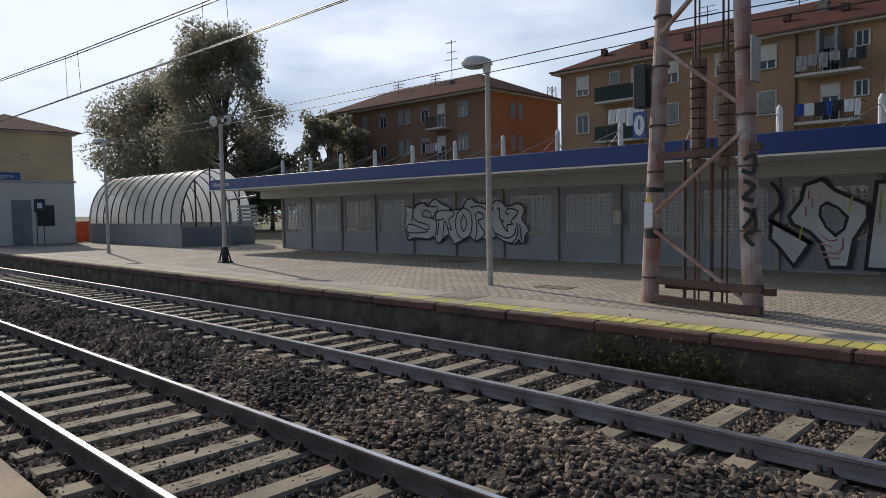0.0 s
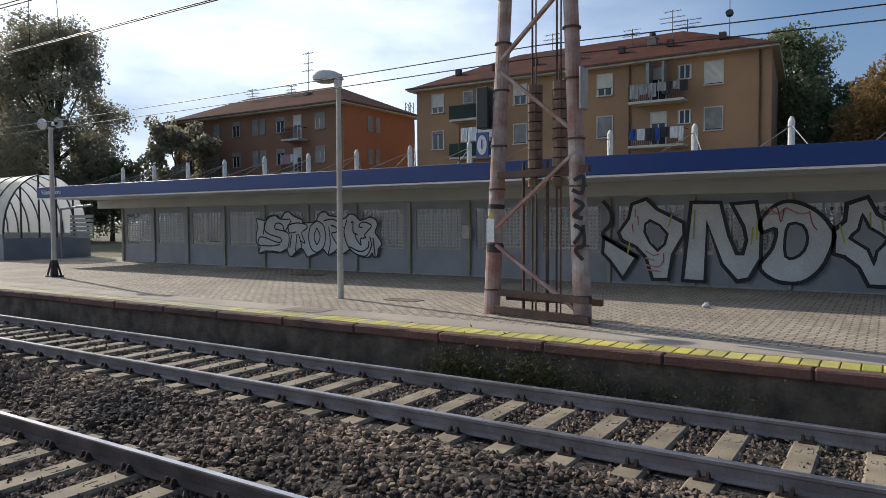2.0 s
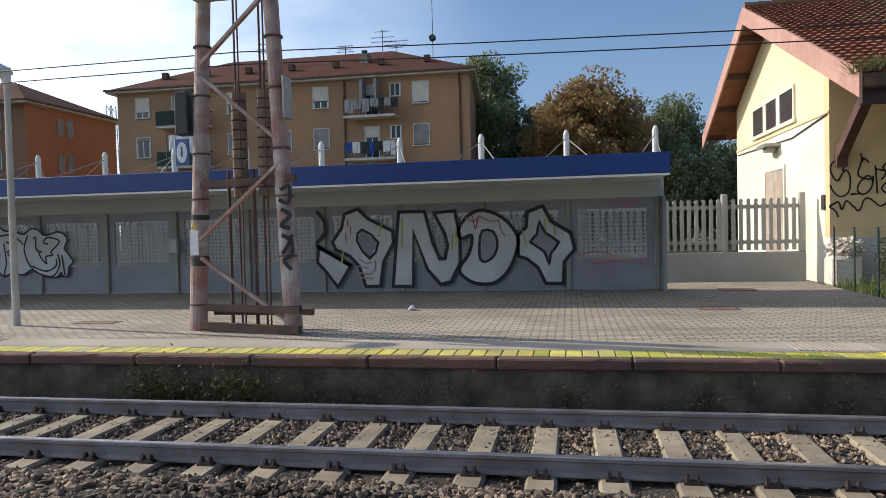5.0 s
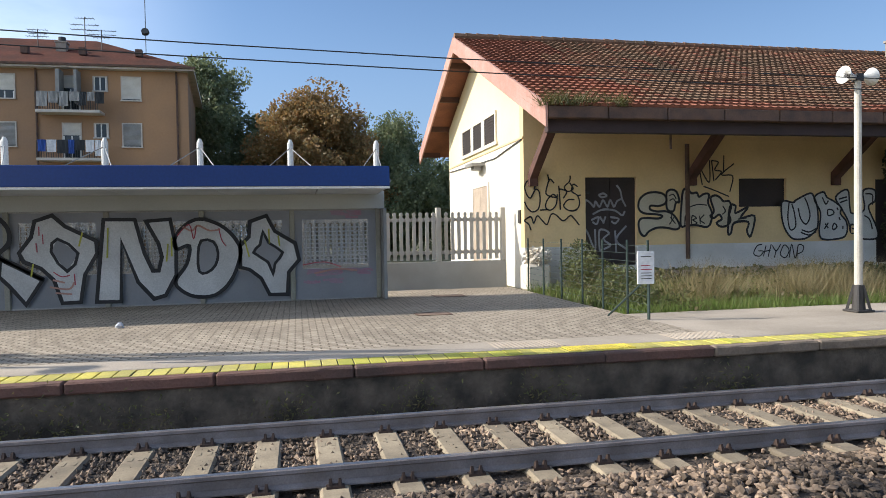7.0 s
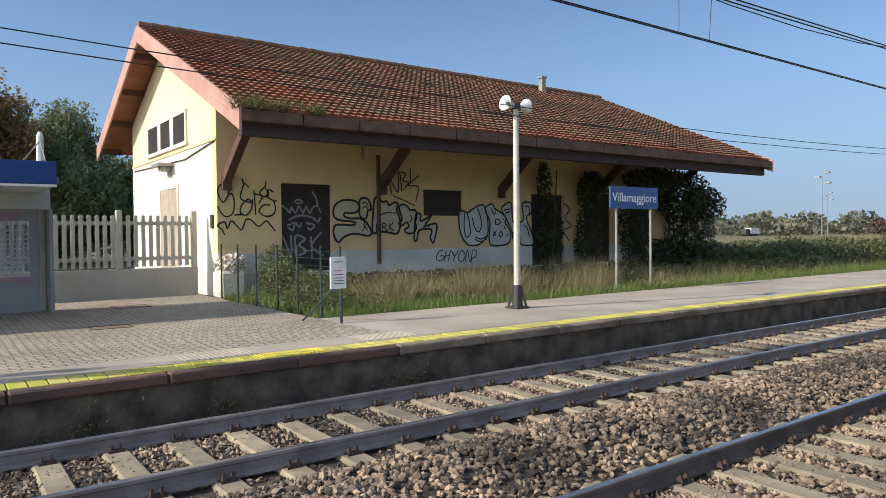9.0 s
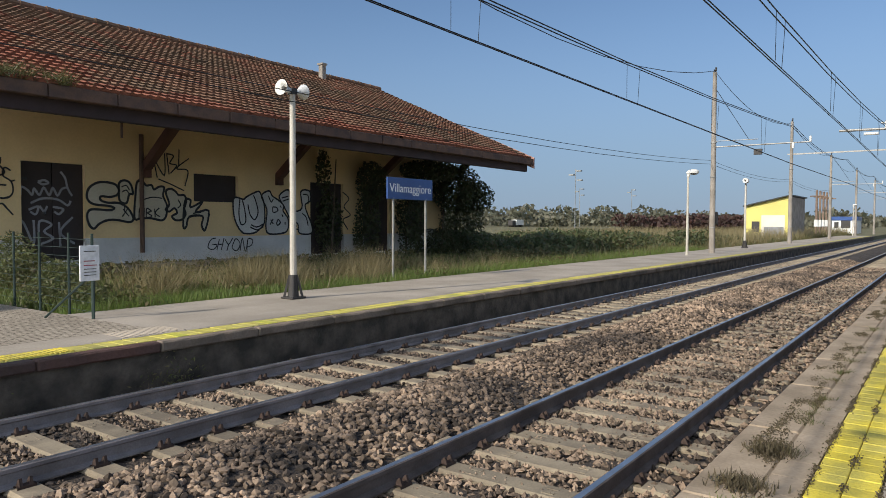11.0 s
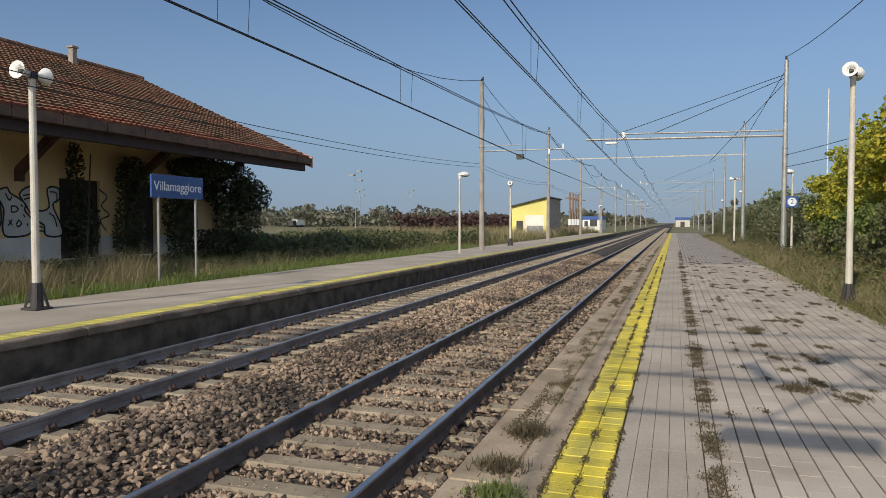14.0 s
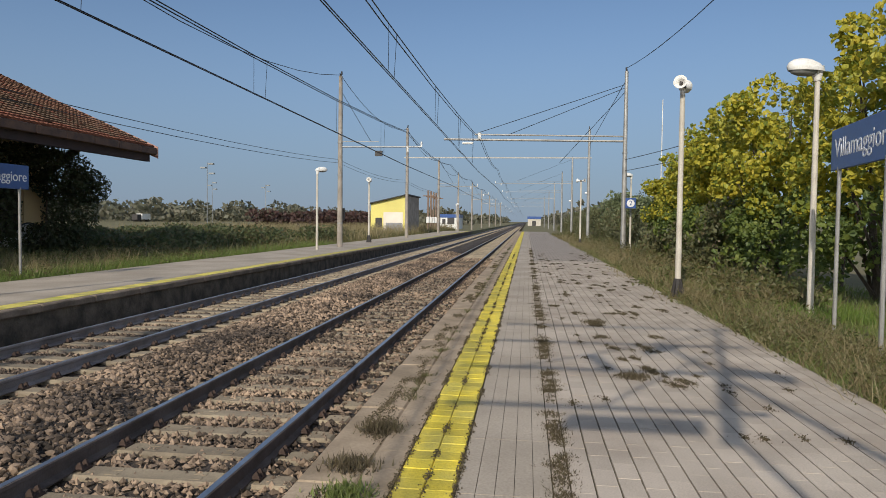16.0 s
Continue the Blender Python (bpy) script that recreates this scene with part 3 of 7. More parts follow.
OF = np.array([(0, 2, 4), (2, 1, 4), (1, 3, 4), (3, 0, 4), (2, 0, 5), (1, 2, 5), (3, 1, 5), (0, 3, 5)])


def stones(n, x0, x1, y0, y1, size, plain=False):
    IV, IF = (OV * 1.2, OF) if plain else (ICO_V, ICO_F)
    x, y = rng.uniform(x0, x1, n), rng.uniform(y0, y1, n)
    z = np.interp(y, gy, hill) + rng.uniform(0.0, 0.03, n) + np.where(y < 1.6, 0.03 * np.clip((x - 5) / 8, 0, 1), 0)
    s = size * rng.uniform(0.5, 1.35, (n, 1, 1)) * rng.uniform(0.5, 1.4, (n, 1, 3))
    v = IV[None] * s * rng.uniform(0.62, 1.3, (n, len(IV), 1))
    t = rng.uniform(0, 6.283, (n, 1))
    c, q = np.cos(t), np.sin(t)
    w = np.stack([v[..., 0] * c - v[..., 1] * q, v[..., 0] * q + v[..., 1] * c, v[..., 2] * 0.8], -1) + np.stack([x, y, z], 1)[:, None]
    return w.reshape(-1, 3), (IF[None] + (np.arange(n) * len(IV))[:, None, None]).reshape(-1, 3)


for nm, sets in (("ballast_stones", [(17500, -9, 15, 1.88, 3.54, 0.033), (900, -9, 15, 3.5, 3.8, 0.022), (15500, -9, 13, 0.0, 1.5, 0.026, True), (17000, -9, 15, 3.95, 5.4, 0.024, True), (2600, -9, 15, 5.45, 6.48, 0.024, True), (2600, -9, 13, -0.62, -0.05, 0.03, True)]),
                 ("ballast_stones", [(10000, 15, 45, 1.85, 3.55, 0.045, True), (6000, 13, 40, -0.6, 1.5, 0.035, True), (10000, -34, -9, 1.85, 3.55, 0.045, True), (5000, -30, -9, -0.6, 1.5, 0.035, True), (6000, -30, -9, 3.9, 6.4, 0.035, True), (6000, 15, 45, 3.9, 6.4, 0.035, True)])):
    vs, fs, base = [], [], 0
    for s in sets:
        v, f = stones(*s)
        vs.append(v), fs.append(f + base)
        base += len(v)
    bulk(nm, np.concatenate(vs), np.concatenate(fs), M_STONE, None, "loose brown and grey crushed stones between the rails", "ballast")

# rails: foot, web and head in one profile
PROFILE = [(-0.07, -0.16), (0.07, -0.16), (0.07, -0.147), (0.012, -0.125), (0.012, -0.05), (0.036, -0.035), (0.036, -0.006), (0.028, 0.0), (-0.028, 0.0), (-0.036, -0.006), (-0.036, -0.035), (-0.012, -0.05), (-0.012, -0.125), (-0.07, -0.147)]
sleeper_bm = bmesh.new()
box(sleeper_bm, -0.13, 0.13, -1.15, 1.15, -0.33, -0.155, 0.025)
for s in (-1, 1):
    for q in (-0.05, 0.05):
        box(sleeper_bm, q - 0.022, q + 0.022, s * 0.36 - 0.05, s * 0.36 + 0.05, -0.157, -0.151)
sleeper_me = bpy.data.meshes.new("sleeper")
sleeper_bm.to_mesh(sleeper_me)
sleeper_bm.free()
sleeper_me.materials.append(M_SLEEPER)
clip_bm = bmesh.new()
# one base plate under the rail that rises into a forked spring clip on either side
lift = [(-0.075, 0.0), (-0.056, 0.0), (-0.05, 1.0), (-0.028, 1.0), (-0.022, 0.15), (0.022, 0.15), (0.028, 1.0), (0.05, 1.0), (0.056, 0.0), (0.075, 0.0)]
half = [(0.0, -0.155, 0.0), (0.073, -0.15, 0.0), (0.076, -0.135, 0.02), (0.10, -0.13, 0.05), (0.118, -0.13, 0.055), (0.145, -0.135, 0.0), (0.15, -0.16, 0.0)]
clip_rows = [[clip_bm.verts.new((cx, s * y, z + up * k)) for s, hf in ((-1, half[::-1]), (1, half[1:])) for y, z, up in hf] for cx, k in lift]
for r0, r1 in zip(clip_rows, clip_rows[1:]):
    for a in range(len(r0) - 1):
        clip_bm.faces.new((r0[a], r1[a], r1[a + 1], r0[a + 1]))
bmesh.ops.recalc_face_normals(clip_bm, faces=clip_bm.faces)
clip_me = bpy.data.meshes.new("fastening")
clip_bm.to_mesh(clip_me)
clip_bm.free()
clip_me.materials.append(M_CLIP)
for yc, lab in ((0.7525, "railway track with pale concrete sleepers beside the near platform"), (4.6525, "railway track with pale concrete sleepers beside the far platform")):
    track = thing("railway_track", (0, yc, -0.33), lab, "track", "railway tracks")
    for s in (-0.7525, 0.7525):
        bm = bmesh.new()
        cut = [-700, -60, 0, 60, 1500]
        rows = [[bm.verts.new((x, yc + s + a, b)) for a, b in PROFILE] for x in cut]
        for r0, r1 in zip(rows, rows[1:]):
            for i in range(len(PROFILE)):
                j = (i + 1) % len(PROFILE)
                bm.faces.new((r0[i], r1[i], r1[j], r0[j]))
        bmesh.ops.recalc_face_normals(bm, faces=bm.faces)
        rail = part("rail", bm, M_STEEL if yc > 2 else M_STEEL_OLD, track)
        part("running_surface", boxes((-700, 1500, yc + s - 0.026, yc + s + 0.026, -0.002, 0.002)), M_SHINE, rail, "polished bright steel running surface")
    for i in range(300):
        x = -58.0 + 0.6 * i
        o = new("sleeper", sleeper_me)
        o.parent = track
        o.location = (x + random.uniform(-0.015, 0.015), 0, 0.33)
        o.rotation_euler[2] = random.uniform(-0.008, 0.008)
        if -26 < x < 26:
            for s in (-0.7525, 0.7525):
                c = new("fastening", clip_me)
                c.parent = o
                c.location = (0, s, 0)
    far = [(x - 0.13, x + 0.13, yc - 1.15, yc + 1.15, -0.3, -0.155) for x in np.arange(122, 300, 0.6)] + [(x - 0.13, x + 0.13, yc - 1.15, yc + 1.15, -0.3, -0.155) for x in np.arange(-130, -58.4, 0.6)]
    part("sleeper_row", boxes(*far), M_SLEEPER, track, kind="stuff")

# far platform
pf = thing("platform_far", (0, 6.5, -0.6), "raised platform with small grey paving blocks and a yellow edge line", "platform", kind="structure")
part("retaining_wall", boxes((-62, 112, 6.52, 6.8, -0.6, 0.22)), M_PLATWALL, pf, "dark damp concrete retaining wall")
part("fill", boxes((-62, 6.6, 6.8, 17.5, -0.6, 0.29), (6.6, 112, 6.8, 10.25, -0.6, 0.29)), M_CONC, pf)
x = -62.0
while x < 112:                       # coping stones with worn joints
    n = 1.62 + random.uniform(-0.05, 0.05)
    bm = boxes((x + 0.006, x + n - 0.006, 6.44 + random.uniform(0, 0.015), 6.62, 0.20 + random.uniform(-0.006, 0.006), ZF - 0.004), bevel=0.022)
    bmesh.ops.subdivide_edges(bm, edges=[e for e in bm.edges if e.calc_length() > 0.5], cuts=9)
    for q in bm.verts:                # chipped and worn front edge
        if q.co.y < 6.55:
            q.co.y += 0.022 * max(0, noise.noise((q.co.x * 5, q.co.z * 30, 1))) + 0.012 * noise.noise((q.co.x * 14, q.co.z * 9, 5))
            q.co.z += 0.01 * noise.noise((q.co.x * 7, 3, q.co.z * 5)) - 0.004
    part("coping_stone", bm, M_COPING if x < 6 else M_EDGE_FAR, pf)
    x += n
part("edge_slabs", boxes((-62, 112, 7.03, 7.75, 0.29, ZF)), M_SLAB, pf, "smooth worn grey edge slabs")
part("yellow_bed", boxes((-62, 112, 6.62, 7.03, 0.2, ZF - 0.012)), M_JOINT, pf)
part("block_paving", boxes((-62, 6.6, 7.75, 17.5, 0.29, ZF - 0.003)), M_PAVE_FAR, pf, "small sand-coloured paving blocks")
part("back_slabs", boxes((6.6, 112, 7.75, 10.25, 0.29, ZF - 0.004)), M_SLAB, pf, "plain concrete walkway")
for x0, x1, y0, y1 in ((2.8, 3.5, 11.3, 11.8), (3.9, 4.7, 15.0, 15.6), (-15.3, -14.2, 13.4, 14.0), (-8.6, -7.8, 9.4, 9.8)):
    mh = thing("manhole_cover", ((x0 + x1) / 2, (y0 + y1) / 2, ZF), "rusty dark iron manhole cover set in the paving", "manhole cover", "manhole covers")
    part("frame", boxes((x0, x1, y0, y0 + 0.04, ZF - 0.02, ZF + 0.006), (x0, x1, y1 - 0.04, y1, ZF - 0.02, ZF + 0.006), (x0, x0 + 0.04, y0 + 0.04, y1 - 0.04, ZF - 0.02, ZF + 0.006), (x1 - 0.04, x1, y0 + 0.04, y1 - 0.04, ZF - 0.02, ZF + 0.006)), M_RUST, mh)
    part("lid", boxes((x0 + 0.05, x1 - 0.05, y0 + 0.05, y1 - 0.05, ZF - 0.02, ZF + 0.003)), M_WEIGHT, mh)
# yellow tiles of the far platform
tile_bm = boxes((-0.093, 0.093, -0.2, 0.2, -0.02, 0.0), bevel=0.006)
tile_me, tile_me2, tile_me3 = bpy.data.meshes.new("tile"), bpy.data.meshes.new("tile"), bpy.data.meshes.new("tile")
tile_bm.to_mesh(tile_me), tile_bm.to_mesh(tile_me2), tile_bm.to_mesh(tile_me3)
tile_bm.free()
tile_me3.materials.append(M_YELLOW_PALE), tile_me.materials.append(M_YELLOW_FAR), tile_me2.materials.append(M_YELLOW_OLD)
for i in range(290):
    x = -29.9 + 0.2 * i
    o = new("tile", tile_me3 if x < -8.5 + random.uniform(-2.5, 2.5) else tile_me2 if (0.0 < x < 3.6 and random.random() < 0.5) or random.random() < 0.04 else tile_me)
    o.parent = pf
    o.location = (x, 6.825 - 6.5, ZF + 0.6 + random.uniform(-0.003, 0.003))
part("tile_row", boxes(*[(x + 0.003, x + 0.197, 6.625, 7.025, 0.3, ZF) for x in np.arange(28.0, 112, 0.2)], ), M_YELLOW_FAR, pf, kind="stuff")
part("faded_tile_row", boxes(*[(x + 0.003, x + 0.197, 6.625, 7.025, 0.3, ZF) for x in np.arange(-62, -30.1, 0.2)]), M_YELLOW_PALE, pf, kind="stuff")
part("ribbed_pad", boxes(*[(4.05 + 0.06 * i, 4.09 + 0.06 * i, 6.66, 7.0, ZF, ZF + 0.012) for i in range(16)]), M_YELLOW, pf, "bright ribbed yellow warning pad")
for cx in (-9.3, 5.9, 3.2):           # grey studded guide tiles
    part("guide_tile", boxes(*[(cx + 0.07 * i, cx + 0.045 + 0.07 * i, 7.1, 7.7, ZF, ZF + 0.008) for i in range(14)]), M_SLAB, pf, "ribbed grey guide tile")

# near platform
pn = thing("platform_near", (0, -1, -0.6), "low platform with grey pavers, weeds and a broad yellow line", "platform", kind="structure")
part("fill", boxes((-62, 130, -5.85, -1.1, -0.6, 0.092)), M_JOINT, pn)
x = -62.0
while x < 130:
    n = 2.0 + random.uniform(-0.1, 0.1)
    part("edge_stone", boxes((x + 0.004, x + n - 0.004, -1.06, -0.63 + random.uniform(-0.02, 0.02), -0.4, ZN - 0.012 + random.uniform(-0.006, 0.004)), bevel=0.02), M_EDGE, pn)
    x += n
part("edge_paving", boxes(*[(x + 0.004, x + 0.4, -1.325, -1.075, 0.03, ZN - 0.004) for x in np.arange(-62, 130, 0.404)]), M_EDGE, pn, kind="stuff")
b2_ = boxes((-0.097, 0.097, -0.103, 0.103, -0.03, 0.0), bevel=0.006)
ytile = bpy.data.meshes.new("tile")
b2_.to_mesh(ytile)
b2_.free()
ytile.materials.append(M_YELLOW)
for i in range(148):                   # two columns of yellow tiles
    for c in (0, 1):
        o = new("tile", ytile)
        o.parent = pn
        o.location = (2.6 + 0.2 * i, -1.441 - 0.212 * c + 1, ZN + 0.602 + random.uniform(-0.003, 0.003))
part("tile_row", boxes(*[(x + 0.003, x + 0.197, y - 0.103, y + 0.103, 0.06, ZN + 0.002) for x in np.concatenate([np.arange(32.1, 130, 0.2), np.arange(-30.1, 2.45, 0.2)]) for y in (-1.441, -1.653)]), M_YELLOW, pn, kind="stuff")
part("grooved_slabs", boxes(*[(a + 0.005, a + 1.2, -1.775 - 0.13 * j - 0.126, -1.775 - 0.13 * j, 0.03, ZN) for j in range(5) for a in np.arange(-62, 130, 1.205)]), M_SLAB, pn, "smooth grooved grey slabs", kind="stuff")
part("filler_strip", boxes(*[(a + 0.004, a + 0.6, -2.545, -2.432, 0.03, ZN - 0.005) for a in np.arange(-62, 130, 0.605)]), M_PAVER, pn, "narrow row of filler slabs", kind="stuff")
pav_bm = boxes((-0.158, 0.158, -0.079, 0.079, -0.05, 0.0), bevel=0.0012)
pav_me = bpy.data.meshes.new("paver")
pav_bm.to_mesh(pav_me)
pav_bm.free()
pav_me.materials.append(M_PAVER)
cells = [(x + (0.16 if j % 2 else 0), -2.635 - 0.171 * j) for x in np.arange(3.2, 34, 0.32) for j in range(19)]
cells.sort(key=lambda c: (c[0] - 3) ** 2 + (c[1] + 2.2) ** 2)
for x, y in cells[:300]:
    o = new("paver", pav_me)
    o.parent = pn
    o.location = (x, y + 1, ZN + 0.6 + random.uniform(-0.0015, 0.0015))
    o.rotation_euler = (random.uniform(-0.004, 0.004), random.uniform(-0.004, 0.004), random.uniform(-0.012, 0.012))
base = np.array([v.co[:] for v in pav_me.vertices])
pfaces = [tuple(p.vertices) for p in pav_me.polygons]
tri = []
for f in pfaces:
    tri += [(f[0], f[a], f[a + 1]) for a in range(1, len(f) - 1)]
rest = np.array([(x, y, ZN + random.uniform(-0.002, 0.0015)) for x, y in cells[300:]])
bulk("paver_field", (base[None] + rest[:, None]).reshape(-1, 3), (np.array(tri)[None] + (np.arange(len(rest)) * len(base))[:, None, None]).reshape(-1, 3), M_PAVER, pn)
M_PAVE_NEAR = paving("grey_pavers_far_off", (0.43, 0.375, 0.325), (0.35, 0.30, 0.255), (0.25, 0.22, 0.17), 0.32, 0.171)
part("paver_bed", boxes((34, 130, -5.85, -2.55, 0.0, ZN), (-62, 3.1, -5.85, -2.55, 0.0, ZN)), M_PAVE_NEAR, pn)

# ---- weeds and grass ----
def scatter(n, x0, x1, y0, y1, z):
    return np.stack([rng.uniform(x0, x1, n), rng.uniform(y0, y1, n), np.full(n, z)], 1)


def tufts(centres, n, spread, z):
    c = np.asarray(centres)[rng.integers(0, len(centres), n)]
    p = np.concatenate([c + rng.normal(0, spread, (n, 2)), np.full((n, 1), z)], 1)
    return p


joint = [(a + rng.normal(0, 0.22), -2.5 + rng.normal(0, 0.045)) for a in 4 + 46 * rng.uniform(0, 1, 95) ** 1.5 for _ in range(rng.integers(1, 10))]
blades("joint_weeds", tufts(joint, 34000, 0.042, ZN - 0.02), 0.035, 0.009, L_BROWN, rng, "low brown weeds in a paving joint", "weeds", lean=0.8)
seam = [(a + rng.normal(0, 0.12), y) for y in (-1.335, -1.547, -1.765) for a in 3 + 40 * rng.uniform(0, 1, 90) ** 1.6 for _ in range(rng.integers(1, 4))]
sp_ = np.asarray(seam)[rng.integers(0, len(seam), 16000)]
v, f = leaf_mesh(np.concatenate([sp_ + rng.normal(0, 1, (16000, 2)) * [0.06, 0.017], ZN + np.abs(rng.normal(0, 0.008, (16000, 1)))], 1), 0.012, rng, 1.8)
bulk("seam_weeds", v, f, L_BROWN, None, "small brown weeds along the seams of the yellow tiles", "weeds")
dirt = [(a + rng.normal(0, 0.25), rng.uniform(-1.06, -0.8)) for a in 3 + 40 * rng.uniform(0, 1, 50) ** 1.5 for _ in range(4)]
dp = np.asarray(dirt)[rng.integers(0, len(dirt), 16000)]
v, f = leaf_mesh(np.concatenate([dp + rng.normal(0, 1, (16000, 2)) * [0.09, 0.03], ZN - 0.012 + np.abs(rng.normal(0, 0.006, (16000, 1)))], 1), 0.013, rng, 1.6)
bulk("edge_litter", v, f, L_BROWN, None, "brown plant litter along the platform edge", "weeds")
edge = [(rng.uniform(2, 60), -1.07 + rng.normal(0, 0.02)) for _ in range(60)]
blades("joint_weeds", tufts(edge, 4000, 0.05, ZN - 0.03), 0.07, 0.005, L_WEED, rng, "small weeds along the platform edge joint", "weeds", lean=0.7)
spots = [(rng.uniform(4, 40), -2.55 - 0.171 * rng.integers(1, 18) + rng.normal(0, 0.02)) for _ in range(120)]
spots += [(a + rng.normal(0, 0.12), b + rng.normal(0, 0.05)) for a, b in [(rng.uniform(5, 36), rng.uniform(-4.6, -2.9)) for _ in range(14)] + [(13.57, -3.48)] * 3 + [(12.1, -3.4), (11.2, -3.5), (9.6, -3.75), (9.0, -3.9), (9.1, -4.05)] + [(rng.uniform(15, 42), rng.uniform(-5.6, -2.8)) for _ in range(34)] for _ in range(6)]
wp = np.asarray(spots)[rng.integers(0, len(spots), 30000)]
grow = rng.uniform(0.3, 1.6, len(spots))[rng.integers(0, len(spots), 30000)][:, None]
wp = np.concatenate([wp + rng.normal(0, 1, (30000, 2)) * [0.06, 0.028] * grow, ZN + np.abs(rng.normal(0, 0.008, (30000, 1)))], 1)
v, f = leaf_mesh(wp, 0.013, rng, 1.8)
bulk("paving_weeds", v, f, L_BROWN, None, "scattered brown weeds between the pavers", "weeds")
for cx, cy in ((6.83, -0.99), (13.8, -3.47), (5.9, -0.95), (9.3, -3.5), (5.35, -1.05)):
    blades("weed_tuft", tufts([(cx, cy)], 420, 0.09, ZN - 0.01), 0.07, 0.007, L_BROWN if cx > 5.4 else L_GRASS, rng, "small weed tuft growing between platform slabs", "weed", lean=0.5)
for cx in (-5.1, -4.75, -3.95, -3.7, -3.3, -2.9, -2.1, 3.6, 6.2, 0.4, 1.9, -1.2):
    n = 800 if -5.2 < cx < -3.5 else 160
    v, f = leaf_mesh(np.stack([rng.normal(cx, 0.24, n), rng.normal(6.4, 0.06, n), np.abs(rng.normal(0, 0.2, n)) - 0.28], 1), 0.02, rng, 3.0)
    bulk("wall_weed", v, f, L_WEED, None, "straggly brown-green weed growing at the foot of the platform wall", "weed")
# verge behind the far platform, and the fields
blades("verge_grass", np.concatenate([scatter(34000, 6.9, 46, 10.25, 12.6, 0.2), scatter(16000, 6.9, 30, 12.6, 17.0, 0.2)]), 0.34, 0.012, L_GRASS, rng, "fresh green grass verge behind the far platform")
blades("tall_dry_grass", np.concatenate([scatter(1500, 7.6, 32, 11.2, 15.5, 0.2), tufts([(rng.uniform(9, 24), rng.uniform(10.8, 13.5)) for _ in range(26)] + [(rng.uniform(10.5, 15.5), rng.uniform(10.7, 12.2)) for _ in range(16)], 4800, 0.28, 0.2)]), 0.66, 0.009, L_DRY, rng, "tall dry straw-coloured grass in front of the goods shed")
blades("verge_grass", scatter(26000, 6.9, 44, 10.25, 11.3, 0.2), 0.27, 0.012, L_LUSH, rng, "lush short green grass along the back of the far platform")
mound = [(rng.uniform(30, 62), rng.uniform(12.6, 28), rng.uniform(0.3, 1.0), rng.uniform(0.8, 2.0), rng.uniform(0.8, 1.6), rng.uniform(0.3, 0.7)) for _ in range(190)]
v, f = leaf_mesh(clumps(mound, 52000, rng, 0.3), 0.11, rng, 2.2)
bulk("field_scrub", v, f, L_IVY, None, "dense dark green weeds beyond the goods shed", "scrub")
blades("field_grass", scatter(22000, 55, 130, 11, 34, 0.15), 1.3, 0.03, L_DRY, rng, "tall brown reeds in the field beyond the goods shed")
blades("field_grass", scatter(40000, 28, 130, 10.3, 40, 0.15), 0.6, 0.03, L_WEED, rng, "tall brown-green field grass beyond the platform")
blades("tall_dry_grass", tufts([(rng.uniform(9, 18), rng.uniform(11.2, 13.6)) for _ in range(24)], 5000, 0.18, 0.2), 0.95, 0.008, L_DRY, rng, "tall tufts of dry grass in front of the goods shed", lean=0.45)
v, f = leaf_mesh(np.stack([rng.uniform(29, 66, 14000), rng.uniform(13.5, 30, 14000), 0.2 + np.abs(rng.normal(0, 0.3, 14000))], 1), 0.14, rng)
bulk("field_scrub", v, f, L_WEED, None, "low dark green scrub beyond the goods shed", "scrub")
blades("field_grass", scatter(5000, 32, 90, 12, 34, 0.15), 0.7, 0.03, L_DRY, rng, "tall dry field grass beyond the goods shed")
blades("near_verge_grass", np.concatenate([scatter(34000, 7, 60, -8.6, -5.75, 0.03), scatter(16000, 11, 60, -12, -8.6, 0.02)]), 0.2, 0.011, L_GRASS, rng, "grass verge beside the near platform", lean=0.5)
blades("near_dry_weeds", np.concatenate([scatter(1800, 7.0, 17, -7.4, -5.75, 0.03), tufts([(rng.uniform(7, 22), rng.uniform(-7.4, -5.9)) for _ in range(60)], 3200, 0.16, 0.03)]), 0.36, 0.007, L_DRY, rng, "dry brown weeds beside the near platform", "weeds", lean=0.7)
tuft = np.array([(rng.uniform(7, 17), rng.uniform(-7.6, -5.85)) for _ in range(160)])
tp_ = tuft[rng.integers(0, 160, 15000)] + rng.normal(0, 0.14, (15000, 2))
v, f = leaf_mesh(np.concatenate([tp_, 0.03 + np.abs(rng.normal(0, 0.13, (15000, 1)))], 1), 0.03, rng, 2.2)
bulk("verge_weeds", v, f, L_WEED, None, "tangled brown-green weeds beside the near platform", "weeds")
tuft = np.array([(17 + 90 * rng.uniform(0, 1) ** 1.4, rng.uniform(-8.9, -5.8)) for _ in range(300)])
tp_ = tuft[rng.integers(0, 300, 34000)] + rng.normal(0, 0.3, (34000, 2)) * [1.6, 0.7]
tall = 0.1 + 0.22 * np.clip((-6.2 - tp_[:, 1:]) / 2, 0, 1)
v, f = leaf_mesh(np.concatenate([tp_, 0.03 + np.abs(rng.normal(0, 1, (34000, 1))) * tall], 1), 0.06, rng, 2.4)
bulk("lineside_weeds", v, f, L_WEED, None, "tangled brown-green weeds between the platform and the hedge", "weeds")
blades("lineside_grass", np.concatenate([scatter(5000, 16, 90, -8.8, -5.8, 0.03), tufts([(rng.uniform(17, 60), rng.uniform(-8.6, -5.9)) for _ in range(120)], 7000, 0.3, 0.03)]), 0.45, 0.014, L_DRY, rng, "dry straw-coloured grass beside the platform", lean=0.6)
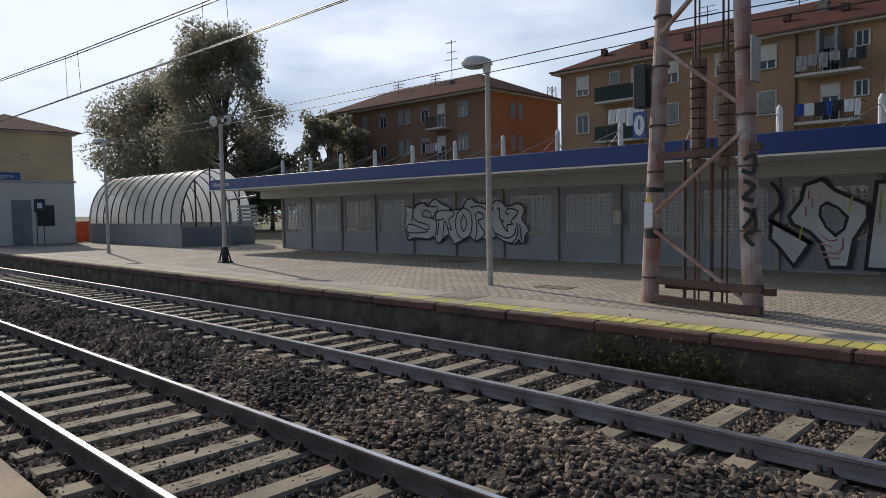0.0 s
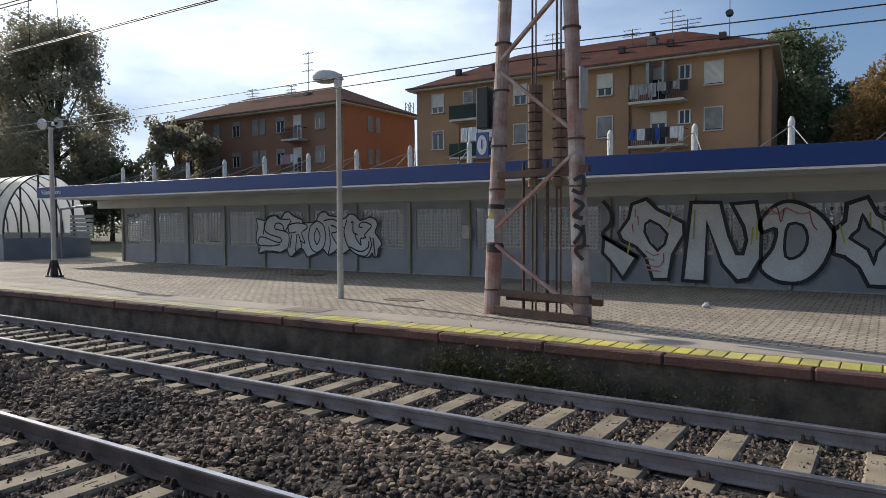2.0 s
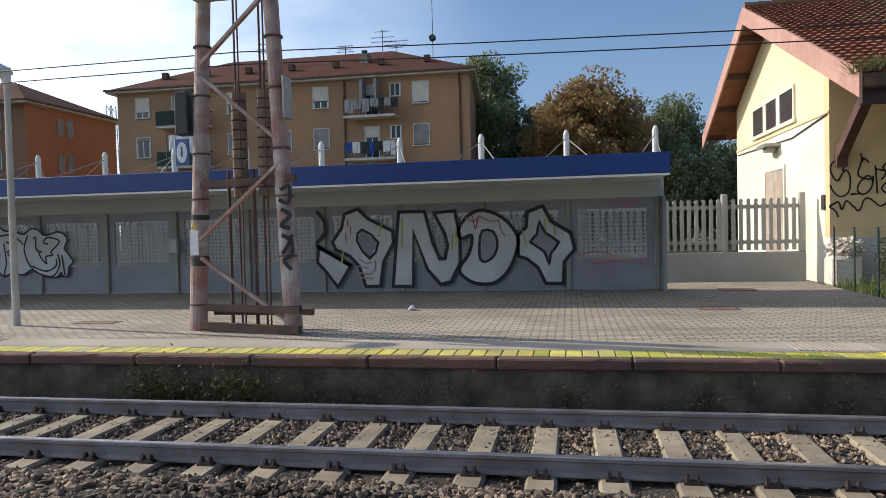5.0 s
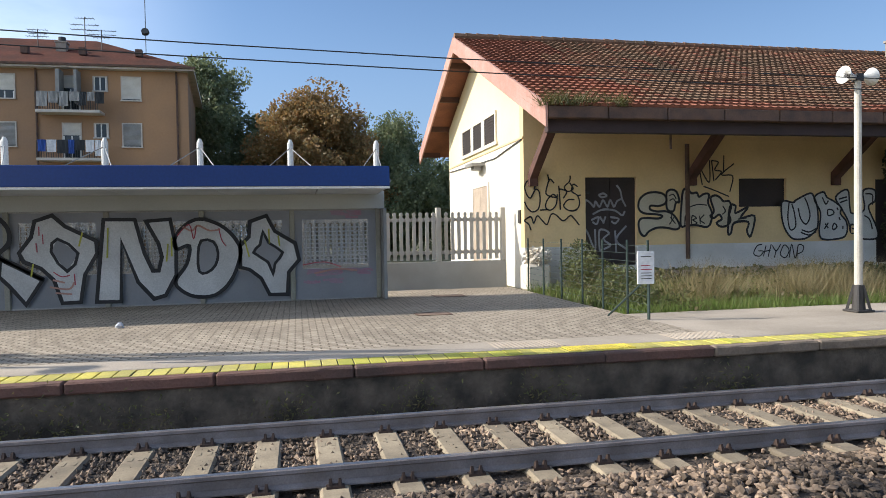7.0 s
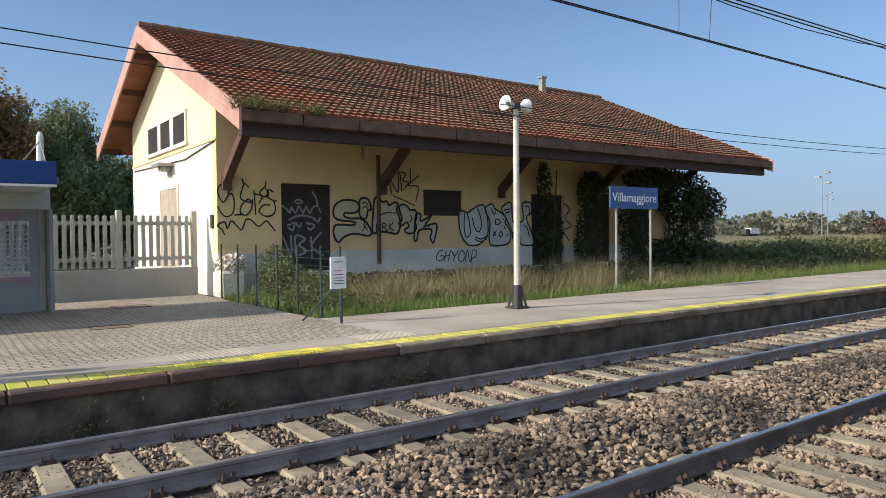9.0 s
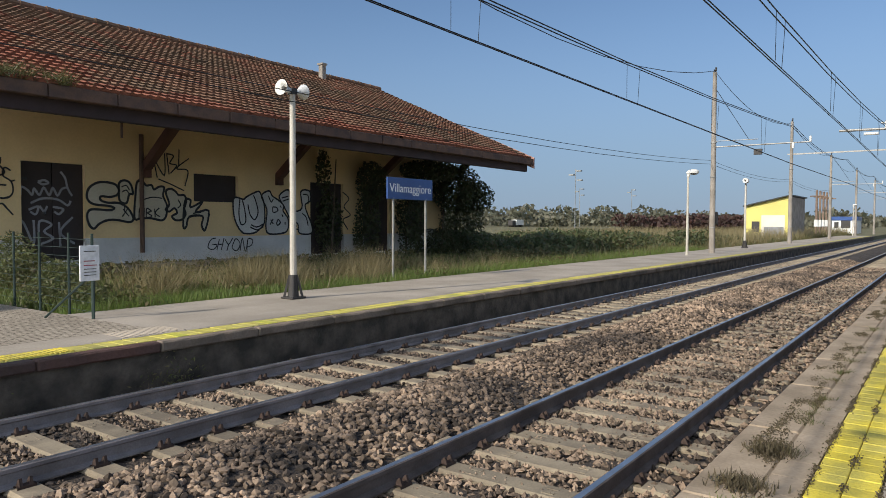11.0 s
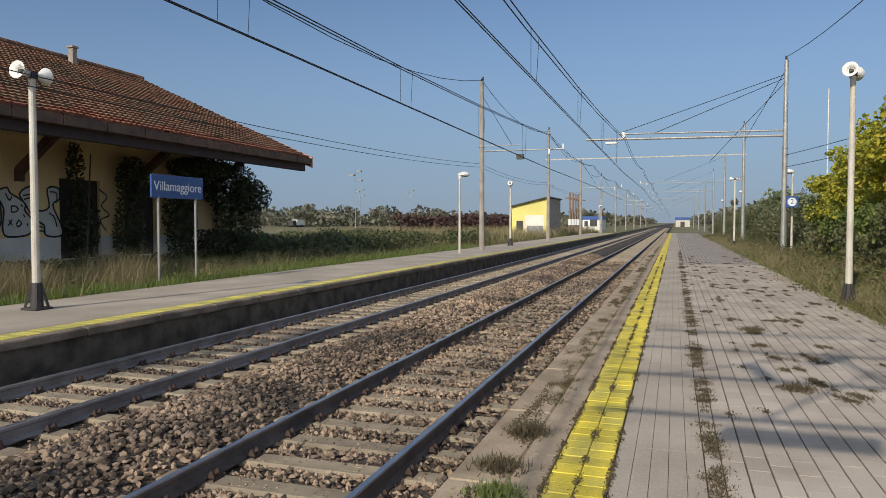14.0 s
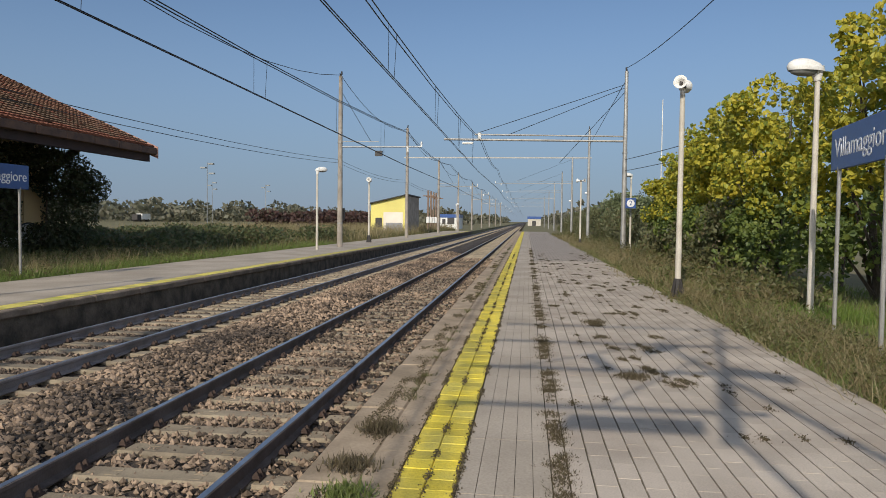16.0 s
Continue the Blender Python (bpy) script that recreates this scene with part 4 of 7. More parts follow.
tuft = np.array([(rng.uniform(7.5, 30), rng.uniform(10.5, 16)) for _ in range(200)])
tp_ = tuft[rng.integers(0, 200, 16000)] + rng.normal(0, 0.22, (16000, 2))
v, f = leaf_mesh(np.concatenate([tp_, 0.2 + np.abs(rng.normal(0, 0.2, (16000, 1)))], 1), 0.05, rng, 2.4)
bulk("verge_weeds", v, f, L_WEED, None, "tangled brown-green weeds in front of the goods shed", "weeds")

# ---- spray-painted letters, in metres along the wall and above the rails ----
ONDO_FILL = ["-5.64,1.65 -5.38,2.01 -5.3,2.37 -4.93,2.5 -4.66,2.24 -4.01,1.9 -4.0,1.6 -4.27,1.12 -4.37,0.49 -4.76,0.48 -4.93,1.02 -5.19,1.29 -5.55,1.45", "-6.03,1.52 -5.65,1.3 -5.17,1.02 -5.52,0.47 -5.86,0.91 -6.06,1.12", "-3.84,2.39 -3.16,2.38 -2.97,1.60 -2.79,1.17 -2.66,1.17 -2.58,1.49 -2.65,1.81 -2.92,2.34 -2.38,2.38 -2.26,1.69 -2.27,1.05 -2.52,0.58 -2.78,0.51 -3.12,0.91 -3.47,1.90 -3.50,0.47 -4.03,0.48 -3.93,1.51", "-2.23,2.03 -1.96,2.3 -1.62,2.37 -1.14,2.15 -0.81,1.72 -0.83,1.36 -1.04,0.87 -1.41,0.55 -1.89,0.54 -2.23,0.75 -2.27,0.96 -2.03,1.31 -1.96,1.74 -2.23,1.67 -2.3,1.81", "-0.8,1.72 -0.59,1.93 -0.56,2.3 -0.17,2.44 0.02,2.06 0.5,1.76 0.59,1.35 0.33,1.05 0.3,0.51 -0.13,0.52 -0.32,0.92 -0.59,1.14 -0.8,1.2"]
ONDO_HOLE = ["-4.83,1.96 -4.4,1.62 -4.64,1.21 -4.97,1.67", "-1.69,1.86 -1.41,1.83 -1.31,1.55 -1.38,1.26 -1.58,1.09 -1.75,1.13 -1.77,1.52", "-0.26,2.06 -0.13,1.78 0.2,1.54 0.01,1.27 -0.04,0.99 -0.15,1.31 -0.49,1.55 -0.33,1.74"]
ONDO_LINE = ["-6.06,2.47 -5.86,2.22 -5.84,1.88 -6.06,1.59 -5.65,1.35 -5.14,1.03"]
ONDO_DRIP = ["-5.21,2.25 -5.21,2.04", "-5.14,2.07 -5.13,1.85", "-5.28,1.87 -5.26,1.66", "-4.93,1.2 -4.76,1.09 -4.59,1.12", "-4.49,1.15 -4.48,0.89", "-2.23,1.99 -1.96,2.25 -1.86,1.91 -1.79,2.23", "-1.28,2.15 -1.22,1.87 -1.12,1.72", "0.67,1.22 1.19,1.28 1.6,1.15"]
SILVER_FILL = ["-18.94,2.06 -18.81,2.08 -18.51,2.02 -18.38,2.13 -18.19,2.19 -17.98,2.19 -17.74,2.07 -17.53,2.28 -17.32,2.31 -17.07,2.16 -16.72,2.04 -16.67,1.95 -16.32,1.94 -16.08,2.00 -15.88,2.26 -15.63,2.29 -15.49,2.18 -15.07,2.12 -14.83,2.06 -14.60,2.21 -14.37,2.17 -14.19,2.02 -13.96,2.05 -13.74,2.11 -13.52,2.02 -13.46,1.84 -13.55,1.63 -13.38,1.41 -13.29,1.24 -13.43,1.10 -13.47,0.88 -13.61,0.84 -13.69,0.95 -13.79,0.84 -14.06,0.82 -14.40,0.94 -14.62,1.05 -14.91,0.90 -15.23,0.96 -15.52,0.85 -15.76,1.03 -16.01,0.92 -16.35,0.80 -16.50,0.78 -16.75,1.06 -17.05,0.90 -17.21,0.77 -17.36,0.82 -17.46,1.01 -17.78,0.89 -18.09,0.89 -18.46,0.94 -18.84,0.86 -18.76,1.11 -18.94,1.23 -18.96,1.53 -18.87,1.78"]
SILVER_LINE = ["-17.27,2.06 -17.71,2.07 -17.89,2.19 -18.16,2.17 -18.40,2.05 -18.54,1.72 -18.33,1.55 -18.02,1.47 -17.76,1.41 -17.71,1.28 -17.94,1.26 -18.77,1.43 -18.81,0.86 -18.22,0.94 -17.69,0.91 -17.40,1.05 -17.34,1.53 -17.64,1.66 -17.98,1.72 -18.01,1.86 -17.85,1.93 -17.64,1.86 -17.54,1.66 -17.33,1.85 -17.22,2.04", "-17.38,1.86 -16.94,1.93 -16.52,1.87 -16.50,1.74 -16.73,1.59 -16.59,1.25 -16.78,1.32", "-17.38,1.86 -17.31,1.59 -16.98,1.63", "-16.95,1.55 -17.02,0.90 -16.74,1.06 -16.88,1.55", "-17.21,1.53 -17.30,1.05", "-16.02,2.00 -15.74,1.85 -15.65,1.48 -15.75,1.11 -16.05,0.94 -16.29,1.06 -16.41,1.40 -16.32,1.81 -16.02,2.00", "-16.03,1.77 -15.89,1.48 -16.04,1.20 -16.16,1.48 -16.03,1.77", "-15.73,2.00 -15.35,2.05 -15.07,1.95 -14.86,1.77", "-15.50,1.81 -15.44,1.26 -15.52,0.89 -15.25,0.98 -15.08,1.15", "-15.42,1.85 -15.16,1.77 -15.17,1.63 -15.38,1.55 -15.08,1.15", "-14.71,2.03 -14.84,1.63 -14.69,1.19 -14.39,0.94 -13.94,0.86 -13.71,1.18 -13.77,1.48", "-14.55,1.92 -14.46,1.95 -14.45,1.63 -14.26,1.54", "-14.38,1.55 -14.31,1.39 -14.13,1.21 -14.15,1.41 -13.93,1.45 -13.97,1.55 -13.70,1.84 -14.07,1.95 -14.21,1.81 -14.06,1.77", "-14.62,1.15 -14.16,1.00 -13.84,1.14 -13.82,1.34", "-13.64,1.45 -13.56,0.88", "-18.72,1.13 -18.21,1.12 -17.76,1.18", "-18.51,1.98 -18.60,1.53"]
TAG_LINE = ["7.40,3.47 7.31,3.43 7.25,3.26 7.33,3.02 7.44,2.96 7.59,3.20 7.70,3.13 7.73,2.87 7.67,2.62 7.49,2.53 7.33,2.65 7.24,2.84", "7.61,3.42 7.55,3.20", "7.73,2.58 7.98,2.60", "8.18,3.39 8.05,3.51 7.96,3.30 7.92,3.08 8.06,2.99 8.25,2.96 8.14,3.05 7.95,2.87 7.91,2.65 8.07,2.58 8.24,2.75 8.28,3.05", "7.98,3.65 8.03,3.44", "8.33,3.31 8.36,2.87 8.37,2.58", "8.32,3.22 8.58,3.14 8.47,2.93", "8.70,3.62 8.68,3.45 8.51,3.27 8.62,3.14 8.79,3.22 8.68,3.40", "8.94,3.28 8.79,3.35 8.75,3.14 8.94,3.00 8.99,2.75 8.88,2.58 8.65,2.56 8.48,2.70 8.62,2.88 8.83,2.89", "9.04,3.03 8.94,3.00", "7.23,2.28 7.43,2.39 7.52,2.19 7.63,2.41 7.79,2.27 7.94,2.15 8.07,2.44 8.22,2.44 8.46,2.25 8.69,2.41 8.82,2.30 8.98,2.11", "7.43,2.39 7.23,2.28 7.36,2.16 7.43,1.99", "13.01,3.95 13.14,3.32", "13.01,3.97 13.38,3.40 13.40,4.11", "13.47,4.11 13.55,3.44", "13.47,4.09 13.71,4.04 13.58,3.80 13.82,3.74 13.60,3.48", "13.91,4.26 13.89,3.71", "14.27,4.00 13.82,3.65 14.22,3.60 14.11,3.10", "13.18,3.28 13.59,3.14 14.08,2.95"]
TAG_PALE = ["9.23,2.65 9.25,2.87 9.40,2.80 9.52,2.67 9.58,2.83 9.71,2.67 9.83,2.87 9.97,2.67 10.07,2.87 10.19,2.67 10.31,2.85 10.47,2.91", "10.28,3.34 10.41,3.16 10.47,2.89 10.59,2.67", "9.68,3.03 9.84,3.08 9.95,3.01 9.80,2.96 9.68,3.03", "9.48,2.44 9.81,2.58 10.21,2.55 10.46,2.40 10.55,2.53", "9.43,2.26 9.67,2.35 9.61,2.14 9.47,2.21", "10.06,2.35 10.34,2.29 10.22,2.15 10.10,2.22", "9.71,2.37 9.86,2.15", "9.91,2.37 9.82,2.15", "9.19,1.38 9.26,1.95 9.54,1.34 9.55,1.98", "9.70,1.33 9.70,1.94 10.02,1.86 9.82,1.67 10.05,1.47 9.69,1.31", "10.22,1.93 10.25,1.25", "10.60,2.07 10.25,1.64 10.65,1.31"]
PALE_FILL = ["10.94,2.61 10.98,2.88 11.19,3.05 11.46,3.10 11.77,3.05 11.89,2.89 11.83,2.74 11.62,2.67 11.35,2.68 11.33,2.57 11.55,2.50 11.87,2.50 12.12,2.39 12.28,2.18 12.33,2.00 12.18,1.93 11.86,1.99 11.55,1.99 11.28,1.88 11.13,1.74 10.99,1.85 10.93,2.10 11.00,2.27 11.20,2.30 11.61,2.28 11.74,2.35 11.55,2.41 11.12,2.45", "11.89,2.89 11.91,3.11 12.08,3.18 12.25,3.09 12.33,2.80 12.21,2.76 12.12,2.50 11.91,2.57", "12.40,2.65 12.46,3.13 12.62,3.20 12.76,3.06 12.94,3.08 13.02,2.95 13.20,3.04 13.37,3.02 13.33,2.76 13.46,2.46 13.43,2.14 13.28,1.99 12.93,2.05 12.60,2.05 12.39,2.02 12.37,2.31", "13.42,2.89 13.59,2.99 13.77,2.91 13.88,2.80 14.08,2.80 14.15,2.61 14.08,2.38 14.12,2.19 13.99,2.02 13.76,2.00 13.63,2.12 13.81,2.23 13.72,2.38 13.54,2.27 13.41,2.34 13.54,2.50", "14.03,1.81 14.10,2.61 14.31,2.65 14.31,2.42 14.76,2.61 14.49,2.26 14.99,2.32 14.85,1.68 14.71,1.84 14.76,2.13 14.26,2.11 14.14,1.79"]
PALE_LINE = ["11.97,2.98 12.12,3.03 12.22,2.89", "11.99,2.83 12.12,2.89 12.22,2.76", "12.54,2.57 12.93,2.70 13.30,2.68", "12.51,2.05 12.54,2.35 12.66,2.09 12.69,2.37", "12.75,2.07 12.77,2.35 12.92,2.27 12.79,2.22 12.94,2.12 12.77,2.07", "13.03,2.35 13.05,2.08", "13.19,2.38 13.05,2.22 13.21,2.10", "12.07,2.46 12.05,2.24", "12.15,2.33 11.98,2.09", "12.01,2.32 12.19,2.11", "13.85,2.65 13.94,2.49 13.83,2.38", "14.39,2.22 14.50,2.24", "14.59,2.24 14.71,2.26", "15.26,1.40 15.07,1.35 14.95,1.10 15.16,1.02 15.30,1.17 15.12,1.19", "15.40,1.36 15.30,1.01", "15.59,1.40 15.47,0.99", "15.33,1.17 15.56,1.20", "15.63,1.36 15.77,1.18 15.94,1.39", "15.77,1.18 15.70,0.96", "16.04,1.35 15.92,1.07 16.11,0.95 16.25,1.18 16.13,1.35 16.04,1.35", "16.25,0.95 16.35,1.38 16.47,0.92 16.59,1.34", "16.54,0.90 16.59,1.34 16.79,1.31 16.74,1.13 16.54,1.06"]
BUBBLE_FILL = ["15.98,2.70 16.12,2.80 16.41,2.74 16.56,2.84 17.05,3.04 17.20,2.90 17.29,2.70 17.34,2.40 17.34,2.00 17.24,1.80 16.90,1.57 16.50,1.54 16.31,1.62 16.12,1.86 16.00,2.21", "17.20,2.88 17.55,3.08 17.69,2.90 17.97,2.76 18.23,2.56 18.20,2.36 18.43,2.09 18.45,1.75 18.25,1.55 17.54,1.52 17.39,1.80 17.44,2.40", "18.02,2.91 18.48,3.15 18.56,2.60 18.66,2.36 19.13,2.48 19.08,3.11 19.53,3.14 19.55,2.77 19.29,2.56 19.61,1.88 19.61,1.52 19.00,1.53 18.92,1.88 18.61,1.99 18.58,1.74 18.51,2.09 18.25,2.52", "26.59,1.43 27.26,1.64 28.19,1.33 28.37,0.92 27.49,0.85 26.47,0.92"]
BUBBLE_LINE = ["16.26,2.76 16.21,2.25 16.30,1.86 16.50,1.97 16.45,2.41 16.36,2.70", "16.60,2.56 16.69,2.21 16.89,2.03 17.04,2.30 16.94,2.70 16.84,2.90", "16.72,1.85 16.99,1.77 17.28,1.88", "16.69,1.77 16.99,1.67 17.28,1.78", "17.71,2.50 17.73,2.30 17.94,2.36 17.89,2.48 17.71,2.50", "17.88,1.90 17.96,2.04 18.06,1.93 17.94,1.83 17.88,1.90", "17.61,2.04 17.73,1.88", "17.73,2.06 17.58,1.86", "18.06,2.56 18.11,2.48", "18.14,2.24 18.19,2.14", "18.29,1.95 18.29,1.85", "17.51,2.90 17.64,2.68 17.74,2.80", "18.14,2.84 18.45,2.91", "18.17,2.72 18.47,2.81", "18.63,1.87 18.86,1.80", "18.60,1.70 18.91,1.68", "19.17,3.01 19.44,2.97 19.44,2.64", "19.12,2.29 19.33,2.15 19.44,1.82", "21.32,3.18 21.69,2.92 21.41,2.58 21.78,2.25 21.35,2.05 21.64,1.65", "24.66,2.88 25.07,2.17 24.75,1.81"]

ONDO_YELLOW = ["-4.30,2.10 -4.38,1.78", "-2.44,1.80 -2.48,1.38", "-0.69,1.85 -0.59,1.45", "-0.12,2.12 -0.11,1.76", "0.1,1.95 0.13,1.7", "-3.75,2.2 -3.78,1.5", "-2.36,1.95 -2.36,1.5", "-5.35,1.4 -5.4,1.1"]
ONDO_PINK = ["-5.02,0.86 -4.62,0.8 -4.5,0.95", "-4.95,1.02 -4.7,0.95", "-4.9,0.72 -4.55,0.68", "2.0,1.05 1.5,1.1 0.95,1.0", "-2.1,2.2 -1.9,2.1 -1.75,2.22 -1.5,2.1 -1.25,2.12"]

# ---- platform shelter ----
SY = 15.6
sh = thing("platform_shelter", (-13, SY, ZF), "long grey station shelter with a blue fascia and spray-painted panels", "shelter")
posts = [2.55 - 2.115 * i for i in range(15)]
part("roof", slab(bmesh.new(), [(-28.6, 12.95, 3.12), (2.55, 12.95, 3.12), (2.55, 16.2, 3.02), (-28.6, 16.2, 3.02)], 0.06), M_GREY, sh)
part("fascia", boxes((-28.65, 2.51, 12.85, 12.95, 2.97, 3.395), bevel=0.01), M_BLUE, sh, "plain royal-blue sheet-metal fascia")
for a in np.arange(-28.6, 2.4, 2.115):
    part("soffit_panel", boxes((a + 0.01, min(a + 2.1, 2.5), 12.96, 15.35, 2.94, 2.965)), M_SOFFIT, sh)
part("edge_trim", boxes((-28.65, 2.51, 12.87, 12.95, 2.92, 2.966)), M_WHITE, sh)
part("beam", boxes((-28.6, 2.7, 15.36, 15.75, 2.58, 3.02), bevel=0.01), M_BEAM, sh, "deep grey-green wall beam")
for i, x in enumerate(posts):
    part("post", boxes((x - 0.06, x + 0.06, SY - 0.10, SY + 0.06, ZF, 2.6), bevel=0.012), M_POST, sh)
    mast = part("mast", rods(((x, SY, 3.0), (x, SY, 4.2), 0.075), ((x, SY, 4.2), (x, SY, 4.3), 0.075, 0.03), n=10), M_WHITE, sh)
    part("stay", rods(((x, SY, 4.1), (x - 0.75, 13.3, 3.15), 0.012), ((x, SY, 4.1), (min(x + 0.75, 2.45), 13.3, 3.15), 0.012), ((x, SY, 4.1), (x, 16.15, 3.05), 0.012), n=5), M_GALV, mast)
for i, (x1, x0) in enumerate(zip(posts, posts[1:])):
    a, b = x0 + 0.06, x1 - 0.06
    pan = part("wall_panel", boxes((a, b, SY - 0.03, SY + 0.02, ZF, 1.12)), M_PANEL, sh)
    part("top_panel", boxes((a, b, SY - 0.03, SY + 0.02, 2.33, 2.57)), M_PANEL, pan)
    for q in (a, b - 0.18):
        part("jamb", boxes((q, q + 0.18, SY - 0.03, SY + 0.02, 1.12, 2.33)), M_PANEL, pan)
    part("pane", boxes((a + 0.18, b - 0.18, SY - 0.01, SY + 0.0, 1.12, 2.33)), M_GLAZE, pan, "scratched cloudy glass pane").visible_shadow = False
    part("threshold", boxes((a, b, SY - 0.06, SY - 0.035, ZF, ZF + 0.03)), M_GALV, pan)
    part("top_rail", boxes((a, b, SY - 0.07, SY - 0.032, 2.55, 2.585)), M_GALV, pan)
    if i != 11:                          # white lattice behind the panes
        g = bmesh.new()
        for q in np.arange(a + 0.24, b - 0.2, 0.11):
            box(g, q, q + 0.048, SY + 0.012, SY + 0.018, 1.2, 2.22)
        for q in np.arange(1.22, 2.2, 0.10):
            box(g, a + 0.22, b - 0.22, SY + 0.006, SY + 0.012, q, q + 0.036)
        part("lattice", g, M_WHITE, pan, "white lattice behind the pane")
part("end_wall", boxes((2.62, 2.70, 15.0, 15.75, ZF, 2.58), bevel=0.008), M_GREY, sh)
part("ticket_box", boxes((posts[6] - 0.12, posts[6] + 0.12, SY - 0.24, SY - 0.1, 1.45, 1.85), bevel=0.015), M_POLE, sh, "small grey ticket stamping box")
lettering("Villamaggiore", 0.26, M_LETTER, Matrix.Translation((-27.6, 12.845, 3.18)) @ pose(0, 0, 0, 90, 0, 0), sh, "station_name")


def painted(name, fills, holes, lines, y, w, material, thing_, ground, sharp=False):
    if fills:
        for f in fills:
            bm = bmesh.new()
            fill(bm, smooth_line(pts2(f), True, 1 if sharp and f[:5] != "-2.23" else 4), y - 0.004)
            letter = part(name + "_fill", bm, material, thing_)
            bm = bmesh.new()
            stroke(bm, smooth_line(pts2(f), True, 1 if sharp and f[:5] != "-2.23" else 4), w, y - 0.008, True)
            part("outline", bm, M_BLACKP, letter)
    for f in holes:
        bm = bmesh.new()
        fill(bm, pts2(f), y - 0.011)
        counter = part(name + "_counter", bm, ground, thing_)
        bm = bmesh.new()
        stroke(bm, smooth_line(pts2(f), True, 2), w * 0.75, y - 0.014, True)
        part("inner_outline", bm, M_BLACKP, counter)


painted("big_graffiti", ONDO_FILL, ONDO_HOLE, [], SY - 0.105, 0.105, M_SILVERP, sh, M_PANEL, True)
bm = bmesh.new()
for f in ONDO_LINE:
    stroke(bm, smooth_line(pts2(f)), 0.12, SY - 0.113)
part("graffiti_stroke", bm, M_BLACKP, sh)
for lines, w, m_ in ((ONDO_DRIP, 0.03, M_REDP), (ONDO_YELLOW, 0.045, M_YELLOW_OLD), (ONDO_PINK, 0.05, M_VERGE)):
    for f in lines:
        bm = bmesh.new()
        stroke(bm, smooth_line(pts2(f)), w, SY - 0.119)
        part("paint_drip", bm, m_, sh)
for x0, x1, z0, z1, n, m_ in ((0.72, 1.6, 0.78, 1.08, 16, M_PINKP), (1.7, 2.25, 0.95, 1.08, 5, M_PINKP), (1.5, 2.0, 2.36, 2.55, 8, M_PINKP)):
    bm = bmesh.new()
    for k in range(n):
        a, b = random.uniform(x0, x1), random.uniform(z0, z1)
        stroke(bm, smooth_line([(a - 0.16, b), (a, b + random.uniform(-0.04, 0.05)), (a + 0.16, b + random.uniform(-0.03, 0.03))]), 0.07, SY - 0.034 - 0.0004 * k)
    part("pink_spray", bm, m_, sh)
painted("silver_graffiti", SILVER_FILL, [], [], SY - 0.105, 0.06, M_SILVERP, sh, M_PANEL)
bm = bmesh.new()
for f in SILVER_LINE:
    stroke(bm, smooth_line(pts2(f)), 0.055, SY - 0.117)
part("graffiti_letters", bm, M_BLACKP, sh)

# ---- vaulted cover of the underpass stairs ----
tv = thing("underpass_cover", (-39, 15.5, ZF), "barrel-vaulted stair cover of milky plastic on dark ribs", "stair cover")
TY, TR, TZ = 15.5, 1.95, 2.25
part("base_wall", boxes((-45, -32.9, 13.5, 13.6, ZF, 1.48), (-45, -32.9, 17.4, 17.5, ZF, 1.48), (-45.1, -45, 13.5, 17.5, ZF, 1.48), (-32.9, -32.8, 13.5, 17.5, ZF, 1.30)), M_PANEL, tv, "blue-grey base wall")
arc = [(TY - TR * math.cos(math.pi * i / 16), (1.48 + 2.75 * math.sin(math.pi * i / 16))) for i in range(17)]
bm = bmesh.new()
r0, r1 = [bm.verts.new((-45, a, b)) for a, b in arc], [bm.verts.new((-32.9, a, b)) for a, b in arc]
for i in range(16):
    bm.faces.new((r0[i], r1[i], r1[i + 1], r0[i + 1]))
part("vault", bm, M_VAULT, tv, "milky translucent vault sheet", True)
for x in np.linspace(-45, -32.9, 12):
    bm = bmesh.new()
    for (a, b), (c, d) in zip(arc, arc[1:]):
        bar(bm, (x, a, b + 0.01), (x, c, d + 0.01), 0.07, 0.06)
    part("rib", bm, M_DARK, tv)
part("end_frame", rods(*[((-32.85, y, 1.3), (-32.85, y, 1.46 + 2.75 * math.sqrt(max(0, 1 - ((y - TY) / TR) ** 2))), 0.045) for y in (14.3, 15.1, 15.9, 16.7)], n=6), M_DARK, tv)
bm = bmesh.new()
rod(bm, (-31.2, 15.2, ZF), (-31.2, 15.2, 2.6), 0.05)
rod(bm, (-31.2, 15.2, 2.6), (-29.2, 15.5, 2.75), 0.05)
screen = part("side_screen", bm, M_GREY, tv)
for q in range(6):
    part("slat", boxes((-31.1, -29.3, 15.55, 15.6, 1.3 + 0.18 * q, 1.42 + 0.18 * q)), M_GREY, screen)

# ---- station building at the west end ----
st = thing("station_building", (-52, 9.5, ZF), "yellow and white station building with a hipped tile roof", "building")
part("lower_wall", boxes((-62, -45, 7.4, 12.75, ZF, 3.95)), M_SHEDW, st, "white lower wall")
part("upper_wall", boxes((-62, -45, 7.4, 12.75, 3.95, 6.75)), M_SHEDY, st, "yellow upper wall")
part("cornice", boxes((-62.1, -44.9, 7.3, 12.85, 3.9, 4.02), (-62.2, -44.8, 7.2, 12.95, 6.7, 6.85)), M_EAVE, st)
bm = bmesh.new()
e = [bm.verts.new(p) for p in ((-62.5, 6.9, 6.85), (-44.5, 6.9, 6.85), (-44.5, 13.25, 6.85), (-62.5, 13.25, 6.85), (-59, 10.05, 8.1), (-48, 10.05, 8.1))]
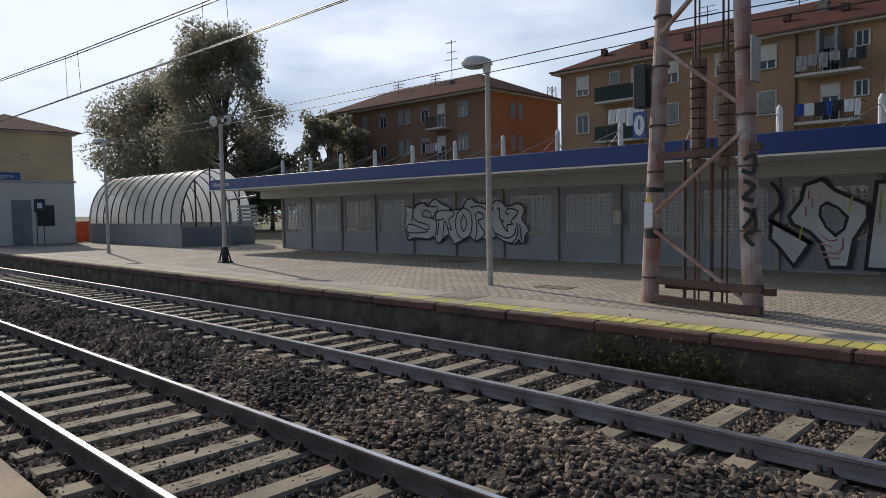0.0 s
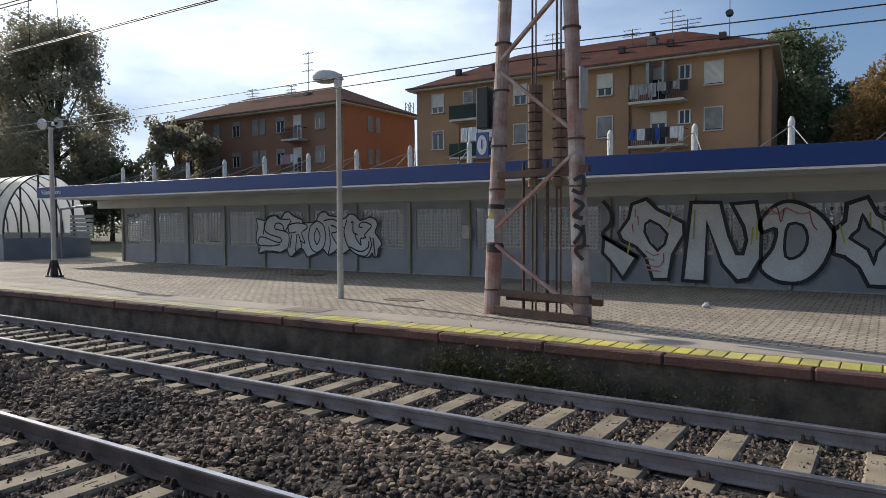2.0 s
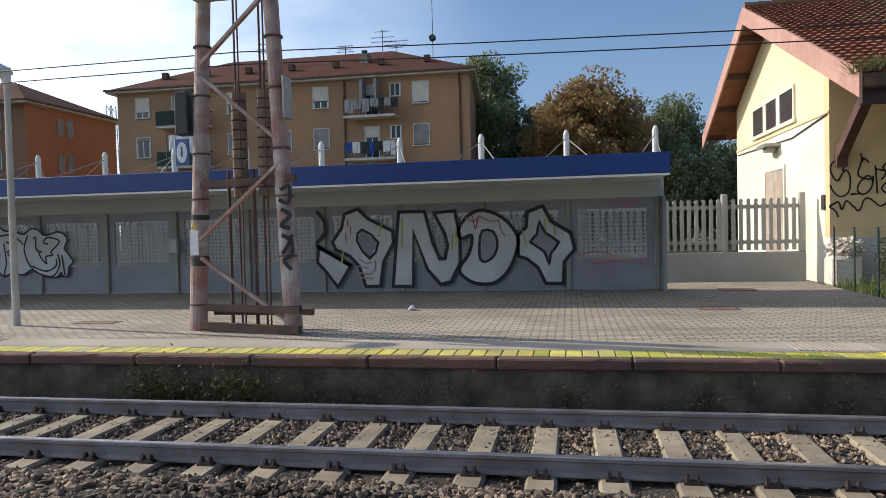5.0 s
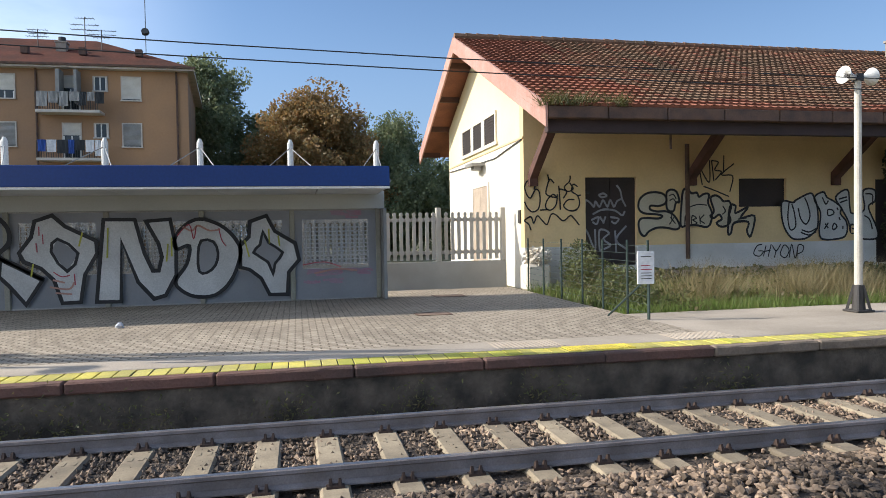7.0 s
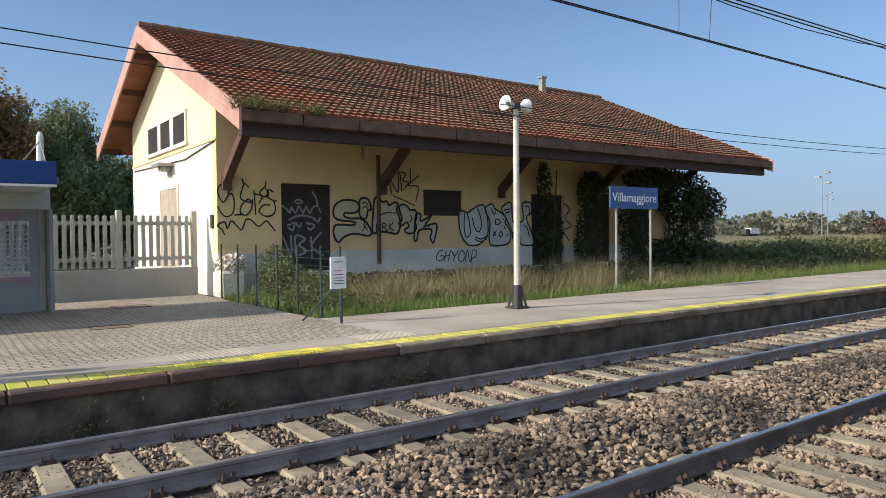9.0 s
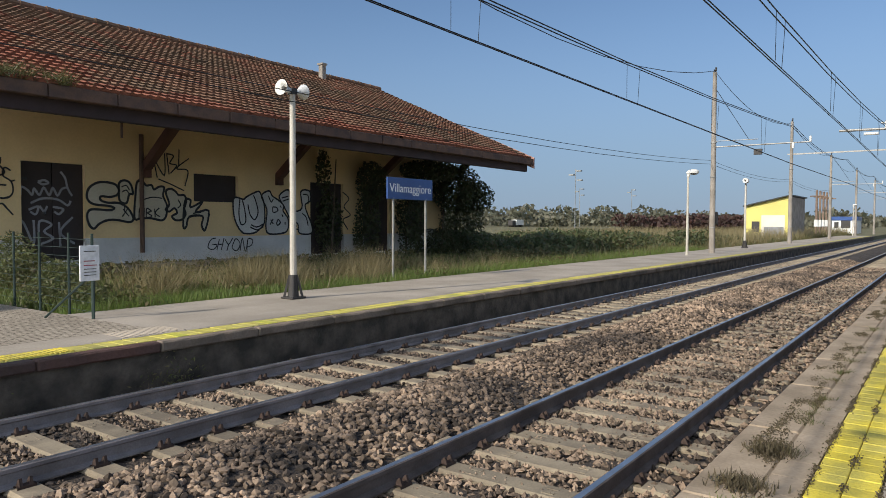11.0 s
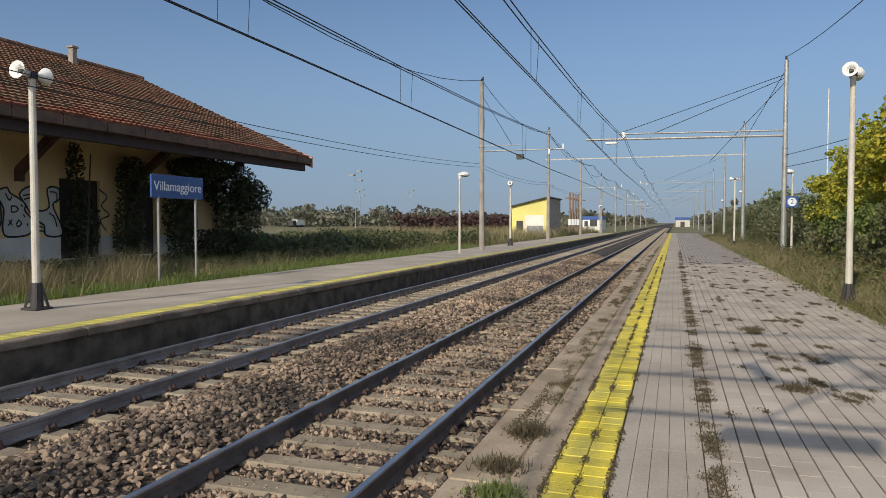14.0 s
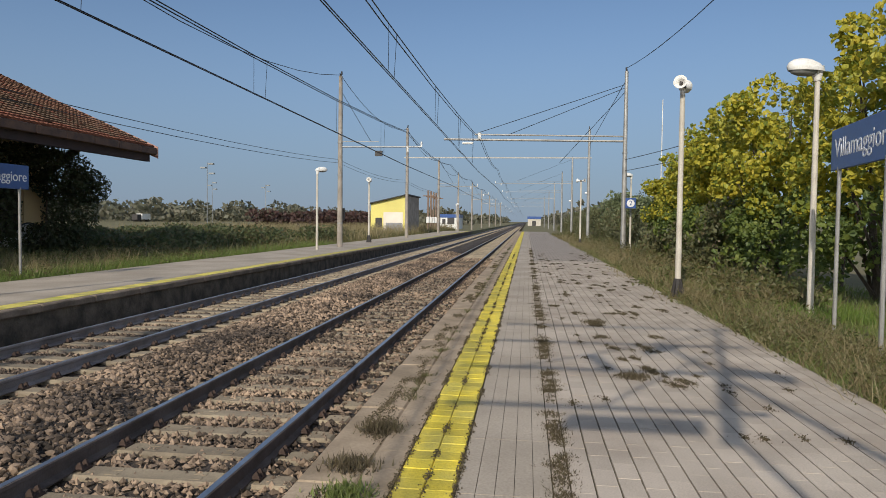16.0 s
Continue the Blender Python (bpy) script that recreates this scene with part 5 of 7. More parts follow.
for f in ((0, 1, 5, 4), (1, 2, 5), (2, 3, 4, 5), (3, 0, 4), (3, 2, 1, 0)):
    bm.faces.new([e[i] for i in f])
part("roof", bm, M_ROOF_B, st)
part("door", boxes((-45.02, -44.96, 9.4, 10.4, ZF, 2.9)), M_SHUTG, st)
part("window", boxes((-45.02, -44.96, 10.7, 11.6, 1.4, 2.6)), M_PANE, st)
sp = part("name_board", boxes((-44.9, -44.86, 7.6, 9.9, 4.05, 4.45)), M_SIGN, st, "blue name board")
lettering("Villamaggiore", 0.3, M_LETTER, Matrix.Translation((-44.85, 8.75, 4.25)) @ pose(0, 0, 0, 90, 0, 90), sp, "station_name")
ps = thing("pictogram_sign", (-42.5, 10.2, ZF), "dark pictogram sign on two thin posts", "sign")
part("post", rods(((-42.5, 9.95, ZF), (-42.5, 9.95, 2.2), 0.025), ((-42.5, 10.3, ZF), (-42.5, 10.3, 2.2), 0.025)), M_DARK, ps)
part("board", boxes((-42.53, -42.49, 9.85, 10.4, 2.2, 2.9)), M_DARK, ps)
part("symbol", boxes((-42.487, -42.483, 10.0, 10.25, 2.4, 2.7)), M_LETTER, ps)
nt_ = thing("safety_netting", (-47, 14.5, ZF), "orange plastic safety netting on thin stakes", "netting")
part("net", boxes((-46.5, -46.46, 13.0, 16.5, ZF, 1.6)), M_ORANGE_NET, nt_)
part("stake", rods(((-46.4, 13.1, ZF), (-46.4, 13.1, 1.7), 0.02)), M_DARK, nt_)


# ---- apartment houses ----
def window(house, x, z, y, w=1.02, h=1.38, shut=1.0, mat_shut=None, rim=None):
    """A window in a wall that faces -y: surround, sill, glass and a lowered shutter."""
    wd = part("window", boxes((x - w / 2 - 0.07, x - w / 2, y - 0.05, y + 0.05, z, z + h), (x + w / 2, x + w / 2 + 0.07, y - 0.05, y + 0.05, z, z + h), (x - w / 2 - 0.07, x + w / 2 + 0.07, y - 0.05, y + 0.05, z + h, z + h + 0.07)), rim or M_EAVE, house)
    part("sill", boxes((x - w / 2 - 0.1, x + w / 2 + 0.1, y - 0.12, y + 0.05, z - 0.07, z)), rim or M_EAVE, wd)
    part("pane", boxes((x - w / 2, x + w / 2, y - 0.012, y - 0.004, z, z + h)), M_PANE, wd)
    if shut > 0:
        bm = bmesh.new()
        n = 2 * int(h * shut / 0.069)
        edge = [(z + h - k * 0.0345, y - (0.036 if k % 2 else 0.018)) for k in range(n + 1)]
        rows = [[bm.verts.new((q, yy, zz)) for q in (x - w / 2, x + w / 2)] for zz, yy in edge]
        for r0, r1 in zip(rows, rows[1:]):
            bm.faces.new((r0[0], r1[0], r1[1], r0[1]))
        part("shutter", bm, mat_shut or M_SHUT, wd)
    if shut < 0.95:
        part("sash", boxes((x - 0.035, x + 0.035, y - 0.03, y - 0.013, z, z + h * (1 - shut)), (x - w / 2, x - w / 2 + 0.06, y - 0.03, y - 0.013, z, z + h * (1 - shut)), (x + w / 2 - 0.06, x + w / 2, y - 0.03, y - 0.013, z, z + h * (1 - shut))), M_WHITE, wd)


def balcony(house, x0, x1, z, y, screen=None):
    b = part("balcony", boxes((x0, x1, y - 1.1, y, z - 0.16, z)), M_EAVE, house, "concrete balcony with an iron railing")
    bars = [(q, q + 0.03, y - 1.09, y - 1.06, z, z + 0.95) for q in np.arange(x0, x1, 0.13)] + [(x0, x1, y - 1.1, y - 1.05, z + 0.95, z + 1.0), (x0, x0 + 0.04, y - 1.1, y, z + 0.95, z + 1.0), (x1 - 0.04, x1, y - 1.1, y, z + 0.95, z + 1.0)]
    part("railing", boxes(*bars), M_IRON, b)
    if screen:
        part("screen", boxes((x0, x1, y - 1.13, y - 1.1, z, z + 0.98)), screen, b)
    return b


def cloths(parent, x0, x1, z, y, mats, seed):
    r = random.Random(seed)
    x = x0
    while x < x1 - 0.2:
        w, h = r.uniform(0.3, 0.6), r.uniform(0.5, 0.95)
        bm = bmesh.new()
        rows = [[bm.verts.new((x + w * i / 4, y + 0.03 * math.sin(i * 2.1 + j), z - h * j / 3)) for i in range(5)] for j in range(4)]
        for a, b in zip(rows, rows[1:]):
            for i in range(4):
                bm.faces.new((a[i], a[i + 1], b[i + 1], b[i]))
        part("laundry", bm, r.choice(mats), parent)
        x += w + 0.04


def hip_roof(house, x0, x1, y0, y1, z, rise, over, material, skew=0.0):
    bm = bmesh.new()
    d = (y1 - y0) / 2 + over
    e = [bm.verts.new(p) for p in ((x0 - over, y0 - over, z), (x1 + over, y0 - over, z), (x1 + over + skew, y1 + over, z), (x0 - over, y1 + over, z), (x0 - over + d, (y0 + y1) / 2, z + rise), (x1 + over - d + skew / 2, (y0 + y1) / 2, z + rise))]
    for f in ((0, 1, 5, 4), (1, 2, 5), (2, 3, 4, 5), (3, 0, 4), (3, 2, 1, 0)):
        bm.faces.new([e[i] for i in f])
    roof = part("roof", bm, material, house)
    part("eave_board", slab(bmesh.new(), [(x0 - over, y0 - over, z - 0.01), (x1 + over, y0 - over, z - 0.01), (x1 + over + skew, y1 + over, z - 0.01), (x0 - over, y1 + over, z - 0.01)], 0.2), M_EAVE, roof)
    part("gutter", boxes((x0 - over - 0.1, x1 + over + 0.1, y0 - over - 0.13, y0 - over, z - 0.1, z + 0.03), *([] if skew else [(x1 + over, x1 + over + 0.13, y0 - over, y1 + over, z - 0.1, z + 0.03)])), M_RUST, roof)
    return roof


def antenna(house, x, y, z, h, seed):
    r = random.Random(seed)
    bm = rods(((x, y, z), (x, y, z + h), 0.03), n=5)
    for q in (0.95, 0.75, 0.6):
        zz, l = z + h * q, r.uniform(0.5, 0.9)
        rod(bm, (x - l, y, zz), (x + l, y, zz), 0.018, n=4)
        for s in np.arange(-l, l, 0.22):
            rod(bm, (x + s, y - 0.25, zz), (x + s, y + 0.25, zz), 0.012, n=4)
    part("antenna", bm, M_IRON, house)


B2Y = 44.0
h2 = thing("apartment_building", (-18.7, 50, 0.2), "four-storey ochre apartment building with balconies and tiled roof", "building", "apartment buildings")
part("wall", slab(bmesh.new(), [(-31.6, B2Y, 12.2), (-5.85, B2Y, 12.2), (-7.0, 56, 12.2), (-31.6, 56, 12.2)], 12.0), M_OCHRE, h2, "stained ochre render")
r2 = hip_roof(h2, -31.6, -5.95, B2Y, 56, 12.4, 3.1, 0.55, M_ROOF_B, -1.1)
part("chimney", boxes((-14.1, -13.5, 46.6, 47.2, 13.2, 14.45), (-14.16, -13.44, 46.54, 47.26, 14.45, 14.55)), M_CONC, r2)
part("chimney_pot", rods(((-13.8, 46.9, 14.55), (-13.8, 46.9, 14.85), 0.22), n=10), M_IRON, r2)
for q in range(7):
    part("roof_vent", boxes((-29 + 3.3 * q, -28.6 + 3.3 * q, 45.6, 46.0, 13.5, 13.95)), M_RUST, r2)
for x, h, s in ((-12.6, 2.1, 1), (-11.6, 1.3, 2), (-21.5, 1.8, 3), (-15.4, 1.2, 4)):
    antenna(h2, x, 47.5, 14.3, h, s)
part("aerial_rod", rods(((-8.9, 47.5, 14.0), (-8.9, 47.5, 18.6), 0.025), ((-8.9, 47.5, 15.5), (-8.9, 47.3, 15.6), 0.25), n=8), M_IRON, h2)
for x in (-14.45, -6.5):
    part("downpipe", rods(((x, B2Y - 0.08, 0.2), (x, B2Y - 0.08, 12.5), 0.06)), M_RUST, h2)
for z, srow in ((10.4, (0.75, 0.6, 0.6, 0.7, 1.0)), (7.57, (0.2, 1, 1, 1, 1)), (4.74, (1, 0.5, 1, 1, 0.6)), (1.9, (1, 1, 1, 1, 1))):
    for x, s in zip((-29.6, -22.5, -18.9, -16.15, -9.15), srow):
        window(h2, x, z, B2Y, shut=s, mat_shut=M_SHUT if z > 10 else M_SHUTG)
    for x in (-25.0, -12.55):
        window(h2, x, z - 0.75, B2Y, 0.95, 2.1, 0.35)
    for x in (-26.9, -10.9):
        window(h2, x, z + 0.55, B2Y, 0.7, 0.8, 0.0 if x > -20 else 1.0, M_SHUTG)
    for x0, x1, sc in ((-27.9, -24.2, M_GREEN if z > 7 else None), (-14.2, -10.7, None)):
        bb = balcony(h2, x0, x1, z - 0.8, B2Y, sc)
        if x1 > -12 and z > 7:
            cloths(bb, x0 + 0.1, x1, z + 0.25, B2Y - 1.15, [M_CLOTHB, M_CLOTHK, M_CLOTHK, M_CLOTHW] if z < 8 else [M_SHUTG, M_CLOTHK, M_SHUTG], int(z * 10))
part("awning", boxes((-13.1, -12.9, B2Y - 1.0, B2Y - 0.1, 10.0, 12.0), (-12.1, -11.95, B2Y - 1.0, B2Y - 0.1, 10.0, 12.0)), M_SHUTG, h2)

h1 = thing("apartment_building", (-50.6, 49, 0.2), "brown and orange apartment building with a hipped roof", "building", "apartment buildings")
part("wall", boxes((-62, -39.31, B2Y, 54.6, 0.2, 12.0)), M_BROWNR, h1, "brown render on the track side")
part("end_wall", boxes((-39.31, -39.25, B2Y, 54.6, 0.2, 12.0)), M_ORANGE, h1, "bright orange end wall")
r1_ = hip_roof(h1, -62, -39.3, B2Y, 54.6, 12.2, 2.7, 0.7, M_ROOF_B)
part("chimney", boxes((-47, -46.3, 47, 47.7, 13.3, 14.3)), M_CONC, r1_)
for x, h, s in ((-46.4, 4.6, 7), (-54.0, 1.8, 8), (-48.6, 1.6, 9)):
    antenna(h1, x, 47.4, 13.5, h, s)
for z in (10.1, 7.2, 4.3):
    for x, w in ((-59.6, 0.95), (-55.4, 0.7), (-52.6, 0.95), (-50.0, 0.6), (-49.0, 0.6), (-46.7, 1.0), (-41.9, 1.05)):
        window(h1, x, z, B2Y, w, 1.35, 0.3 if w > 0.9 else 1.0, M_SHUTG, M_SHUTG)
    window(h1, -44.6, z - 0.75, B2Y, 0.9, 2.1, 0.4)
    balcony(h1, -45.6, -43.4, z - 0.8, B2Y)
    balcony(h1, -58.2, -56.0, z - 0.8, B2Y)
    for y in (47.3, 48.4):
        part("end_window", boxes((-39.26, -39.2, y, y + 0.65, z - 0.1, z + 1.3)), M_SHUTG, h1)
cloths(h1, -45.5, -43.5, 7.9, B2Y - 1.2, [M_CLOTHW, M_CLOTHK, M_PINKP], 5)
sheet = thing("hanging_sheet", (-18.0, 30, 0.2), "white sheet drying on a line behind the shelter", "laundry")
bm = bmesh.new()
rod(bm, (-19.2, 30, 0.2), (-19.2, 30, 7.0), 0.03, n=5)
rod(bm, (-17.0, 30, 0.2), (-17.0, 30, 7.0), 0.03, n=5)
part("line_post", bm, M_DARK, sheet)
cloths(sheet, -19.1, -17.1, 6.9, 30, [M_CLOTHW], 3)
py = thing("lattice_pylon", (-86, 120, 0.2), "distant grey steel lattice pylon", "pylon")
bm = bmesh.new()
for sx, sy in ((-1, -1), (1, -1), (1, 1), (-1, 1)):
    rod(bm, (-86 + sx * 1.1, 120 + sy * 1.1, 0.2), (-86 + sx * 0.6, 120 + sy * 0.6, 27), 0.09, n=4)
for q in range(18):
    z, w = 0.2 + 1.5 * q, 1.1 - 0.028 * q
    for s in (-1, 1):
        rod(bm, (-86 - w, 120 + s * w, z), (-86 + w, 120 + s * w, z + 1.5), 0.05, n=4)
        rod(bm, (-86 + w, 120 + s * w, z), (-86 - w, 120 + s * w, z + 1.5), 0.05, n=4)
part("tower", bm, M_GALV, py)

# ---- goods shed ----
GX0, GX1, GY0, GY1 = 7.24, 28.3, 18.0, 28.26
EY0, EZ0, RY, RZ, EY1, EZ1, RX0, RX1 = 13.7, 4.93, 23.1, 9.08, 30.5, 5.72, 6.36, 29.3
gs = thing("goods_shed", (17.5, 23, 0.2), "old yellow goods shed with a deep tiled roof and graffiti", "shed")


def roof_z(y, lift=0.0):
    return (EZ0 + (y - EY0) * (RZ - EZ0) / (RY - EY0) if y < RY else RZ + (y - RY) * (EZ1 - RZ) / (EY1 - RY)) + lift


DOORS = [(9.2, 10.9, 0.85, 3.57), (19.6, 21.4, 0.7, 3.5), (22.6, 24.3, 0.7, 3.5), (25.6, 27.0, 1.1, 3.4)]
WIN = (14.46, 16.2, 2.62, 3.53)
edges = sorted([GX0] + [v for d in DOORS for v in d[:2]] + list(WIN[:2]) + [GX1])
for a, b in zip(edges, edges[1:]):
    hole = next(((d[2], d[3]) for d in DOORS + [WIN] if abs(d[0] - a) < 0.01), None)
    if hole:
        if hole[0] > 1.5:
            part("front_wall", boxes((a, b, GY0, GY0 + 0.35, 1.46, hole[0])), M_SHEDY, gs)
        part("front_wall", boxes((a, b, GY0, GY0 + 0.35, hole[1], roof_z(GY0 + 0.35) - 0.3)), M_SHEDY, gs)
    else:
        part("front_wall", boxes((a, b, GY0, GY0 + 0.35, 1.46, roof_z(GY0 + 0.35) - 0.3)), M_SHEDY, gs, "stained pale yellow front wall")
for a, b in zip(edges, edges[1:]):
    hole = next(((d[2], d[3]) for d in DOORS if abs(d[0] - a) < 0.01), None)
    part("plinth", boxes((a, b, GY0 - 0.03, GY0 + 0.35, 0.0, hole[0] if hole else 1.46)), M_PLINTH, gs, "dirty white plinth")
bm = bmesh.new()
for prof, y_ in (([(GY0 + 0.35, 0.2), (GY1, 0.2), (GY1, 4.78), (GY0 + 0.35, 4.78)], 0),):
    a = [bm.verts.new((GX0, y, z)) for y, z in prof]
    b = [bm.verts.new((GX0 + 0.35, y, z)) for y, z in prof]
    bm.faces.new(a), bm.faces.new(b[::-1])
    for i in range(4):
        bm.faces.new((a[i], a[(i + 1) % 4], b[(i + 1) % 4], b[i]))
bmesh.ops.recalc_face_normals(bm, faces=bm.faces)
part("gable_lower", bm, M_SHEDW, gs, "white lower gable wall")
for x0, nm in ((GX0, "gable_upper"), (GX1 - 0.35, "east_gable")):
    bm = bmesh.new()
    lo = 4.78 if nm == "gable_upper" else 0.2
    prof = [(GY0 + 0.35, lo), (GY1, lo), (GY1, roof_z(GY1) - 0.3), (RY, RZ - 0.3), (GY0 + 0.35, roof_z(GY0 + 0.35) - 0.3)]
    a = [bm.verts.new((x0, y, z)) for y, z in prof]
    b = [bm.verts.new((x0 + 0.35, y, z)) for y, z in prof]
    bm.faces.new(a), bm.faces.new(b[::-1])
    for i in range(5):
        bm.faces.new((a[i], a[(i + 1) % 5], b[(i + 1) % 5], b[i]))
    bmesh.ops.recalc_face_normals(bm, faces=bm.faces)
    part(nm, bm, M_SHEDP if nm == "gable_upper" else M_SHEDY, gs)
part("rear_wall", boxes((GX0 + 0.35, GX1 - 0.35, GY1 - 0.35, GY1, 0.2, roof_z(GY1) - 0.35)), M_SHEDY, gs)
part("string_course", boxes((GX0 - 0.03, GX0, GY0, GY1, 4.74, 4.8), (GX0, GX1, GY0 - 0.025, GY0, 4.75, 4.80)), M_SHEDY, gs)
gw = part("gable_window", boxes((GX0 - 0.06, GX0 + 0.1, 20.75, 20.87, 5.02, 6.05), (GX0 - 0.06, GX0 + 0.1, 25.5, 25.62, 5.02, 6.05), (GX0 - 0.06, GX0 + 0.1, 20.87, 25.5, 5.95, 6.05), (GX0 - 0.08, GX0 + 0.1, 20.65, 25.7, 4.9, 5.02), (GX0 - 0.05, GX0 + 0.1, 22.22, 22.62, 5.02, 5.95), (GX0 - 0.05, GX0 + 0.1, 23.82, 24.2, 5.02, 5.95)), M_SHEDW, gs, "row of three dark louvred windows")
for a, b in ((20.87, 22.22), (22.62, 23.82), (24.2, 25.5)):
    part("louvre", boxes((GX0 - 0.02, GX0 - 0.012, a, b, 5.02, 5.95), *[(GX0 - 0.035, GX0 - 0.02, a + 0.02, b - 0.02, 5.06 + 0.1 * q, 5.11 + 0.1 * q) for q in range(9)]), M_DOOR, gw)
sd = part("side_door", boxes((GX0 - 0.05, GX0 + 0.05, 21.8, 21.92, 0.2, 3.6), (GX0 - 0.05, GX0 + 0.05, 23.98, 24.1, 0.2, 3.6), (GX0 - 0.05, GX0 + 0.05, 21.8, 24.1, 3.6, 3.72)), M_SHEDW, gs)
part("leaf", boxes((GX0 - 0.03, GX0 - 0.004, 21.92, 22.94, 0.25, 3.6), (GX0 - 0.03, GX0 - 0.004, 22.96, 23.98, 0.25, 3.6), bevel=0.006), M_WOODD, sd, "pale wooden double door")
part("lamp_bracket", boxes((GX0 - 0.5, GX0, 22.3, 23.3, 4.35, 4.45), (GX0 - 0.35, GX0 - 0.05, 22.6, 23.0, 4.2, 4.35)), M_GALV, gs)
part("gable_cable", wire([(GX0 - 0.03, 18.1, 4.72), (GX0 - 0.03, 21, 4.45), (GX0 - 0.03, 28, 4.6)], 0.02), M_DARK, gs)
part("call_box", boxes((GX0 - 0.05, GX0, 18.3, 18.5, 2.2, 2.6)), M_DARK, gs)
for d in DOORS:
    dd = part("loading_door", boxes((d[0], (d[0] + d[1]) / 2 - 0.01, GY0 + 0.12, GY0 + 0.18, d[2], d[3]), ((d[0] + d[1]) / 2 + 0.01, d[1], GY0 + 0.12, GY0 + 0.18, d[2], d[3]), bevel=0.008), M_DOOR, gs, "dark steel double loading door")
    part("hinge", boxes((d[0] + 0.02, d[0] + 0.2, GY0 + 0.10, GY0 + 0.12, d[2] + 0.4, d[2] + 0.47), (d[0] + 0.02, d[0] + 0.2, GY0 + 0.10, GY0 + 0.12, d[3] - 0.5, d[3] - 0.43)), M_IRON, dd)
part("dark_window", boxes((WIN[0], WIN[1], GY0 + 0.12, GY0 + 0.16, WIN[2], WIN[3])), M_DOOR, gs)
part("loading_step", boxes((8.9, 18.5, GY0 - 0.9, GY0 - 0.04, 0.1, 0.7)), M_CONC, gs)
part("wall_pipe", rods(((12.6, GY0 - 0.07, 1.0), (12.6, GY0 - 0.07, 4.6), 0.07)), M_RUST, gs)
part("wall_pipe", rods(((10.0, 14.4, 4.0), (10.0, 14.4, 4.5), 0.03)), M_RUST, gs)
# roof: timber soffit, verge boards, eave boxes, braces, tiles
roof = part("roof", slab(slab(bmesh.new(), [(RX0, EY0, EZ0 - 0.05), (RX1, EY0, EZ0 - 0.05), (RX1, RY, RZ - 0.05), (RX0, RY, RZ - 0.05)], 0.14), [(RX0, RY, RZ - 0.05), (RX1, RY, RZ - 0.05), (RX1, EY1, EZ1 - 0.05), (RX0, EY1, EZ1 - 0.05)], 0.14), M_SOFFW, gs, "red-brown timber roof deck")
def verge(x, y0, z0, y1, z1, deep):
    """A plank on edge along a roof slope, its ends cut upright."""
    bm = bmesh.new()
    ring = [(y0, z0), (y1, z1), (y1, z1 - deep), (y0, z0 - deep)]
    a, b = [bm.verts.new((x - 0.03, y, z)) for y, z in ring], [bm.verts.new((x + 0.03, y, z)) for y, z in ring]
    bm.faces.new(a), bm.faces.new(b[::-1])
    for k in range(4):
        bm.faces.new((a[k], a[(k + 1) % 4], b[(k + 1) % 4], b[k]))
    bmesh.ops.recalc_face_normals(bm, faces=bm.faces)
    part("verge_board", bm, M_VERGE, roof, "pinkish weathered verge board")


verge(RX0 - 0.03, EY0 - 0.16, EZ0 + 0.02, RY, RZ + 0.03, 0.56)
verge(RX0 - 0.03, RY, RZ + 0.03, EY1, EZ1 + 0.03, 0.56)
verge(RX1 + 0.03, EY0 - 0.16, EZ0 + 0.02, RY, RZ + 0.03, 0.5)
for i in range(9):
    y = EY0 + 0.4 + i * 2.0
    part("purlin", boxes((RX0 + 0.02, GX0 - 0.02, y, y + 0.14, roof_z(y) - 0.42, roof_z(y) - 0.2)), M_BROWN, roof)
x = RX0
while x < RX1 - 0.1:
    n = min(1.55, RX1 - x)
    part("eave_box", boxes((x + 0.01, x + n - 0.01, EY0 - 0.14, EY0 + 0.12, EZ0 - 0.32, EZ0 - 0.03), bevel=0.02), M_RUST, roof)
    x += n
part("eave_beam", boxes((RX0 + 0.1, RX1 - 0.1, EY0 + 0.13, EY0 + 0.33, EZ0 - 0.62, EZ0 - 0.16), bevel=0.015), M_EAVEB, roof, "dark timber eave beam")
for x in np.arange(GX0 + 0.5, GX1, 1.05):       # rafters under the deck
    rf = bmesh.new()
    bar(rf, (x, EY0 + 0.35, roof_z(EY0 + 0.35) - 0.27), (x, GY0 + 0.1, roof_z(GY0 + 0.1) - 0.27), 0.1, 0.14)
    part("rafter", rf, M_BROWN, roof)
for x in (7.5, 12.75, 18.0, 23.2, 28.1):
    br = bmesh.new()
    bar(br, (x, GY0 + 0.02, 3.55), (x, 15.75, 5.25), 0.24, 0.26)
    box(br, x - 0.13, x + 0.13, GY0 - 0.16, GY0, 3.3, 3.66)
    part("brace", br, M_BROWN, gs, "heavy dark brown timber eave brace")
ch = part("chimney", boxes((24.15, 24.38, 22.0, 22.25, 8.3, 9.35), (24.1, 24.43, 21.95, 22.3, 9.35, 9.43)), M_CONC, roof)
for x in np.arange(RX0, RX1 - 0.2, 0.42):
    part("ridge_tile", rod(bmesh.new(), (x, RY, RZ + 0.05 + random.uniform(0, 0.03)), (x + 0.44, RY, RZ + 0.06), 0.14, 0.12), M_TILE, roof)
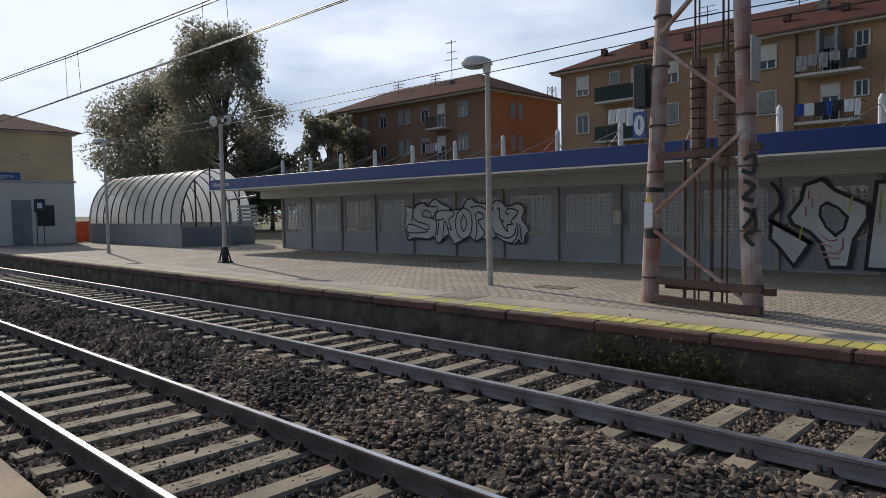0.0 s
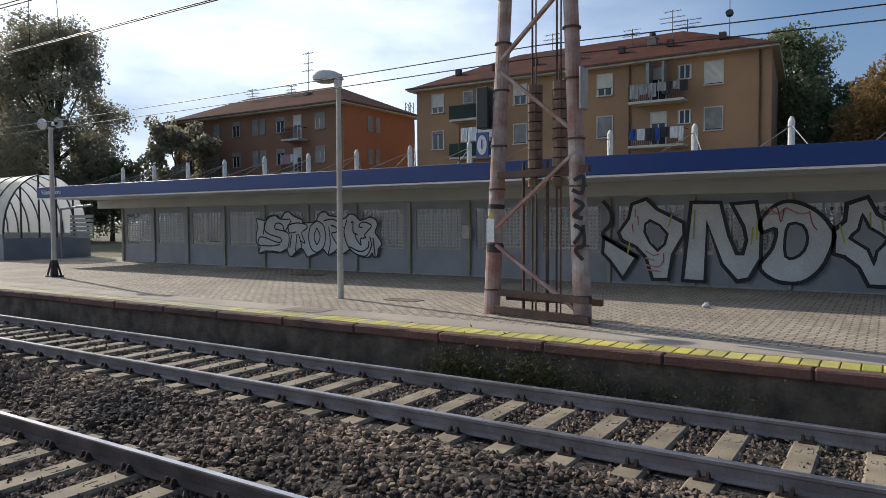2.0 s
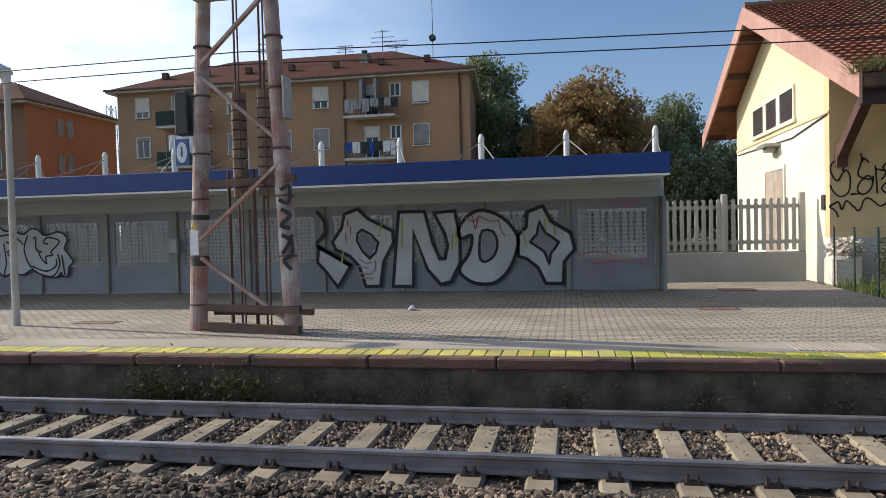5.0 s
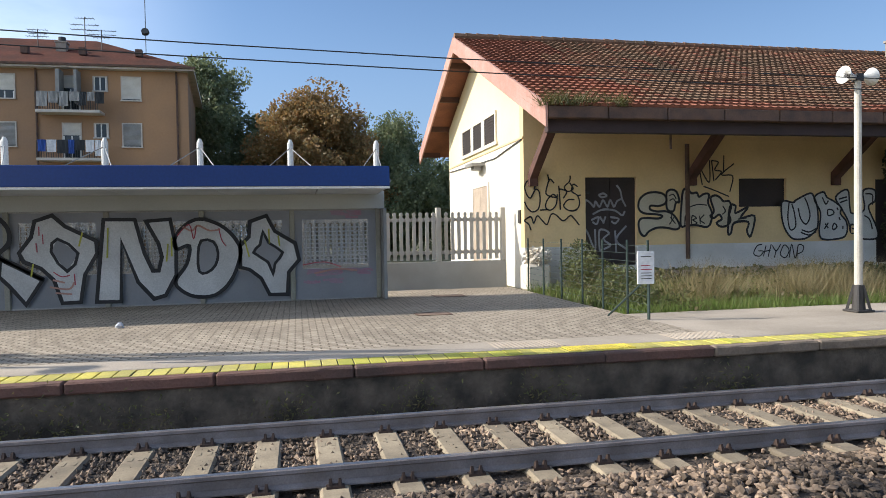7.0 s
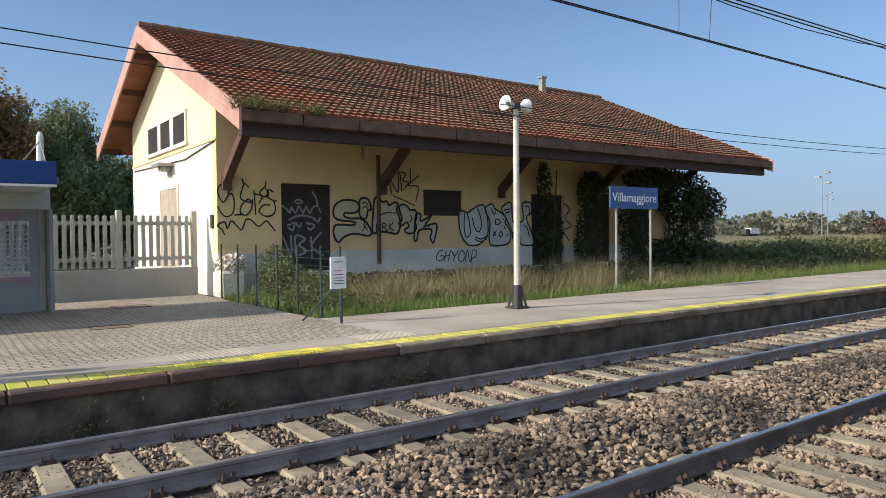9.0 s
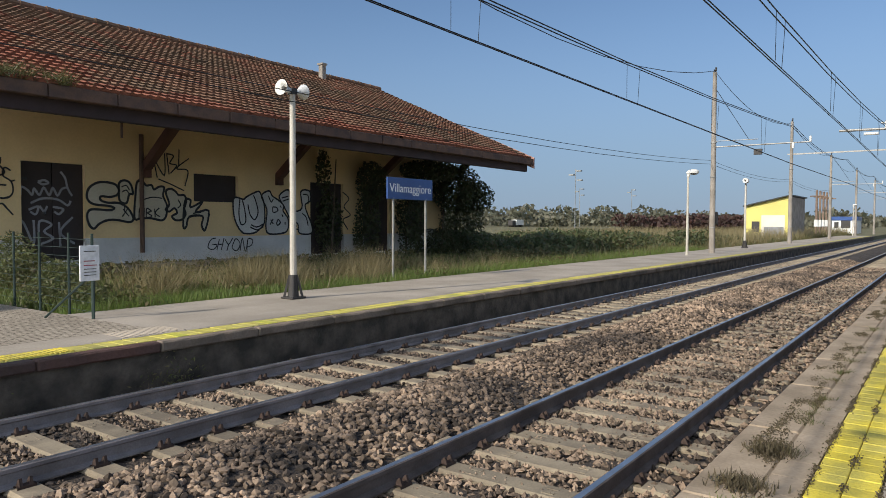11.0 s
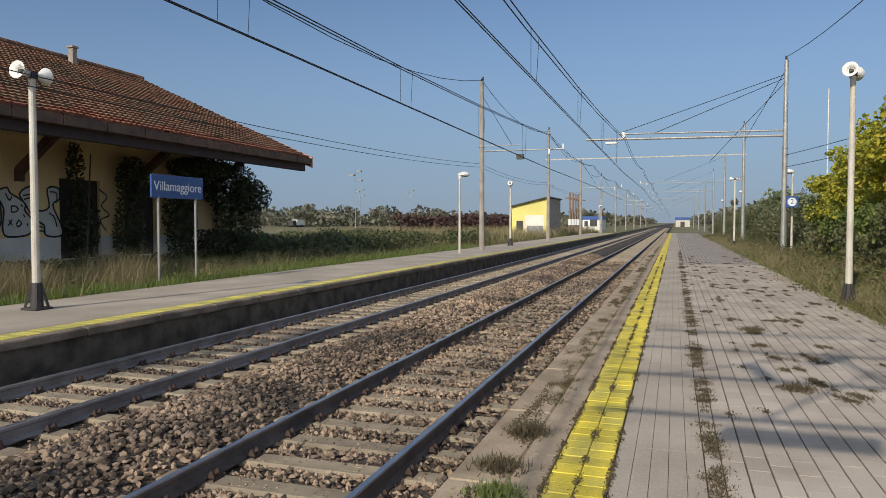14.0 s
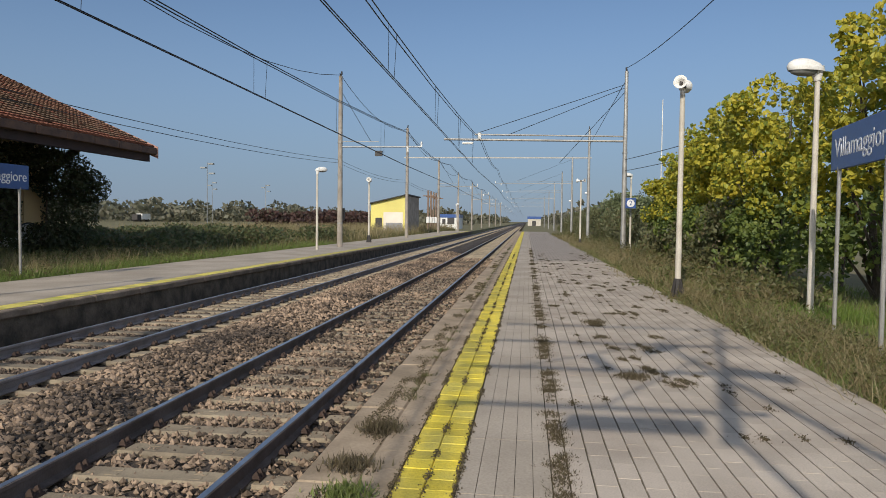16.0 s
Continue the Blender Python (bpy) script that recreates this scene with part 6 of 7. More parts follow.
# one roof tile: a shallow double roll with a front lip
TW, TL = 0.225, 0.345
slope = math.atan2(RZ - EZ0, RY - EY0)
tp = [(0, 0.0), (0.03, 0.02), (0.07, 0.029), (0.11, 0.02), (0.14, 0.002), (0.20, -0.002), (0.225, 0.0)]
tv_, tf_ = [], []
for u, z in tp:
    tv_ += [(u, 0.0, z + 0.07), (u, TL * 1.06, z), (u, 0.012, z - 0.03)]
for i in range(len(tp) - 1):
    a, b = 3 * i, 3 * i + 3
    tf_ += [(a, b, b + 1), (a, b + 1, a + 1), (a + 2, b + 2, b), (a + 2, b, a)]
tv_ = np.array(tv_)
cs, sn = math.cos(slope), math.sin(slope)
tv_ = np.stack([tv_[:, 0], tv_[:, 1] * cs - tv_[:, 2] * sn, tv_[:, 1] * sn + tv_[:, 2] * cs], 1)
tmes = []
for m_ in (M_TILE_RED, M_TILE):
    tme = bpy.data.meshes.new("roof_tile")
    tme.from_pydata([tuple(v) for v in tv_], [], [tuple(f) for f in tf_])
    tme.materials.append(m_)
    tmes.append(tme)
spots = [(RX0 + TW * i, j * TL) for i in range(int((RX1 - RX0) / TW)) for j in range(int(math.hypot(RZ - EZ0, RY - EY0) / TL))]
spots.sort(key=lambda s: (s[0] - RX0) ** 2 + (1.5 * s[1]) ** 2)
org = ORIGIN["goods_shed"]


def red_tile(a, b):
    """Cleaner red tiles keep to the west verge and to the lowest courses."""
    n = 1.4 * noise.noise((a * 0.5, b * 0.5, 2))
    return a - RX0 < 2.2 + 1.3 * n or b < 0.5 + 0.45 * n or random.random() < 0.1


def sit(a, b):
    wave = 0.025 * noise.noise((a * 0.6, b * 0.4, 7))
    return Vector((a + random.uniform(-0.006, 0.006), EY0 - 0.12 + b * cs, EZ0 - 0.03 + b * sn + wave + random.uniform(0, 0.01)))


for a, b in spots[:300]:
    o = new("roof_tile", tmes[0 if red_tile(a, b) else 1])
    o.parent = roof
    o.location = sit(a, b) - org
sorts = ([], [])
for a, b in spots[300:]:
    if noise.noise((a * 1.1, b * 1.3, 4)) < 0.62:            # a few slipped tiles leave gaps
        sorts[0 if red_tile(a, b) else 1].append(sit(a, b))
for rest, m_ in zip(sorts, (M_TILE_RED, M_TILE)):
    rest = np.array(rest)
    bulk("tile_field", (tv_[None] + rest[:, None]).reshape(-1, 3), (np.array(tf_)[None] + (np.arange(len(rest)) * len(tv_))[:, None, None]).reshape(-1, 3), m_, roof)
part("rear_tiles", slab(bmesh.new(), [(RX0, RY, RZ), (RX1, RY, RZ), (RX1, EY1, EZ1), (RX0, EY1, EZ1)], 0.04), M_ROOF_B, roof)
blades("gutter_weeds", tufts([(6.5, EY0), (6.9, EY0), (7.4, EY0 + 0.1), (8.2, EY0)], 900, 0.14, EZ0 - 0.03), 0.35, 0.012, L_WEED, rng, "dry weeds growing in the gutter", "weeds", lean=0.9)
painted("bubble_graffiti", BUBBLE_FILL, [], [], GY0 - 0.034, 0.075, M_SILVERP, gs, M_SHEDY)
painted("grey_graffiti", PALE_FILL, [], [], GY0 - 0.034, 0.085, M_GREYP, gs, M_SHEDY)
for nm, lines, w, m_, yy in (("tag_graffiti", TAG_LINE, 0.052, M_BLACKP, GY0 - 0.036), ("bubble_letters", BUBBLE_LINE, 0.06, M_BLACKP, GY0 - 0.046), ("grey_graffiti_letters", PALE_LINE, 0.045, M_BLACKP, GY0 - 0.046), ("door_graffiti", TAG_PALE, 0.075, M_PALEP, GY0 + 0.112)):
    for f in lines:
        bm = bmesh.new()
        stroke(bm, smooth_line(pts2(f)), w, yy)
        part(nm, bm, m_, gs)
# creeper over the east end
rng2 = np.random.default_rng(31)
iv = [(22.2, 17.4, 1.6, 0.7, 0.5, 1.7), (22.4, 17.3, 3.6, 0.8, 0.6, 0.9), (24.8, 17.2, 2.2, 0.8, 0.6, 1.9), (25.2, 16.5, 4.2, 1.5, 1.2, 0.5), (27.6, 16.8, 3.6, 1.2, 1.3, 1.2), (28.4, 17.0, 2.0, 0.9, 1.2, 1.8), (28.9, 16.5, 3.2, 0.8, 1.0, 0.8), (20.3, 17.7, 1.9, 0.75, 0.3, 1.3), (19.9, 17.6, 3.9, 0.35, 0.25, 0.9), (27.6, 17.5, 0.8, 1.8, 1.2, 0.9)]
v, f = leaf_mesh(clumps(iv, 22000, rng2, 0.15), 0.085, rng2)
cr = thing("creeper", (25, 17, 0.2), "ivy creeper climbing the shed wall and eaves, leaves darkened for shade", "creeper")
bulk("leaves", v, f, L_CREEPER, cr)
part("stems", rods(*[((x, 17.5, 0.2), (x + 0.2, 17.4, 4.4), 0.05, 0.02) for x in (20.2, 22.3, 24.8, 27.5, 28.5)], n=6), M_BARK, cr)
rng3 = np.random.default_rng(5)
v, f = leaf_mesh(clumps([(11 + 1.1 * i, 17.1 + 0.2 * math.sin(i), 0.45, 0.8, 0.5, 0.35) for i in range(16)], 6000, rng3, 0.2), 0.1, rng3)
bulk("low_bramble", v, f, L_IVY, None, "low dark brambles along the shed plinth", "bramble")

# ---- concrete picket fence ----
fe = thing("picket_fence", (-10, 19, 0.2), "cream concrete picket fence on a low wall", "fence")
part("low_wall", boxes((-31, 6.95, 18.95, 19.1, 0.2, 1.07), bevel=0.01), M_PALE, fe)
fp = [x for x in np.arange(6.85, -31, -2.05)]
for x in fp:
    part("post", boxes((x - 0.08, x + 0.08, 18.9, 19.06, 1.07, 2.72), bevel=0.02), M_PALE, fe)
pk = bmesh.new()
side = [(0.05, 1.12), (0.05, 1.27), (0.075, 1.32), (0.075, 1.38), (0.05, 1.44), (0.05, 2.28), (0.075, 2.33), (0.075, 2.39), (0.035, 2.45), (0.05, 2.5), (0.045, 2.55), (0.02, 2.58)]
ring = side + [(-a, b) for a, b in side[::-1]]
fr, bk = [pk.verts.new((a, -0.03, b)) for a, b in ring], [pk.verts.new((a, 0.03, b)) for a, b in ring]
pk.faces.new(fr[::-1]), pk.faces.new(bk)
for i in range(len(ring)):
    j = (i + 1) % len(ring)
    pk.faces.new((fr[i], fr[j], bk[j], bk[i]))
bmesh.ops.recalc_face_normals(pk, faces=pk.faces)
pm = bpy.data.meshes.new("picket")
pk.to_mesh(pm)
pk.free()
pm.materials.append(M_PALE)
for x in np.arange(6.65, -31, -0.2):
    o = new("picket", pm)
    o.parent = fe
    o.location = (x + 10, 0, -0.2)
for z in (1.3, 2.3):
    part("fence_rail", boxes((-31, 6.95, 19.034, 19.075, z, z + 0.1)), M_PALE, fe)
wb = thing("white_block", (7.4, 17.4, ZF), "dirty white painted stone block by the shed corner", "block")
part("stone", boxes((7.0, 7.75, 17.1, 17.8, 0.2, 1.0), bevel=0.08), M_SHEDW, wb)
v, f = leaf_mesh(clumps([(7.4, 17.4, 1.2, 0.45, 0.4, 0.3)], 500, rng3, 0.2), 0.08, rng3)
bulk("blossom", v, f, M_SHEDW, wb, "white flower heads")
v, f = leaf_mesh(clumps([(8.3, 15.6, 0.7, 0.7, 0.7, 0.6), (8.6, 14.4, 0.6, 0.6, 0.8, 0.5), (8.4, 16.6, 0.9, 0.6, 0.6, 0.8), (7.3, 12.5, 0.5, 0.4, 0.6, 0.35), (7.4, 11.2, 0.5, 0.4, 0.5, 0.4)], 9000, rng3, 0.1), 0.035, rng3, 2.8)
sb = thing("shrub", (8.3, 15.5, 0.2), "scrubby green shrub behind the wire fence", "shrub")
bulk("leaves", v, f, L_SHRUB, sb)
part("stems", rods(*[((8.3 + 0.2 * i, 15.0 + 0.4 * i, 0.1), (8.2 + 0.25 * i, 15.1 + 0.4 * i, 1.0), 0.02, 0.008) for i in range(4)], n=5), M_BARK, sb)
wf = thing("wire_fence", (6.9, 13, ZF), "thin dark green wire fence on slim posts", "fence")
fpost = [(7.0, 17.0), (6.95, 15.6), (6.9, 14.2), (6.85, 12.8), (6.75, 11.5), (6.7, 10.3), (6.62, 9.35)]
for x, y in fpost:
    part("post", rods(((x, y, 0.25), (x, y, 1.75), 0.022), n=6), M_GREEN, wf)
part("strut", rods(((6.66, 9.4, 1.1), (6.2, 10.1, ZF), 0.02), n=5), M_GREEN, wf)
bm = bmesh.new()
for (a, b), (c, d) in zip(fpost, fpost[1:]):
    for z in np.arange(0.45, 1.7, 0.15):
        rod(bm, (a, b, z), (c, d, z), 0.004, n=3)
part("mesh", bm, M_GREEN, wf)
nb = thing("notice_board", (6.54, 9.3, ZF), "small white notice board fixed to a fence post", "notice")
part("board", boxes((6.38, 6.70, 9.27, 9.30, 0.98, 1.56), bevel=0.004), M_LETTER, nb)
part("red_text_bar", boxes((6.44, 6.62, 9.262, 9.266, 1.30, 1.314), (6.44, 6.65, 9.262, 9.266, 1.23, 1.244)), M_REDP, nb)
part("grey_text_bar", boxes(*[(6.44, 6.64, 9.262, 9.266, z, z + 0.012) for z in (1.46, 1.17, 1.12, 1.07)]), M_DARK, nb)
part("stake", rods(((6.62, 9.32, ZF), (6.62, 9.32, 1.0), 0.02)), M_GREEN, nb)
lt = thing("litter", (-2.6, 11.4, ZF), "crumpled white plastic bag lying on the platform", "litter")
bm = bmesh.new()
bmesh.ops.create_icosphere(bm, subdivisions=2, radius=0.065, matrix=Matrix.Translation((-2.6, 11.4, ZF + 0.04)))
for vv in bm.verts:
    vv.co += Vector((noise.noise(vv.co * 14), noise.noise(vv.co * 17), 0.5 * noise.noise(vv.co * 15))) * 0.05
part("bag", bm, M_CLOTHW, lt)

# ---- tension tower on the far platform ----
tw = thing("tension_tower", (-4.8, 8.6, ZF), "old steel counterweight tower with flaking red and white paint", "tower")
for x, y, up in ((-5.68, 8.76, -5.42), (-3.86, 8.45, -4.08)):
    zs = [ZF, 1.75, 3.3, 5.4, 7.6, 10.5]
    pts = [(x + (up - x) * (z - ZF) / 5.1, y, z) for z in zs]
    leg = part("leg", rod(bmesh.new(), pts[0], pts[1], 0.145, 0.14, 14), M_LATT_RED if x < -5 else M_LATT, tw)
    for a, b, r, m_ in ((1, 2, 0.138, M_LATT), (2, 3, 0.128, M_LATT_RED if x > -5 else M_LATT), (3, 4, 0.12, M_LATT), (4, 5, 0.11, M_LATT_RED)):
        part("tube", rod(bmesh.new(), pts[a], pts[b], r, r - 0.01, 14), m_, leg)
    part("band", rods(*[((pts[0][0] + (up - x) * (z - ZF) / 5.1, y, z), (pts[0][0] + (up - x) * (z - ZF) / 5.1, y, z + 0.03), 0.15) for z in (0.75, 1.55, 2.5, 3.25, 4.2, 5.0)], n=14), M_RUST, leg)
for a, b in (((-5.5, 8.7, 0.72), (-3.66, 8.25, 0.72)), ((-5.5, 8.55, 0.45), (-3.66, 8.2, 0.42)), ((-5.5, 9.0, 0.62), (-3.7, 8.9, 0.62)), ((-5.55, 8.7, 2.75), (-3.72, 8.35, 2.78))):
    bm = bmesh.new()
    bar(bm, a, b, 0.09, 0.11)
    part("cross_beam", bm, M_RUST, tw)
for a, b in (((-5.5, 8.6, 1.55), (-3.9, 8.4, 0.5)), ((-5.5, 8.6, 1.85), (-3.95, 8.35, 3.05)), ((-5.45, 8.6, 4.55), (-3.95, 8.35, 3.35)), ((-5.4, 8.6, 4.7), (-4.05, 8.35, 5.75)), ((-5.4, 8.6, 7.3), (-4.1, 8.35, 6.0))):
    bm = bmesh.new()
    bar(bm, a, b, 0.07, 0.05)
    part("diagonal", bm, M_LATT_RED, tw)
part("top_beam", boxes((-5.5, -4.0, 8.45, 8.75, 5.75, 5.85), (-5.6, -3.9, 8.4, 8.8, 10.4, 10.55)), M_GALV, tw)
for x, y in ((-4.95, 9.0), (-4.45, 8.9)):
    wt = part("counterweight", rods(((x, y, 2.5), (x, y, 4.5), 0.03), n=8), M_RUST, tw)
    for i in range(11):
        part("weight_disc", rods(((x, y, 2.55 + 0.16 * i), (x, y, 2.69 + 0.16 * i), 0.13), n=14), M_WEIGHT, wt)
    part("guide_rod", rods(((x - 0.1, y + 0.1, ZF), (x - 0.1, y + 0.1, 10.4), 0.018), ((x + 0.06, y - 0.1, ZF), (x + 0.06, y - 0.1, 10.4), 0.014), ((x - 0.25, y + 0.05, ZF), (x - 0.25, y + 0.05, 3.0), 0.03), n=6), M_RUST, wt)
part("platform_number_board", boxes((-5.85, -5.61, 8.52, 8.55, 3.07, 3.5), bevel=0.005), M_SIGN, tw, "dark blue number board")
bm = rods(((0, 0, 0), (0, -0.007, 0), 0.17), n=20)
bm.transform(Matrix.Translation((-5.73, 8.517, 3.28)) @ Matrix.Diagonal((0.55, 1, 1, 1)))
part("number_disc", bm, M_LETTER, tw)
lettering("1", 0.24, M_SIGN, Matrix.Translation((-5.73, 8.505, 3.28)) @ pose(0, 0, 0, 90, 0, 0), tw, "number")
part("case", boxes((-5.9, -5.66, 8.60, 8.82, 3.58, 4.3), bevel=0.02), M_IRON, tw)
part("side_case", boxes((-3.84, -3.8, 8.2, 8.5, 3.7, 4.35), bevel=0.01), M_GALV, tw)
part("warning_plate", boxes((-5.69, -5.54, 8.595, 8.607, 1.6, 2.0)), M_LETTER, tw)
part("dark_strap", rods(((-5.61, 8.76, 1.42), (-5.605, 8.76, 1.56), 0.152), n=14), M_IRON, tw)
part("dark_strap", rods(((-5.585, 8.76, 2.18), (-5.58, 8.76, 2.26), 0.15), n=14), M_IRON, tw)
bm = bmesh.new()
fill(bm, [(-5.67, 2.02), (-5.55, 2.02), (-5.61, 2.14)], 8.595)
part("warning_triangle", bm, M_YELLOW, tw)
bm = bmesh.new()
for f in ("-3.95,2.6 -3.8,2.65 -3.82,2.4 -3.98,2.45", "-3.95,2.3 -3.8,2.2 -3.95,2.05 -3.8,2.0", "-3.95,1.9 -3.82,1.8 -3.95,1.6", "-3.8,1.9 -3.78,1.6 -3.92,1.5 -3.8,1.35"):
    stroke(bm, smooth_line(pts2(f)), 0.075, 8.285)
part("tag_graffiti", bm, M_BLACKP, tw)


# ---- lamps, loudspeakers, signs ----
def street_lamp(x, y, z, h, face, label, k=1.0):
    t = thing("platform_lamp", (x, y, z), label, "lamp", "platform lamps")
    part("pole", rods(((x, y, z), (x, y, z + h), 0.07, 0.05), n=12), M_POLE, t)
    bm = bmesh.new()
    bmesh.ops.create_uvsphere(bm, u_segments=16, v_segments=8, radius=1, matrix=Matrix.Translation((x + 0.22 * k * face[0], y + 0.22 * k * face[1], z + h + 0.02)) @ Matrix.Rotation(math.atan2(face[1], face[0]), 4, "Z") @ Matrix.Rotation(-0.12, 4, "Y") @ Matrix.Diagonal((0.34 * k, 0.16 * k, 0.17 * k, 1)))
    bmesh.ops.bisect_plane(bm, geom=bm.verts[:] + bm.edges[:] + bm.faces[:], plane_co=(x, y, z + h - 0.02), plane_no=(0, 0, -1), clear_outer=True)
    head = part("head", bm, M_WHITE, t, "white hooded lamp head", True)
    bm = bmesh.new()
    bmesh.ops.create_uvsphere(bm, u_segments=14, v_segments=6, radius=1, matrix=Matrix.Translation((x + 0.26 * k * face[0], y + 0.26 * k * face[1], z + h - 0.01)) @ Matrix.Rotation(math.atan2(face[1], face[0]), 4, "Z") @ Matrix.Diagonal((0.26 * k, 0.13 * k, 0.09 * k, 1)))
    part("lens", bm, M_GREY, head, "", True)
    part("collar", rods(((x, y, z + h - 0.2), (x + 0.03 * face[0], y + 0.03 * face[1], z + h + 0.08), 0.07, 0.115 * k), n=12), M_WHITE, t)
    return t


def speaker_pole(x, y, z, h, turn, label):
    t = thing("loudspeaker_pole", (x, y, z), label, "loudspeaker", "loudspeaker poles")
    part("pole", rods(((x, y, z), (x, y, z + h), 0.075, 0.06), n=12), M_POLE, t)
    bm = rods(((x, y, z), (x, y, z + 0.5), 0.12, 0.085), n=8)
    for a in range(4):
        q = a * math.pi / 2 + 0.78
        bar(bm, (x + 0.2 * math.cos(q), y + 0.2 * math.sin(q), z), (x + 0.07 * math.cos(q), y + 0.07 * math.sin(q), z + 0.5), 0.03, 0.05)
    box(bm, x - 0.19, x + 0.19, y - 0.19, y + 0.19, z, z + 0.04, 0.01)
    part("foot", bm, M_DARK, t, "dark cast-iron foot")
    for s in (-1, 1):
        d = Vector((math.cos(turn), math.sin(turn), 0)) * s
        q = Vector((x, y, z + h - 0.02))
        d.z = 0.12
        d.normalize()
        horn = part("horn", lathe(bmesh.new(), q, d, [(0.06, 0.05), (0.15, 0.055), (0.22, 0.085), (0.34, 0.165), (0.345, 0.165), (0.24, 0.08), (0.2, 0.06)]), M_WHITE, t, "white loudspeaker horn", True)
        part("driver", rods((q + d * 0.20, q + d * 0.29, 0.05, 0.03), n=14), M_DARK, horn)
    part("bracket", boxes((x - 0.07, x + 0.07, y - 0.07, y + 0.07, z + h - 0.08, z + h + 0.05)), M_DARK, t)
    return t


street_lamp(-9.58, 9.22, ZF, 4.62, (-0.86, -0.5), "slim cream platform lamp with a hooded head")
street_lamp(-31.0, 9.4, ZF, 4.7, (-0.86, -0.5), "slim cream platform lamp with a hooded head")
for x, y in ((36.5, 8.7), (110, 8.8)):
    street_lamp(x, y, ZF, 4.15, (0.6, -0.8), "slim cream platform lamp with a hooded head")
street_lamp(16.05, -8.05, 0.03, 5.05, (-0.3, 0.95), "cream platform lamp with a broad white hood", 1.25)
for x, y in ((46.5, -8.75), (75.0, -8.6), (103, -8.6)):
    street_lamp(x, y, 0.03, 4.9, (-0.5, 0.85), "cream platform lamp with a broad white hood")
speaker_pole(-21.1, 9.4, ZF, 4.6, 0.2, "cream pole with two white loudspeaker horns and iron foot")
speaker_pole(10.75, 9.1, ZF, 4.35, 0.1, "cream pole with two white loudspeaker horns and iron foot")
speaker_pole(18.6, -5.93, ZN - 0.025, 5.22, 2.75, "cream pole with two white loudspeaker horns and iron foot")
speaker_pole(49.5, 8.9, ZF, 4.4, 0.1, "cream pole with two white loudspeaker horns and iron foot")
speaker_pole(57.0, -6.4, ZN, 5.1, 1.0, "cream pole with two white loudspeaker horns and iron foot")


def name_sign(a, b, z0, z1, ground, label, size):
    """A station name board on two posts from a to b in plan, read from its left."""
    a, b = Vector((*a, 0)), Vector((*b, 0))
    d = (b - a).normalized()
    c = (a + b) / 2
    turn = math.degrees(math.atan2(d.y, d.x))
    w = (b - a).length
    t = thing("station_name_sign", (c.x, c.y, ground), label, "sign", "station name signs")
    for q in (0.13, 0.85):
        p = a.lerp(b, q)
        part("post", rods(((p.x, p.y, ground), (p.x, p.y, z0 + 0.05), 0.035), n=10), M_GALV, t)
    bm = boxes((-w / 2, w / 2, -0.03, 0.03, z0, z1), bevel=0.01)
    bm.transform(Matrix.Translation(c) @ pose(0, 0, 0, 0, 0, turn))
    bd = part("board", bm, M_SIGN, t, "blue enamel board")
    lettering("Villamaggiore", size, M_LETTER, Matrix.Translation(c + Vector((0, 0, (z0 + z1) / 2))) @ pose(0, 0, 0, 0, 0, turn) @ Matrix.Translation((0, -0.032, 0)) @ pose(0, 0, 0, 90, 0, 0), bd, "station_name")
    return t


name_sign((15.75, 10.8), (17.85, 10.8), 2.62, 3.24, 0.2, "blue station name sign on two slim galvanised posts", 0.36)
name_sign((13.87, -7.51), (11.02, -7.21), 2.89, 3.59, 0.03, "blue station name sign beside a big shrub on two slim posts", 0.46)

# ---- overhead line ----
def line_mast(x, y, z, h, label, concrete=False, r=0.17):
    t = thing("catenary_mast", (x, y, z), label, "mast", "catenary masts")
    part("pole", rods(((x, y, z), (x, y, z + h), r, r * 0.65), n=12), M_CONC if concrete else M_GALV, t)
    part("cap", rods(((x, y, z + h), (x, y, z + h + 0.12), 0.05), ((x - 0.2, y, z + h + 0.1), (x + 0.25, y, z + h + 0.1), 0.025), ((x + 0.22, y, z + h + 0.1), (x + 0.22, y, z + h + 0.3), 0.05), n=8), M_DARK, t)
    part("band", rods(*[((x, y, zz), (x, y, zz + 0.06), r) for zz in (z + 1.6, z + 4.4, z + 6.3)], n=12), M_GALV, t)
    return t


def cantilever(t, x, y, z, to_y, drop=0.0):
    """A tube arm over the tracks with its stay, insulator and dropper."""
    s = 1 if to_y > y else -1
    arm = part("arm", rods(((x, y, z), (x, to_y, z + drop), 0.035), ((x, y, z + 0.32), (x, to_y - s * 2.5, z + 0.3), 0.02), n=8), M_GALV, t, "horizontal steel arm")
    part("insulator", rods(((x, to_y, z + drop), (x, to_y, z + drop + 0.3), 0.055), ((x, to_y - s * 0.8, z + drop - 0.28), (x, to_y - s * 0.8, z + drop), 0.06), n=8), M_WHITE, arm)
    part("stay", rods(((x, y, z + 3.3), (x, to_y - s * 3.0, z + 0.35), 0.015), n=5), M_WIRE, arm)


